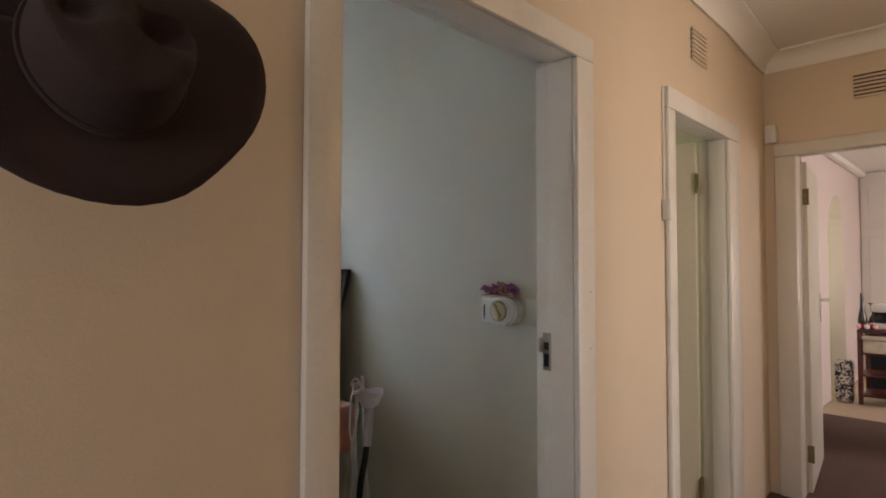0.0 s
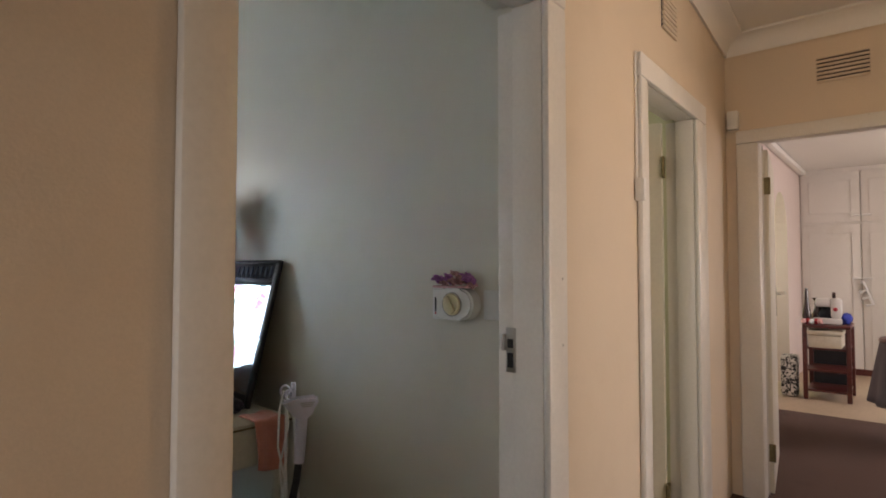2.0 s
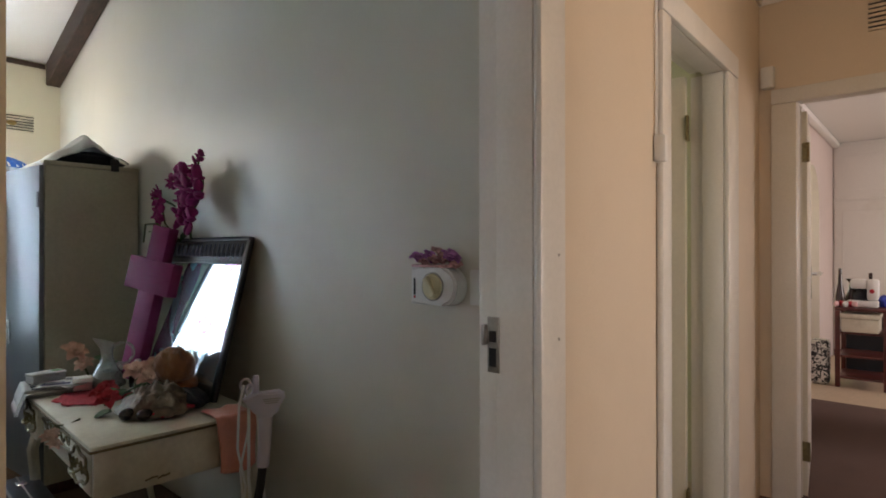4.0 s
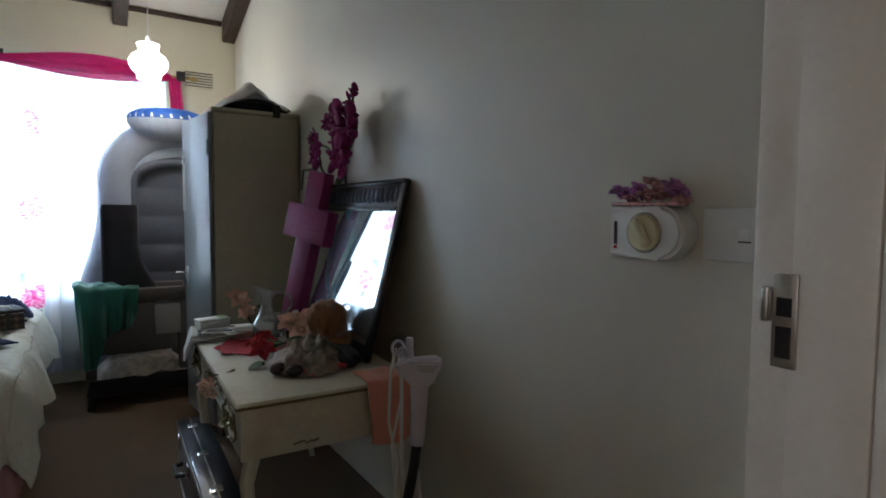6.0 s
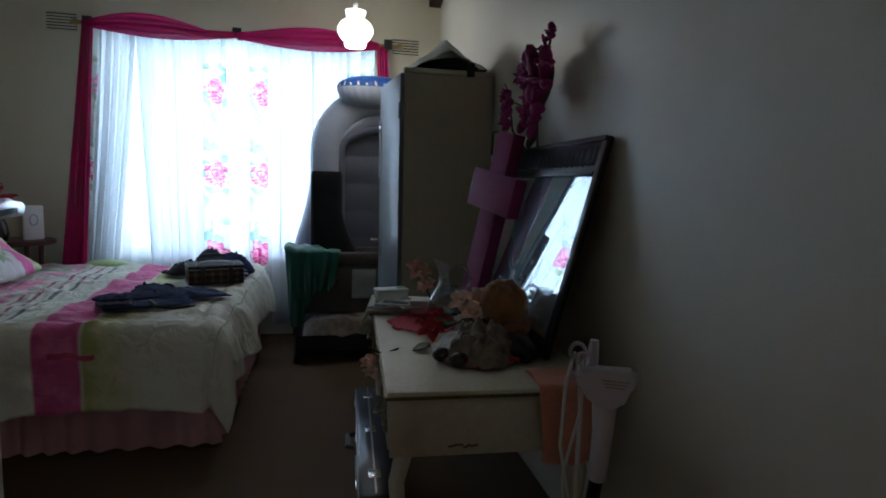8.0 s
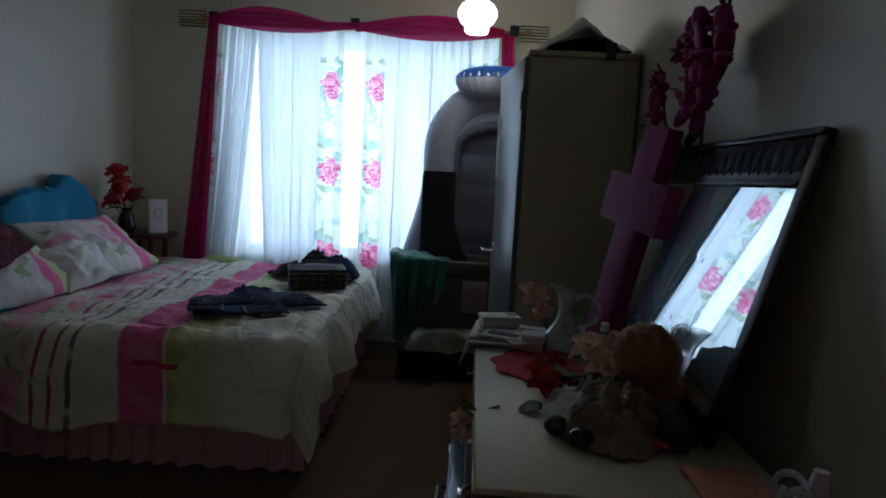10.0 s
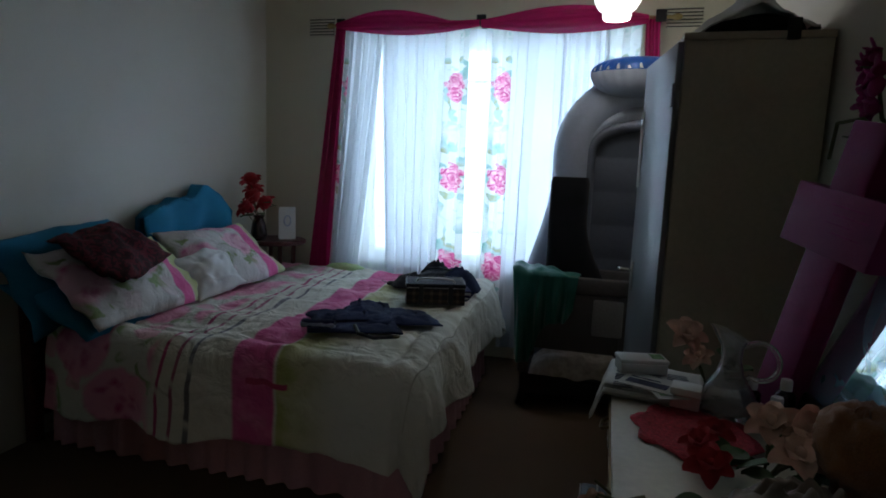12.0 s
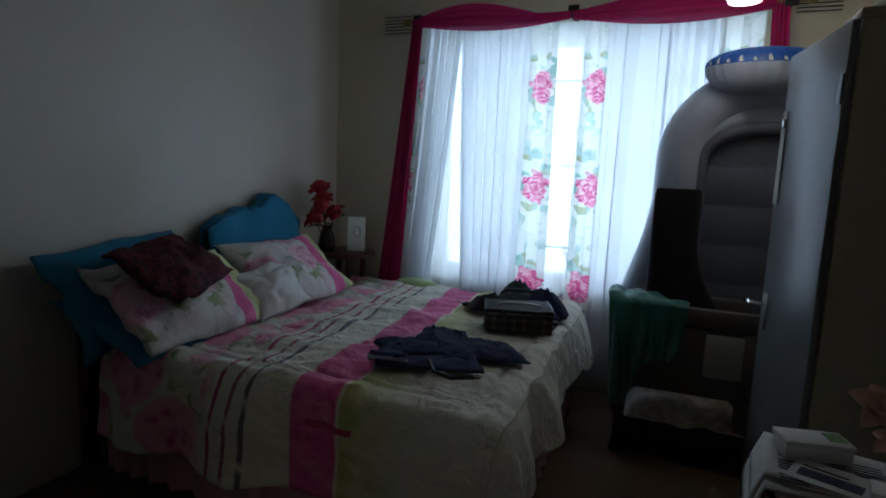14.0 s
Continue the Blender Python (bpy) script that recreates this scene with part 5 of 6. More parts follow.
# x along the wall from the near end, y out of the glass, z up the frame
mm = Matrix.Translation((2.549, 3.33, VZ + 0.008)) @ Matrix(((0, -math.cos(tilt), math.sin(tilt), 0), (1, 0, 0, 0), (0, math.sin(tilt), math.cos(tilt), 0), (0, 0, 0, 1)))


def framed(name, d, mat, bev=0.004):
    bm = boxes(d, bev=bev)
    bmesh.ops.transform(bm, matrix=mm, verts=bm.verts)
    return part(name, bm, mat, mr)


framed("frame_stile", (0.0, 0.035, -0.022, 0.0, 0, H), M_DARK, 0.006)
framed("frame_stile", (WD - 0.035, WD, -0.022, 0.0, 0, H), M_DARK, 0.006)
framed("frame_rail", (0.036, WD - 0.036, -0.022, 0.0, 0, 0.06), M_DARK, 0.006)
rail = framed("frame_rail", (0.036, WD - 0.036, -0.022, -0.004, H - 0.125, H), M_DARK, 0.006)
framed("moulding", (0.0, WD, -0.02, 0.010, H - 0.018, H - 0.002), M_DARK)
framed("moulding", (0.03, WD - 0.03, -0.008, 0.006, H - 0.125, H - 0.110), M_DARK)
for k in range(20):
    bm = bmesh.new()
    x = 0.06 + k * 0.042
    ball(bm, (x, -0.005, H - 0.062), (0.011, 0.010, 0.032), seg=8)
    ball(bm, (x + 0.018, -0.005, H - 0.085), (0.005, 0.008, 0.014), seg=6)
    bmesh.ops.transform(bm, matrix=mm, verts=bm.verts)
    part("carving", bm, M_VINYLD, rail)
framed("glass", (0.03, WD - 0.03, -0.010, -0.007, 0.055, H - 0.12), M_MIRROR, 0.0)
framed("backing", (0.02, WD - 0.02, -0.020, -0.012, 0.02, H - 0.02), M_BLACK, 0.0)

# ---- magenta cross ----
cr = thing("foam_cross", "magenta glitter foam cross leaning against the mirror", "cross")
# turned a little towards the room, its arm end touching the mirror
up = Vector((0.165, -0.132, 0.977)).normalized()
side = Vector((0.35, -0.919, -0.183))
side = (side - up * side.dot(up)).normalized()
away = up.cross(side)
cm = Matrix.Translation((2.568, 4.008, 1.163)) @ Matrix((side, away, up)).transposed().to_4x4()
for n, d in (("upright", (-0.055, 0.055, 0.001, 0.062, -0.512, 0.245)), ("crossbar", (-0.150, 0.134, -0.003, 0.060, -0.082, 0.078))):
    bm = boxes(d, bev=0.005)
    bmesh.ops.transform(bm, matrix=cm, verts=bm.verts)
    p = part(n, bm, M_MAGENTA, cr)
    if n == "crossbar":
        for k, (x0, x1) in enumerate(((0.0, 0.09), (0.01, 0.11), (0.0, 0.07), (0.02, 0.10))):
            bm = boxes((x0 * 1.1 - 0.02, x1 * 1.1 - 0.02, -0.0045, -0.0032, 0.042 - 0.022 * k, 0.046 - 0.022 * k))
            bmesh.ops.transform(bm, matrix=cm, verts=bm.verts)
            part("lettering_bar", bm, M_ORCHID, p)

# ---- orchid sprays behind the mirror ----
orc = thing("silk_orchids", "magenta silk orchid sprays tucked behind the mirror", "artificial flowers")
rnd = random.Random(11)
for pts, blooms in ((((2.70, 3.86, 1.34), (2.67, 3.80, 1.45), (2.68, 3.77, 1.60), (2.69, 3.74, 1.74)), ((0, -0.02, 1.74, 0.032), (0, 0.02, 1.70, 0.042), (-0.01, 0.05, 1.655, 0.058), (0.0, -0.03, 1.63, 0.058), (-0.02, 0.01, 1.59, 0.062), (-0.01, -0.06, 1.575, 0.052), (0.0, -0.02, 1.51, 0.062), (-0.01, 0.03, 1.47, 0.060), (-0.015, -0.05, 1.435, 0.05), (0, 0.12, 1.66, 0.055), (0.0, 0.15, 1.69, 0.042), (0.0, 0.19, 1.65, 0.034), (0.0, 0.08, 1.61, 0.055), (-0.01, 0.06, 1.54, 0.052))),
                    (((2.70, 3.98, 1.33), (2.67, 4.08, 1.42), (2.67, 4.13, 1.53), (2.68, 4.16, 1.60)), ((0, 0.0, 1.61, 0.030), (0, 0.03, 1.575, 0.036), (0, -0.02, 1.54, 0.042), (0, 0.01, 1.49, 0.042), (0, 0.03, 1.45, 0.038)))):
    bm = bmesh.new()
    tube(bm, pts, 0.005, 6)
    part("stem", bm, M_STEM, orc)
    for dx, dy, z, r in blooms:
        k = min(range(4), key=lambda i: abs(pts[i][2] - z))
        c = Vector(pts[k]) + Vector((dx * 1.5 - 0.02, dy * 1.25 - 0.03, z - 0.02 - pts[k][2]))
        r *= 1.2
        bm = bmesh.new()
        for j in range(5):
            a = j * math.tau / 5 + rnd.random()
            tip = c + Vector((-0.02 + 0.01 * rnd.random(), r * math.cos(a), r * math.sin(a)))
            q = (tip - c).to_track_quat("Z", "Y").to_matrix().to_4x4()
            ball(bm, (c + tip) / 2, (r * 0.38, r * 0.12, r * 0.55), 0.15, 8, 3, q)
        ball(bm, c + Vector((-0.018, 0, 0)), r * 0.2, seg=6)
        part("blossom", bm, M_ORCHID, orc, angle=180)
for a, b, w in (((2.68, 3.98, 1.50), (2.64, 4.16, 1.575), 0.02), ((2.69, 3.82, 1.46), (2.68, 3.68, 1.63), 0.018), ((2.69, 3.95, 1.33), (2.66, 3.78, 1.40), 0.018), ((2.69, 4.0, 1.34), (2.62, 4.16, 1.40), 0.015)):
    bm = bmesh.new()
    leaf(bm, a, b, w, 0.02)
    part("leaf", bm, M_LEAF, orc, angle=180)
bm = bmesh.new()
tube(bm, [(2.69, 3.99, 1.33), (2.63, 4.08, 1.42), (2.62, 4.20, 1.42), (2.64, 4.28, 1.33)], 0.005, 6)
part("stem", bm, M_STEM, orc)

# ---- things on the dressing table ----
jug = thing("glass_jug", "cut glass pouring jug with a curled handle", "jug", at=(2.375, 3.99, VZ + 0.004), rz=-25)
jug.scale = (1.15, 1.15, 1.15)
bm = bmesh.new()
outer = [(0.062, 0.0), (0.066, 0.012), (0.060, 0.03), (0.045, 0.06), (0.028, 0.09), (0.021, 0.12), (0.022, 0.15), (0.03, 0.18)]
lathe(bm, outer + [(r - 0.004, z) for r, z in outer[:0:-1]] + [(0.05, 0.012)], seg=48)
for v in bm.verts:
    a = math.atan2(v.co.y, v.co.x)
    if v.co.z < 0.09:
        k = 1 + 0.045 * math.cos(12 * a + v.co.z * 60)
        v.co.x, v.co.y = v.co.x * k, v.co.y * k
    if v.co.z > 0.145:
        k = (v.co.z - 0.145) / 0.035
        v.co.z += 0.014 * k * (-v.co.x / 0.03)
        v.co.y *= 1 - 0.35 * k
        v.co.x -= 0.022 * k * max(0, -v.co.x / 0.03)
part("body", bm, M_GLASS, jug)
bm = bmesh.new()
tube(bm, [(0.020, 0, 0.15)] + [(0.055 + 0.038 * math.cos(a), 0, 0.128 + 0.042 * math.sin(a)) for a in np.linspace(2.3, -2.0, 16)] + [(0.034, 0, 0.082)], 0.006, 8)
part("handle", bm, M_GLASS, jug)
news = thing("newspaper", "folded newspapers hanging over the table edge", "newspaper", at=(2.17, 4.09, VZ + 0.001), rz=-8)
for k in range(5):
    bm = bmesh.new()

    def f(u, v, k=k):
        x = -0.15 + 0.31 * u + 0.016 * math.sin(k * 1.7)
        y = -0.10 + 0.23 * v + 0.014 * math.sin(k * 2.3) + 0.03 * (u - 0.5) * math.sin(k * 1.1)
        over = max(0.0, -0.09 - x)
        return Vector((x + over * 0.55, y + 0.10 * over * math.sin(k * 3.1), 0.005 + 0.006 * k - 1.25 * over + 0.004 * noise.noise(Vector((u * 4, v * 4, k))) - 0.25 * over * noise.noise(Vector((v * 6, k, 2)))))
    sheet(bm, 24, 10, f)
    part("page", bm, M_PAPER, news, angle=180, thick=0.003)
rnd = random.Random(4)
for col in range(3):
    bm = bmesh.new()
    for k in range(13):
        x = -0.065 + 0.068 * col
        y = -0.108 + 0.0135 * k
        if rnd.random() < 0.85:
            box(bm, x, x + 0.05 + 0.008 * rnd.random(), y, y + 0.0045, 0.0345, 0.0355)
    part("print_column", bm, M_INK, news)
part("print_picture", boxes((0.03, 0.15, -0.09, -0.01, 0.0345, 0.0362)), M_GREENINK, news)
for k, (x, y, r) in enumerate(((0.10, -0.08, 25), (0.03, -0.06, -18))):
    bm = boxes((-0.075, 0.075, -0.05, 0.05, 0.0, 0.0025))
    sh = part("loose_sheet", bm, M_PAPER, news)
    sh.matrix_basis = pose(x, y, 0.0365 + 0.003 * k, 2, -1, r)
    part("print_block", boxes((-0.06, 0.05, -0.03, 0.005, 0.0026, 0.0034), (-0.06, 0.02, 0.015, 0.022, 0.0026, 0.0034)), (M_GREENINK, M_INK)[k], sh)
wb = thing("white_box", "small white cardboard box lying on the newspapers", "box", at=(2.175, 4.14, VZ + 0.037), rz=12)
wb.scale = (0.88, 0.88, 0.88)
part("tray", boxes((-0.075, 0.075, -0.04, 0.04, 0, 0.034), bev=0.003), M_CARD, wb)
part("lid", boxes((-0.078, 0.078, -0.043, 0.043, 0.0345, 0.048), bev=0.003), M_CARD, wb)
part("green_print", boxes((0.03, 0.07, -0.02, 0.03, 0.0482, 0.0488)), M_GREENINK, wb)
tis = thing("trinket_box", "small clear plastic box with pink contents", "trinket box", at=(2.275, 3.985, VZ + 0.006), rz=-14)
part("base", boxes((-0.035, 0.035, -0.03, 0.03, 0, 0.035), bev=0.003), M_PINKBOX, tis)
part("lid", boxes((-0.037, 0.037, -0.032, 0.032, 0.036, 0.055), bev=0.003), M_CARD, tis)
bm = bmesh.new()
N = 40
rim = []
for j in range(9):
    r = 0.004 + j / 8
    rim.append([bm.verts.new((2.27 + (0.135 + 0.012 * math.sin(k * 5) * (j == 8)) * r * math.cos(k * math.tau / N), 3.83 + (0.15 + 0.012 * math.sin(k * 5) * (j == 8)) * r * math.sin(k * math.tau / N), VZ + 0.003 + 0.004 * ((k + j) % 2) + 0.004 * noise.noise(Vector((k, j, 0)))))for k in range(N)])
for p, q in zip(rim, rim[1:]):
    for k in range(N):
        bm.faces.new((p[k], p[(k + 1) % N], q[(k + 1) % N], q[k]))
single("lace_doily", bm, M_LACE, "red crocheted lace doily under the jug", "doily", angle=180, thick=0.002)


def flower_bunch(name, label, at, heads, leaves, mat, seedk, r=0.045):
    e = thing(name, label, "artificial flowers", at=at, group="silk flowers on the dressing table")
    rn = random.Random(seedk)
    for k, c in enumerate(heads):
        bm = bmesh.new()
        ball(bm, (c[0], c[1], c[2] + r * 0.10), r * 0.22, 0.3, 10, 6)
        head = part("bloom", bm, mat, e, angle=180)
        size = r * (0.85 + 0.3 * rn.random())
        for j in range(9):
            bm = bmesh.new()
            petals(bm, c, size, 9, seedk + k, j)
            part("petal", bm, mat, head, angle=180)
        bm = bmesh.new()
        tube(bm, [(0, 0, 0.006), (c[0] * 0.5, c[1] * 0.5, c[2] * 0.5 + 0.004), (c[0], c[1], max(0.006, c[2] - 0.01))], 0.003, 5)
        part("stem", bm, M_STEM, e)
    for k in range(leaves):
        a = -1.9 + 3.6 * rn.random()
        s = Vector((0.035 + 0.04 * math.cos(a) * rn.random(), 0.04 * math.sin(a) * rn.random(), min(0.03, 0.4 * heads[0][2]) + 0.4 * max(0.0, heads[0][2]) * rn.random()))
        bm = bmesh.new()
        leaf(bm, s, s + Vector((0.058 * math.cos(a), 0.058 * math.sin(a), 0.01 + 0.045 * rn.random())), 0.030, 0.015)
        part("leaf", bm, M_LEAF, e, angle=180)
    return e


flower_bunch("silk_rose_bunch", "pale pink silk roses with green leaves", (2.36, 3.62, VZ), ((0.01, 0.02, 0.125), (0.065, -0.01, 0.13), (0.035, -0.06, 0.10), (0.09, 0.03, 0.10)), 20, M_PETAL, 3, 0.058)
flower_bunch("silk_rose_bunch", "red silk roses with dark green leaves", (2.25, 3.62, VZ), ((0.0, 0.05, 0.05), (0.01, -0.01, 0.035), (0.04, 0.10, 0.06)), 6, M_REDPETAL, 8, 0.045)
flower_bunch("silk_rose_bunch", "single pale silk rose lying at the back", (2.36, 4.16, VZ), ((-0.06, 0.02, 0.15), (-0.03, 0.0, 0.09)), 10, M_PETAL, 15, 0.056)
flower_bunch("silk_rose_bunch", "small silk rose hanging over the table edge", (2.13, 3.50, VZ), ((-0.085, -0.02, -0.02), (-0.09, 0.03, -0.045), (-0.088, -0.03, -0.06)), 2, M_PETAL, 21, 0.028)

toy = thing("plush_toy", "ginger plush toy with a round fluffy head", "plush toy", at=(2.488, 3.545, VZ))
for n, c, r in (("head", (0, 0, 0.135), (0.078, 0.085, 0.078)), ("body", (0.03, 0.0, 0.05), (0.07, 0.075, 0.052))):
    bm = bmesh.new()
    ball(bm, c, r, 0.22, 36, 4)
    for v in bm.verts:
        v.co += Vector((random.uniform(-1, 1), random.uniform(-1, 1), random.uniform(-1, 1))) * 0.004
    part(n, bm, M_TOY, toy, angle=180)
bd = thing("gift_wrap", "crumpled beige sheer wrap with ribbons", "gift wrap", at=(2.37, 3.42, VZ))
bm = bmesh.new()


def wrap(u, v):
    a, r = u * math.tau, 0.004 + 0.142 * v
    ca, sa = math.cos(a), math.sin(a)
    fold = 0.042 * abs(noise.noise(Vector((ca * v * 3.5, sa * v * 3.5, 2)))) + 0.016 * noise.noise(Vector((ca * v * 9, sa * v * 9, 6)))
    h = 0.078 * (1 - v ** 2.2) + 1.3 * fold * (0.4 + 0.6 * (1 - v)) + 0.006
    return Vector((r * ca * (1 + 0.08 * math.sin(3 * a + 1)), r * sa * (1.05 + 0.10 * math.cos(4 * a)), max(0.004, h)))


sheet(bm, 72, 26, wrap)
part("wrap", bm, M_SILVERCLOTH, bd, angle=60)
bm = bmesh.new()
for k in range(7):
    tube(bm, [(0.02 * k - 0.06, -0.10 - 0.012 * (k % 3), 0.008 + 0.003 * k), (0.025 * k - 0.06, -0.12, 0.02), (0.02 * k - 0.03, -0.14 + 0.01 * k, 0.008)], 0.006, 6)
part("ribbon", bm, M_LACE, bd)
for k, (x, y) in enumerate(((2.245, 3.37), (2.285, 3.315))):
    b = thing("perfume_bottle", "small dark round glass bottle lying on the table", "bottle", at=(x, y, VZ), group="small bottles")
    bm = bmesh.new()
    ball(bm, (0, 0, 0.022), (0.03, 0.024, 0.022), seg=16)
    part("body", bm, M_BOTTLE, b)
    bm = bmesh.new()
    tube(bm, [(0.028, 0, 0.022), (0.045, 0, 0.018)], 0.009, 10)
    part("cap", bm, M_CHROME, b)
for k, (x, y, h) in enumerate(((2.46, 3.90, 0.075), (2.51, 4.0, 0.09), (2.44, 4.03, 0.07))):
    b = thing("lotion_bottle", "small dark bottle with a white cap", "bottle", at=(x, y, VZ), group="small bottles")
    bm = bmesh.new()
    lathe(bm, [(0.022, 0), (0.024, 0.006), (0.024, h * 0.7), (0.012, h * 0.85)], seg=16)
    part("body", bm, M_BOTTLE, b)
    bm = bmesh.new()
    lathe(bm, [(0.014, h * 0.85), (0.014, h + 0.01), (0.012, h + 0.014)], seg=14)
    part("cap", bm, M_WHITE, b)
for k in range(4):
    bm = bmesh.new()
    ball(bm, (2.47 + 0.035 * (k % 2), 3.36 + 0.05 * k, VZ + 0.016), (0.035, 0.03, 0.015), 0.3, 12)
    single("hair_accessory", bm, M_BLACKCLOTH, "dark hair accessory at the foot of the mirror", "hair accessory", group="hair accessories")
pb = thing("toiletry_bag", "soft black toiletry bag at the foot of the mirror", "toiletry bag", at=(2.49, 3.36, VZ))
bm = bmesh.new()
ball(bm, (0.0, 0.02, 0.035), (0.045, 0.10, 0.035), 0.25, 24, 2)
part("body", bm, M_BLACKCLOTH, pb, angle=180)
bm = bmesh.new()
tube(bm, [(-0.02, -0.06, 0.045), (-0.025, -0.02, 0.066), (-0.02, 0.06, 0.068), (0.0, 0.10, 0.045)], 0.004, 6)
part("zip", bm, M_BLACK, pb)
bm = bmesh.new()


def towel(u, v):
    s = v * 0.34
    x = 2.455 + 0.15 * u + 0.004 * math.sin(9 * v + 3 * u)
    if s < 0.14:
        return Vector((x + 0.05 * (0.14 - s), 3.245 - s, VZ + 0.010 + 0.003 * math.sin(11 * u) + 0.006 * abs(noise.noise(Vector((u * 4, v * 6, 1))))))
    d = s - 0.14
    return Vector((x + 0.02 * d, 3.103 - 0.007 * math.sin(u * 9 + 1) * min(1.0, d * 12) - 0.010 * min(1.0, d * 30), VZ + 0.010 - d * (0.98 + 0.10 * math.sin(3 * u))))


sheet(bm, 20, 30, towel)
single("hand_towel", bm, M_PEACH, "peach towelling cloth hanging over the table corner", "towel", angle=180, thick=0.005)

# ---- garment steamer ----
st = thing("garment_steamer", "white garment steamer on a slim pole with black hose", "garment steamer", at=(2.48, 2.877, 0), rz=-27)
bm = bmesh.new()
lathe(bm, [(0.10, 0.0), (0.12, 0.01), (0.115, 0.09), (0.06, 0.12)], (0.03, 0.06, 0))
part("base", bm, M_LILAC, st)
for s in (-1, 1):
    bm = bmesh.new()
    tube(bm, [(0.03 + 0.025 * s, 0.06, 0.11), (0.0 + 0.022 * s, 0.05, 0.5), (-0.01 + 0.012 * s, 0.035, 0.80)], 0.006, 8)
    part("pole", bm, M_WHITE, st)
bm = bmesh.new()
tube(bm, [(-0.002, 0.02, 0.775), (-0.001, 0.015, 0.82), (0.0, 0.01, 0.845), (0.0, 0.01, 0.856)], lambda k: 0.013 - 0.004 * k * k, 12)
part("prong", bm, M_LILAC, st)
for x, z, r in ((-0.034, 0.828, 0.017), (-0.020, 0.812, 0.014)):
    bm = bmesh.new()
    tube(bm, [(x + r * math.cos(a), -0.004 * math.sin(a), z + 1.25 * r * math.sin(a)) for a in np.linspace(-1.2, 4.0, 16)], 0.0045, 8)
    part("hook", bm, M_LILAC, st)
bm = bmesh.new()
flank = [(-0.046, 0.790), (0.0, 0.797), (0.088, 0.802), (0.098, 0.788), (0.092, 0.768), (0.062, 0.738), (0.050, 0.708), (0.012, 0.708), (-0.002, 0.742), (-0.040, 0.766)]
sides = [[bm.verts.new((x, y, z)) for x, z in flank] for y in (-0.026, 0.024)]
bm.faces.new(sides[0])
bm.faces.new(sides[1][::-1])
for k in range(len(flank)):
    j = (k + 1) % len(flank)
    bm.faces.new((sides[0][k], sides[1][k], sides[1][j], sides[0][j]))
bmesh.ops.bevel(bm, geom=bm.edges[:], offset=0.009, segments=3, affect="EDGES")
head = part("head", bm, M_LILAC, st, angle=50)
for k in range(3):
    part("label_bar", boxes((0.020 + 0.004 * k, 0.078 - 0.005 * k, -0.0275, -0.0262, 0.778 - 0.007 * k, 0.7812 - 0.007 * k)), M_STEEL, head)
bm = bmesh.new()
tube(bm, [(0.031, -0.001, 0.715), (0.030, -0.002, 0.68), (0.026, -0.002, 0.60), (0.022, 0, 0.545)], lambda k: 0.024 - 0.004 * k, 16)
part("handle", bm, M_LILAC, st)
bm = bmesh.new()
tube(bm, [(0.022, 0, 0.55), (0.014, 0.0, 0.48), (-0.004, 0.005, 0.38), (-0.012, 0.02, 0.25), (0.015, 0.05, 0.12)], 0.015, 12)
part("hose", bm, M_BLACK, st)
bm = bmesh.new()
tube(bm, [(-0.04, -0.005, 0.83), (-0.055, -0.012, 0.76), (-0.06, -0.02, 0.62), (-0.035, -0.03, 0.50), (-0.05, -0.03, 0.35), (-0.03, -0.02, 0.12), (0.0, 0.0, 0.09)], 0.004, 6)
tube(bm, [(-0.03, -0.008, 0.80), (-0.022, -0.02, 0.70), (-0.052, -0.02, 0.55), (-0.04, -0.02, 0.40), (0.0, 0.02, 0.08)], 0.004, 6)
part("cord", bm, M_WHITE, st)

# ---- case under the dressing table ----
kc = thing("hard_case", "black hard case with silver latches standing on the floor", "case", at=(2.02, 3.80, 0), rz=-2)
part("shell", boxes((0.0, 0.125, -0.45, 0.45, 0.004, 0.265), bev=0.012), M_CASE, kc)
part("edge_trim", boxes((-0.004, 0.0, -0.44, 0.44, 0.245, 0.262), (-0.004, 0.0, -0.44, 0.44, 0.01, 0.022), bev=0.0015), M_STEEL, kc)
part("lid_seam", boxes((0.048, 0.054, -0.44, 0.44, 0.264, 0.268)), M_STEEL, kc)
for y in (-0.33, 0.0, 0.33):
    part("latch", boxes((-0.010, -0.002, y - 0.03, y + 0.03, 0.18, 0.24), bev=0.003), M_CHROME, kc)
    part("hinge", boxes((0.03, 0.07, y - 0.025, y + 0.025, 0.265, 0.272), bev=0.003), M_CHROME, kc)
bm = bmesh.new()
tube(bm, [(-0.004, 0.10, 0.15), (-0.035, 0.11, 0.15), (-0.035, 0.21, 0.15), (-0.004, 0.22, 0.15)], 0.010, 8)
part("handle", bm, M_BLACK, kc)

# ---- fan timer, switch plate, garland on the wall ----
tm = thing("wall_timer", "white wall timer with a cream dial", "timer")
bm = bmesh.new()
box(bm, RW - 0.012, RW - 0.0005, 2.342, 2.372, 1.121, 1.233, 0.003)
part("back_plate", bm, M_WHITE, tm)
bm = bmesh.new()
prof = [(2.350, 1.121)] + [(2.222 - 0.056 * math.cos(a), 1.177 + 0.056 * math.sin(a)) for a in np.linspace(-math.pi / 2, math.pi / 2, 15)] + [(2.350, 1.233)]
front = [bm.verts.new((RW - 0.055, y, z)) for y, z in prof]
back = [bm.verts.new((RW - 0.002, y, z)) for y, z in prof]
bm.faces.new(front)
bm.faces.new(back[::-1])
for k in range(len(prof)):
    j = (k + 1) % len(prof)
    bm.faces.new((front[k], back[k], back[j], front[j]))
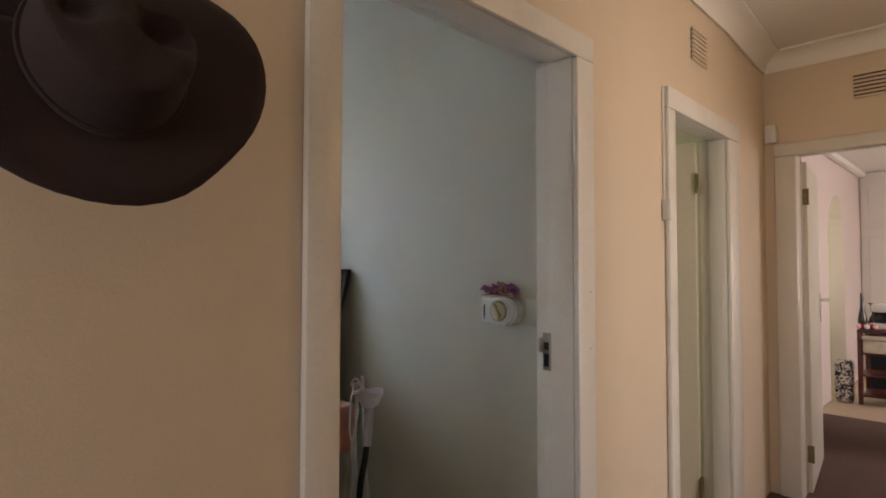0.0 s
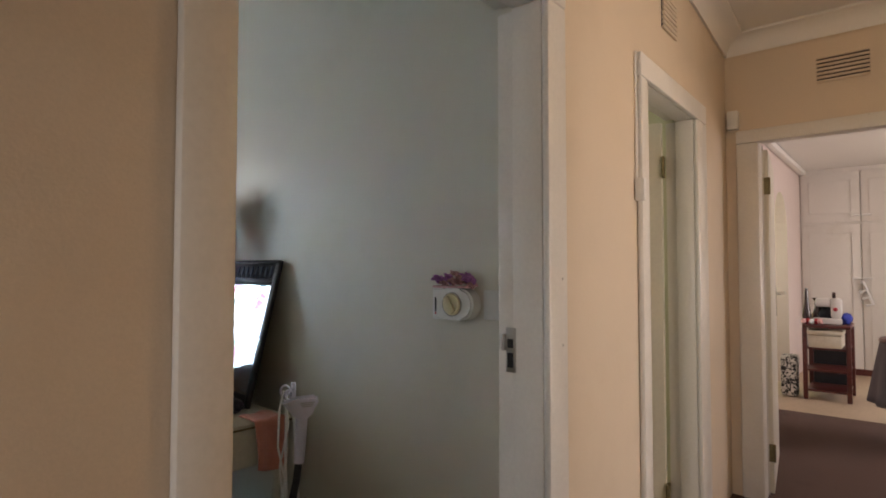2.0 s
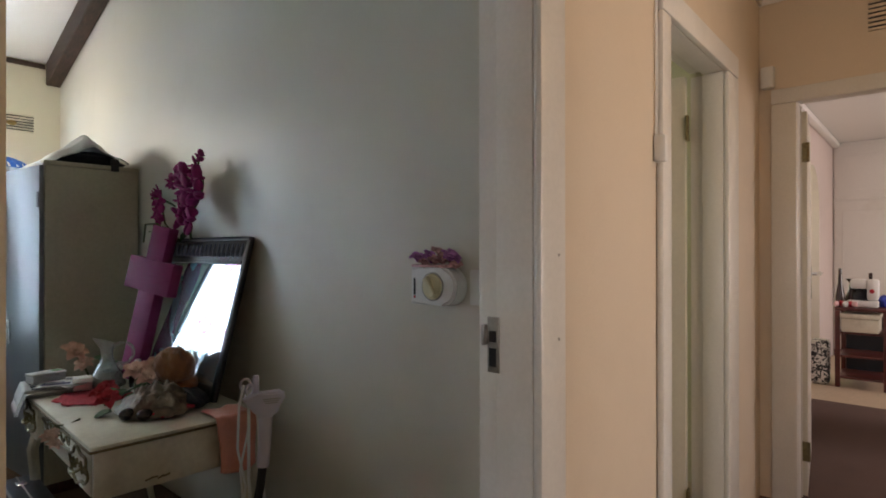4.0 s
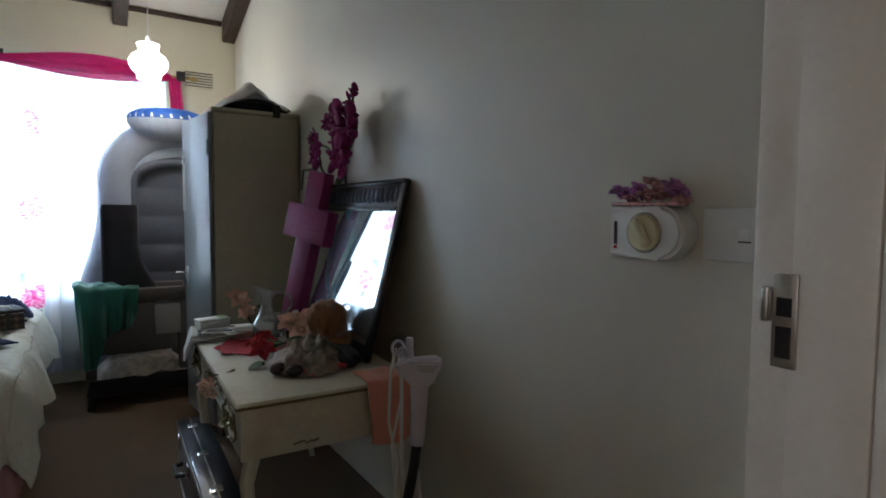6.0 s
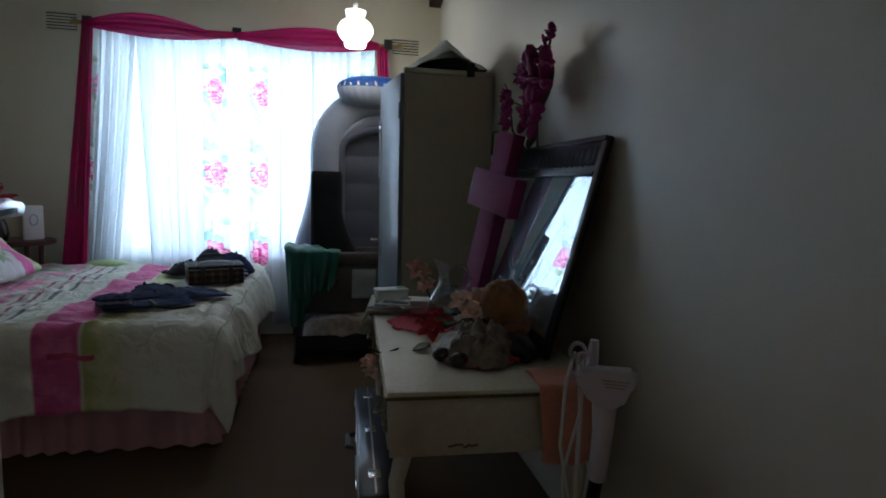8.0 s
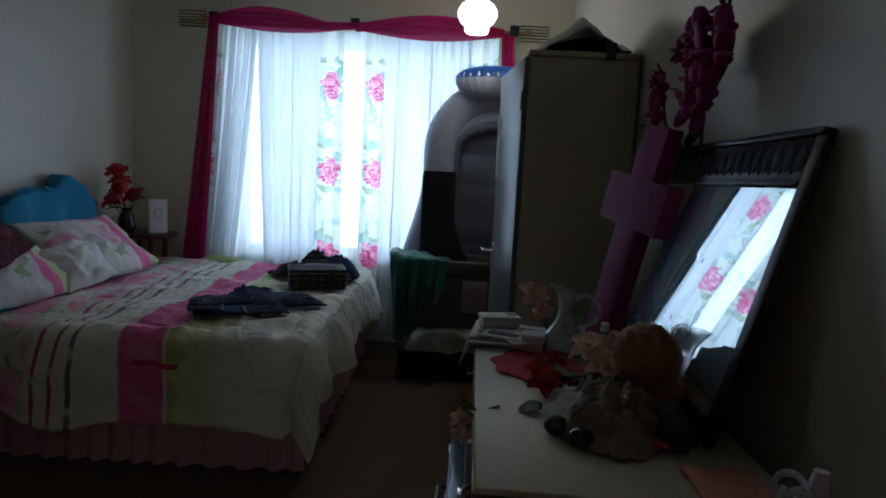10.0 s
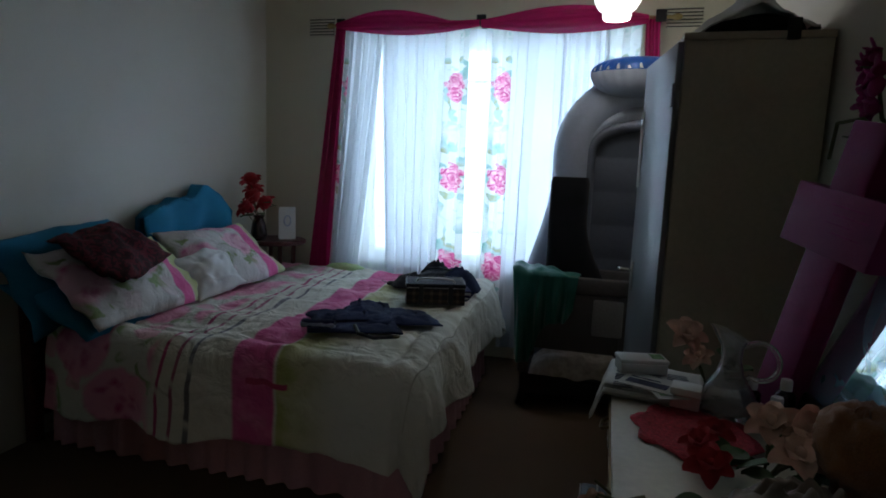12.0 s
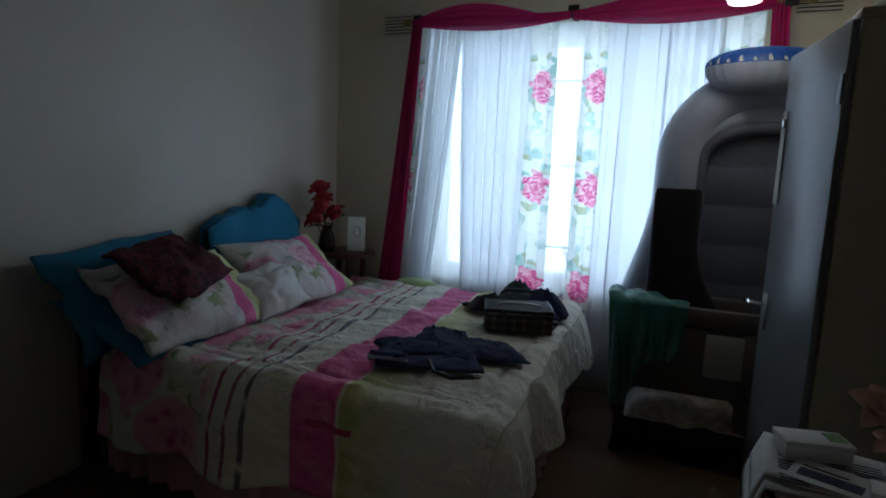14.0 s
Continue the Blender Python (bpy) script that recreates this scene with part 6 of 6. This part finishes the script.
bmesh.ops.bevel(bm, geom=[e for e in bm.edges if all(v.co.x < RW - 0.05 for v in e.verts)], offset=0.008, segments=3, affect="EDGES")
body = part("housing", bm, M_WHITE, tm)
bm = bmesh.new()
lathe(bm, [(0.039, 0.0), (0.039, 0.004), (0.035, 0.008)], seg=32)
bmesh.ops.transform(bm, matrix=Matrix.Translation((RW - 0.0545, 2.255, 1.177)) @ pose(0, 0, 0, 0, -90, 0), verts=bm.verts)
dial = part("dial", bm, M_DIAL, tm, "cream rotary dial")
bm = boxes((-0.016, 0.0, -0.031, 0.031, -0.010, 0.010), bev=0.004)
bmesh.ops.transform(bm, matrix=Matrix.Translation((RW - 0.062, 2.255, 1.177)) @ pose(0, 0, 0, 58, 0, 0), verts=bm.verts)
part("knob", bm, M_DIAL, dial)
bm = bmesh.new()
tube(bm, [(RW - 0.0565, 2.255 + 0.041 * math.cos(a), 1.177 + 0.041 * math.sin(a)) for a in np.linspace(0, math.tau, 33)[:-1]], 0.0022, 6, True)
part("dial_rim", bm, M_STEEL, dial)
part("label_bar", boxes((RW - 0.0567, RW - 0.0552, 2.326, 2.333, 1.15, 1.20)), M_BLACK, tm)
part("red_mark", boxes((RW - 0.0567, RW - 0.0552, 2.326, 2.333, 1.140, 1.147)), M_LACE, tm)

sw = thing("light_switch", "white square plate with a small rocker switch", "light switch")
part("plate", boxes((RW - 0.012, RW - 0.0005, 1.995, 2.15, 1.126, 1.228), bev=0.004), M_WHITE, sw)
part("rocker", boxes((RW - 0.016, RW - 0.011, 2.055, 2.075, 1.167, 1.188), bev=0.002), M_CARD, sw)
part("rocker_gap", boxes((RW - 0.0128, RW - 0.0115, 2.053, 2.077, 1.163, 1.166)), M_BLACK, sw)

gar = thing("flower_garland", "purple and amber plastic flowers along the timer top", "ornament")
for k, (y, z, r, mt) in enumerate(((2.34, 1.265, 0.020, M_GARLAND), (2.315, 1.25, 0.016, M_GARLAND2), (2.295, 1.268, 0.02, M_GARLAND), (2.27, 1.258, 0.018, M_GARLAND2), (2.258, 1.285, 0.013, M_GARLAND2), (2.24, 1.262, 0.018, M_GARLAND2), (2.21, 1.27, 0.025, M_GARLAND), (2.19, 1.248, 0.016, M_GARLAND2), (2.275, 1.29, 0.010, M_GARLAND2))):
    bm = bmesh.new()
    petals(bm, (RW - 0.035, y - 0.008, z - 0.004), r * 1.5, 8, 40 + k)
    ball(bm, (RW - 0.035, y - 0.008, z - 0.004), r * 0.6, 0.4, 10)
    part("flower", bm, mt, gar, angle=180)
part("rail", boxes((RW - 0.05, RW - 0.012, 2.18, 2.35, 1.2335, 1.242), bev=0.003), M_GARLAND2, gar)

# ---- armchair with teal cloth ----
ch = thing("armchair", "dark upholstered armchair with a tall narrow back", "armchair")
part("seat_base", boxes((1.70, 2.27, 5.43, 5.79, 0.07, 0.185), bev=0.015), M_BLACKCLOTH, ch)
bm = bmesh.new()
sheet(bm, 30, 20, lambda u, v: Vector((1.745 + 0.505 * u, 5.425 + 0.345 * v, 0.188 + 0.10 * (1 - abs(2 * u - 1) ** 5) * (1 - abs(2 * v - 1) ** 5) + 0.030 * noise.noise(Vector((u * 5, v * 4, 2))) * math.sin(math.pi * u))))
part("seat_cushion", bm, M_SEAT, ch, "pale patterned seat cushion", angle=180)
for y0, y1 in ((5.425, 5.475), (5.74, 5.79)):
    part("armrest", boxes((1.67, 2.28, y0, y1, 0.645, 0.735), bev=0.02), M_CHAIR, ch)
    part("arm_post", boxes((1.685, 1.745, y0 + 0.005, y1 - 0.005, 0.186, 0.644), bev=0.012), M_CHAIR, ch)
    part("arm_post", boxes((2.20, 2.26, y0 + 0.005, y1 - 0.005, 0.186, 0.644), bev=0.012), M_CHAIR, ch)
bm = bmesh.new()


def back(u, v):
    a = u * math.tau
    z = 0.33 + 0.925 * v
    flare = 0.055 * max(0.0, min(1.0, (1.0 - z) / 0.30)) ** 1.6
    rx, ry = 0.105 + flare, 0.055 + 0.03 * (1 - v)
    e = 0.55
    c, s = math.cos(a), math.sin(a)
    k = 1 if v < 0.97 else 0.92
    return Vector((1.895 + flare + k * rx * math.copysign(abs(c) ** e, c), 5.66 + k * ry * math.copysign(abs(s) ** e, s), z))


sheet(bm, 32, 30, back)
bmesh.ops.remove_doubles(bm, verts=bm.verts, dist=1e-4)
bmesh.ops.holes_fill(bm, edges=bm.edges)
part("backrest", bm, M_BLACKCLOTH, ch, "tall black cloth-covered backrest", angle=60)
for x, y in ((1.72, 5.45), (2.25, 5.45), (1.72, 5.77), (2.25, 5.77)):
    bm = bmesh.new()
    tube(bm, [(x, y, 0.08), (x - 0.015 * (1 if x < 2 else -1), y - 0.01, 0.0)], 0.022, 8)
    part("leg", bm, M_BLACK, ch)
part("side_panel", boxes((1.75, 2.19, 5.445, 5.46, 0.33, 0.64), bev=0.004), M_CHAIR, ch)
bm = boxes((2.06, 2.215, 5.425, 5.444, 0.43, 0.625), bev=0.009)
part("folded_cover", bm, M_COVER, ch, "pale folded cloth hung inside the arm", angle=180)
bm = bmesh.new()


def teal(u, v):
    fold = 0.020 * math.sin(u * 23 + 3 * v) + 0.014 * math.sin(u * 41 + 1) + 0.02 * noise.noise(Vector((u * 4, v * 3, 3)))
    x = 1.640 + (0.36 - 0.05 * v) * u
    run = 0.13 + 0.45 - 0.36 * max(0.0, u - 0.25) ** 0.8 + 0.04 * math.sin(9 * u)
    s = v * run
    if s < 0.13:
        k = s / 0.13
        return Vector((x - 0.01, 5.54 - s * 0.95, 0.75 + 0.030 * math.sin(3 * u + 1) * (1 - 0.5 * k) + 0.02 * noise.noise(Vector((u * 6, v * 6, 0)))))
    d = s - 0.13
    return Vector((x + 0.05 * d + 0.4 * fold * d, 5.395 + fold * min(1, d * 5) - 0.012, 0.748 - d))


sheet(bm, 60, 44, teal)
single("teal_cloth", bm, M_TEAL, "teal satin garment draped over the chair arm", "garment", angle=180, thick=0.004)

# ---- inflatable pool boat standing behind the chair ----
bo = thing("inflatable_boat", "grey inflatable boat standing on end behind the chair", "inflatable boat")
bm = bmesh.new()
CX, CY, RX = 2.27, 5.905, 0.375
path = [(CX - RX - 0.12 * max(0.0, min(1.0, (1.20 - z) / 0.5)) ** 1.4, CY, z) for z in np.linspace(0.125, 1.40, 17)] + [(CX + RX * math.cos(a), CY, 1.40 + RX * 0.95 * math.sin(a)) for a in np.linspace(math.pi, 0, 20)[1:-1]] + [(CX + RX, CY, 1.40 - 1.275 * k / 16) for k in range(17)] + [(CX + RX * (1 - 2 * k / 8), CY, 0.125) for k in range(1, 8)]
tube(bm, path, 0.118, 20, True)
part("outer_tube", bm, M_VINYL, bo, angle=180)
bm = bmesh.new()


def floorp(u, v):
    z = 0.2 + 1.47 * v
    half = 0.31 if z < 1.40 else 0.31 * math.sqrt(max(0.02, 1 - ((z - 1.40) / 0.28) ** 2))
    return Vector((CX + half * (2 * u - 1), CY - 0.012 * abs(math.sin(z * 16)), z))


sheet(bm, 12, 120, floorp)
part("floor", bm, M_VINYLD, bo, "ribbed dark grey inflatable floor", angle=180, thick=0.02)
bm = bmesh.new()
tube(bm, [(CX - 0.285, CY - 0.05, 0.2 + 1.2 * k / 12) for k in range(13)] + [(CX + 0.285 * math.cos(a), CY - 0.05, 1.40 + 0.16 * math.sin(a)) for a in np.linspace(math.pi, 0, 16)[1:]], 0.035, 10)
part("inner_tube", bm, M_VINYLD, bo, angle=180)

bm = bmesh.new()
sheet(bm, 40, 6, lambda u, v: Vector((CX + (0.285 + 0.04 * v) * math.cos(math.pi * (1 - u)), CY - 0.045 - 0.03 * math.sin(math.pi * v), 1.40 + (0.17 + 0.11 * v) * math.sin(math.pi * u))))
part("bow_deck", bm, M_VINYL, bo, angle=180, thick=0.006)

ring = thing("inflatable_cushion", "blue and white ribbed inflatable cushion atop the boat", "inflatable cushion", at=(2.215, 5.80, 1.835))
for n, mt, v0, v1 in (("upper_half", M_VBLUE, 0.0, 1.0), ("lower_half", M_VINYL, -1.0, 0.0)):
    bm = bmesh.new()

    def f(u, v, v0=v0, v1=v1):
        a, p = u * math.tau, (v0 + (v1 - v0) * v) * math.pi / 2
        rib = 1 + 0.03 * math.sin(a * 26) * math.cos(p) ** 2
        e = 0.75
        return Vector((0.25 * math.cos(a) * math.cos(p) ** e * rib, 0.13 * math.sin(a) * math.cos(p) ** e * rib, (0.085 if v0 >= 0 else 0.135) * math.sin(p)))
    sheet(bm, 130, 14, f)
    part(n, bm, mt, ring, angle=180)

for k in range(26):
    bm = bmesh.new()

    def f(u, v, k=k):
        p, w = 0.03 + (0.20 + 0.14 * (k % 2)) * v, 1.012
        a = (k + 0.5 + (u - 0.5) * 0.45 * (1 - 0.75 * v)) * math.tau / 26
        return Vector((0.25 * math.cos(a) * math.cos(p) ** 0.75 * w, 0.13 * math.sin(a) * math.cos(p) ** 0.75 * w, 0.085 * math.sin(p) * w + 0.002))
    sheet(bm, 3, 5, f)
    part("white_rib", bm, M_CARD, ring, angle=180)

# ---- far room ----
cup = thing("built_in_cupboard", "white painted built-in cupboards with panelled doors", "cupboard", kind="structure")
part("carcass", boxes((FX, FX + 0.58, -1.6, FY - 0.002, 0.0, 2.58)), M_GLOSS, cup)
for k in range(5):
    y1 = FY - 0.02 - k * 0.625
    for z0, z1 in ((0.08, 1.86), (1.90, 2.52)):
        d = part("door", boxes((FX - 0.02, FX - 0.002, y1 - 0.61, y1, z0, z1), bev=0.003), M_GLOSS, cup)
        part("moulding", boxes((FX - 0.028, FX - 0.0205, y1 - 0.52, y1 - 0.09, z0 + 0.10, z0 + 0.112), (FX - 0.028, FX - 0.0205, y1 - 0.52, y1 - 0.09, z1 - 0.112, z1 - 0.10), (FX - 0.028, FX - 0.0205, y1 - 0.532, y1 - 0.52, z0 + 0.10, z1 - 0.10), (FX - 0.028, FX - 0.0205, y1 - 0.09, y1 - 0.078, z0 + 0.10, z1 - 0.10)), M_GLOSS, d)
        hy = y1 - 0.57 if k % 2 == 0 else y1 - 0.05
        hz = 1.18 if z0 < 1 else 1.96
        part("handle", boxes((FX - 0.06, FX - 0.021, hy - 0.05, hy + 0.05, hz, hz + 0.025), bev=0.004), M_WHITE, d)
part("plinth", boxes((FX - 0.01, FX - 0.001, -1.6, FY - 0.01, 0.0, 0.075)), M_RED_WOOD, cup)
for k in range(3):
    bm = bmesh.new()
    tube(bm, [(FX - 0.05, 1.44 - 0.03 * k, 1.15 - 0.09 * k), (FX - 0.06, 1.40 - 0.03 * k, 1.06 - 0.09 * k), (FX - 0.05, 1.47 - 0.03 * k, 1.02 - 0.08 * k)], 0.018, 8)
    part("hanging_lace", bm, M_CARD, cup)

tr = thing("serving_trolley", "dark red wooden trolley table with lower shelves", "trolley", at=(7.85, 1.45, 0))
part("tabletop", boxes((0, 0.50, 0.0, 0.40, 0.715, 0.745), bev=0.004), M_RED_WOOD, tr)
for z in (0.08, 0.28, 0.498):
    part("shelf", boxes((0.02, 0.48, 0.02, 0.38, z, z + 0.02), bev=0.003), M_RED_WOOD, tr)
for x, y in ((0.0, 0.0), (0.46, 0.0), (0.0, 0.36), (0.46, 0.36)):
    part("leg", boxes((x, x + 0.04, y, y + 0.04, 0.0, 0.714), bev=0.004), M_RED_WOOD, tr)
part("back_panel", boxes((0.47, 0.485, 0.042, 0.358, 0.10, 0.70)), M_BLACK, tr)
tin = thing("bread_tin", "cream enamel box with handles under the tabletop", "box", at=(7.84, 1.50, 0.52))
part("body", boxes((0.0, 0.36, 0.02, 0.30, 0.0, 0.125), bev=0.015), M_CREAM, tin)
part("lid", boxes((-0.01, 0.37, 0.01, 0.31, 0.127, 0.17), bev=0.012), M_CREAM, tin)
sm = thing("sewing_machine", "white sewing machine on the trolley", "sewing machine", at=(7.98, 1.53, 0.747))
part("bed", boxes((0, 0.18, 0, 0.24, 0, 0.06), bev=0.01), M_WHITE, sm)
part("column", boxes((0.02, 0.16, 0.0, 0.09, 0.06, 0.26), bev=0.025), M_WHITE, sm)
part("arm", boxes((0.03, 0.15, 0.09, 0.22, 0.17, 0.26), bev=0.02), M_WHITE, sm)
part("spool", boxes((0.07, 0.10, 0.05, 0.08, 0.26, 0.32), bev=0.008), M_BOTTLE, sm)
bm = bmesh.new()
ball(bm, (0.018, 0.05, 0.15), (0.006, 0.02, 0.02))
part("dial", bm, M_LACE, sm)
for k, (x, y, h, r) in enumerate(((7.98, 1.82, 0.36, 0.035), (8.10, 1.74, 0.26, 0.05))):
    v = thing("floor_vase", "tall dark wooden vase on the trolley", "vase", at=(x, y, 0.747), group="dark vases")
    bm = bmesh.new()
    lathe(bm, [(r, 0), (r * 1.15, h * 0.25), (r * 0.55, h * 0.6), (r * 0.45, h * 0.85), (r * 0.7 * (1.5 if k else 0.6), h)], seg=18)
    part("body", bm, M_BOTTLE, v)
bm = bmesh.new()
ball(bm, (8.12, 1.66, 0.83), (0.10, 0.09, 0.085), 0.4, 18)
single("black_bag", bm, M_BLACKCLOTH, "soft black bag on the trolley", "bag", angle=180)
bm = bmesh.new()
ball(bm, (8.14, 1.50, 0.80), (0.10, 0.05, 0.06), 0.4, 16)
single("blue_fabric", bm, M_BLUECLOTH, "bundle of bright blue fabric behind the machine", "fabric", angle=180)
for k in range(5):
    bm = bmesh.new()
    ball(bm, (7.90 + 0.03 * (k % 2), 1.70 + 0.035 * k, 0.775), (0.03, 0.025, 0.028), 0.2, 10)
    single("toiletry", bm, (M_PINKBOX, M_LACE, M_CARD, M_REDPETAL, M_PINKBOX)[k], "small pink and white toiletry on the trolley", "toiletry", group="toiletries")
bm = boxes((7.86, 8.02, 1.90, 2.05, 0.0, 0.42), bev=0.03)
single("damask_bag", bm, M_BWDAMASK, "black and white damask bag on the floor", "bag")
dt2 = thing("covered_table", "small table under a brown cloth with dark top", "table", at=(6.55, 0.93, 0))
bm = bmesh.new()


def cloth2(u, v):
    a = u * math.tau
    r = 0.26 + 0.07 * v + 0.02 * v * math.sin(9 * a)
    return Vector((r * math.cos(a), r * math.sin(a), 0.76 - 0.46 * v))


sheet(bm, 60, 10, cloth2)
part("tablecloth", bm, M_CHAIR, dt2, "hanging brown cloth", angle=180, thick=0.004)
bm = bmesh.new()
lathe(bm, [(0.26, 0.755), (0.27, 0.765), (0.26, 0.785)], seg=30)
lathe(bm, [(0.05, 0.0), (0.18, 0.02), (0.04, 0.06), (0.04, 0.75)], seg=16)
part("table", bm, M_RED_WOOD, dt2)
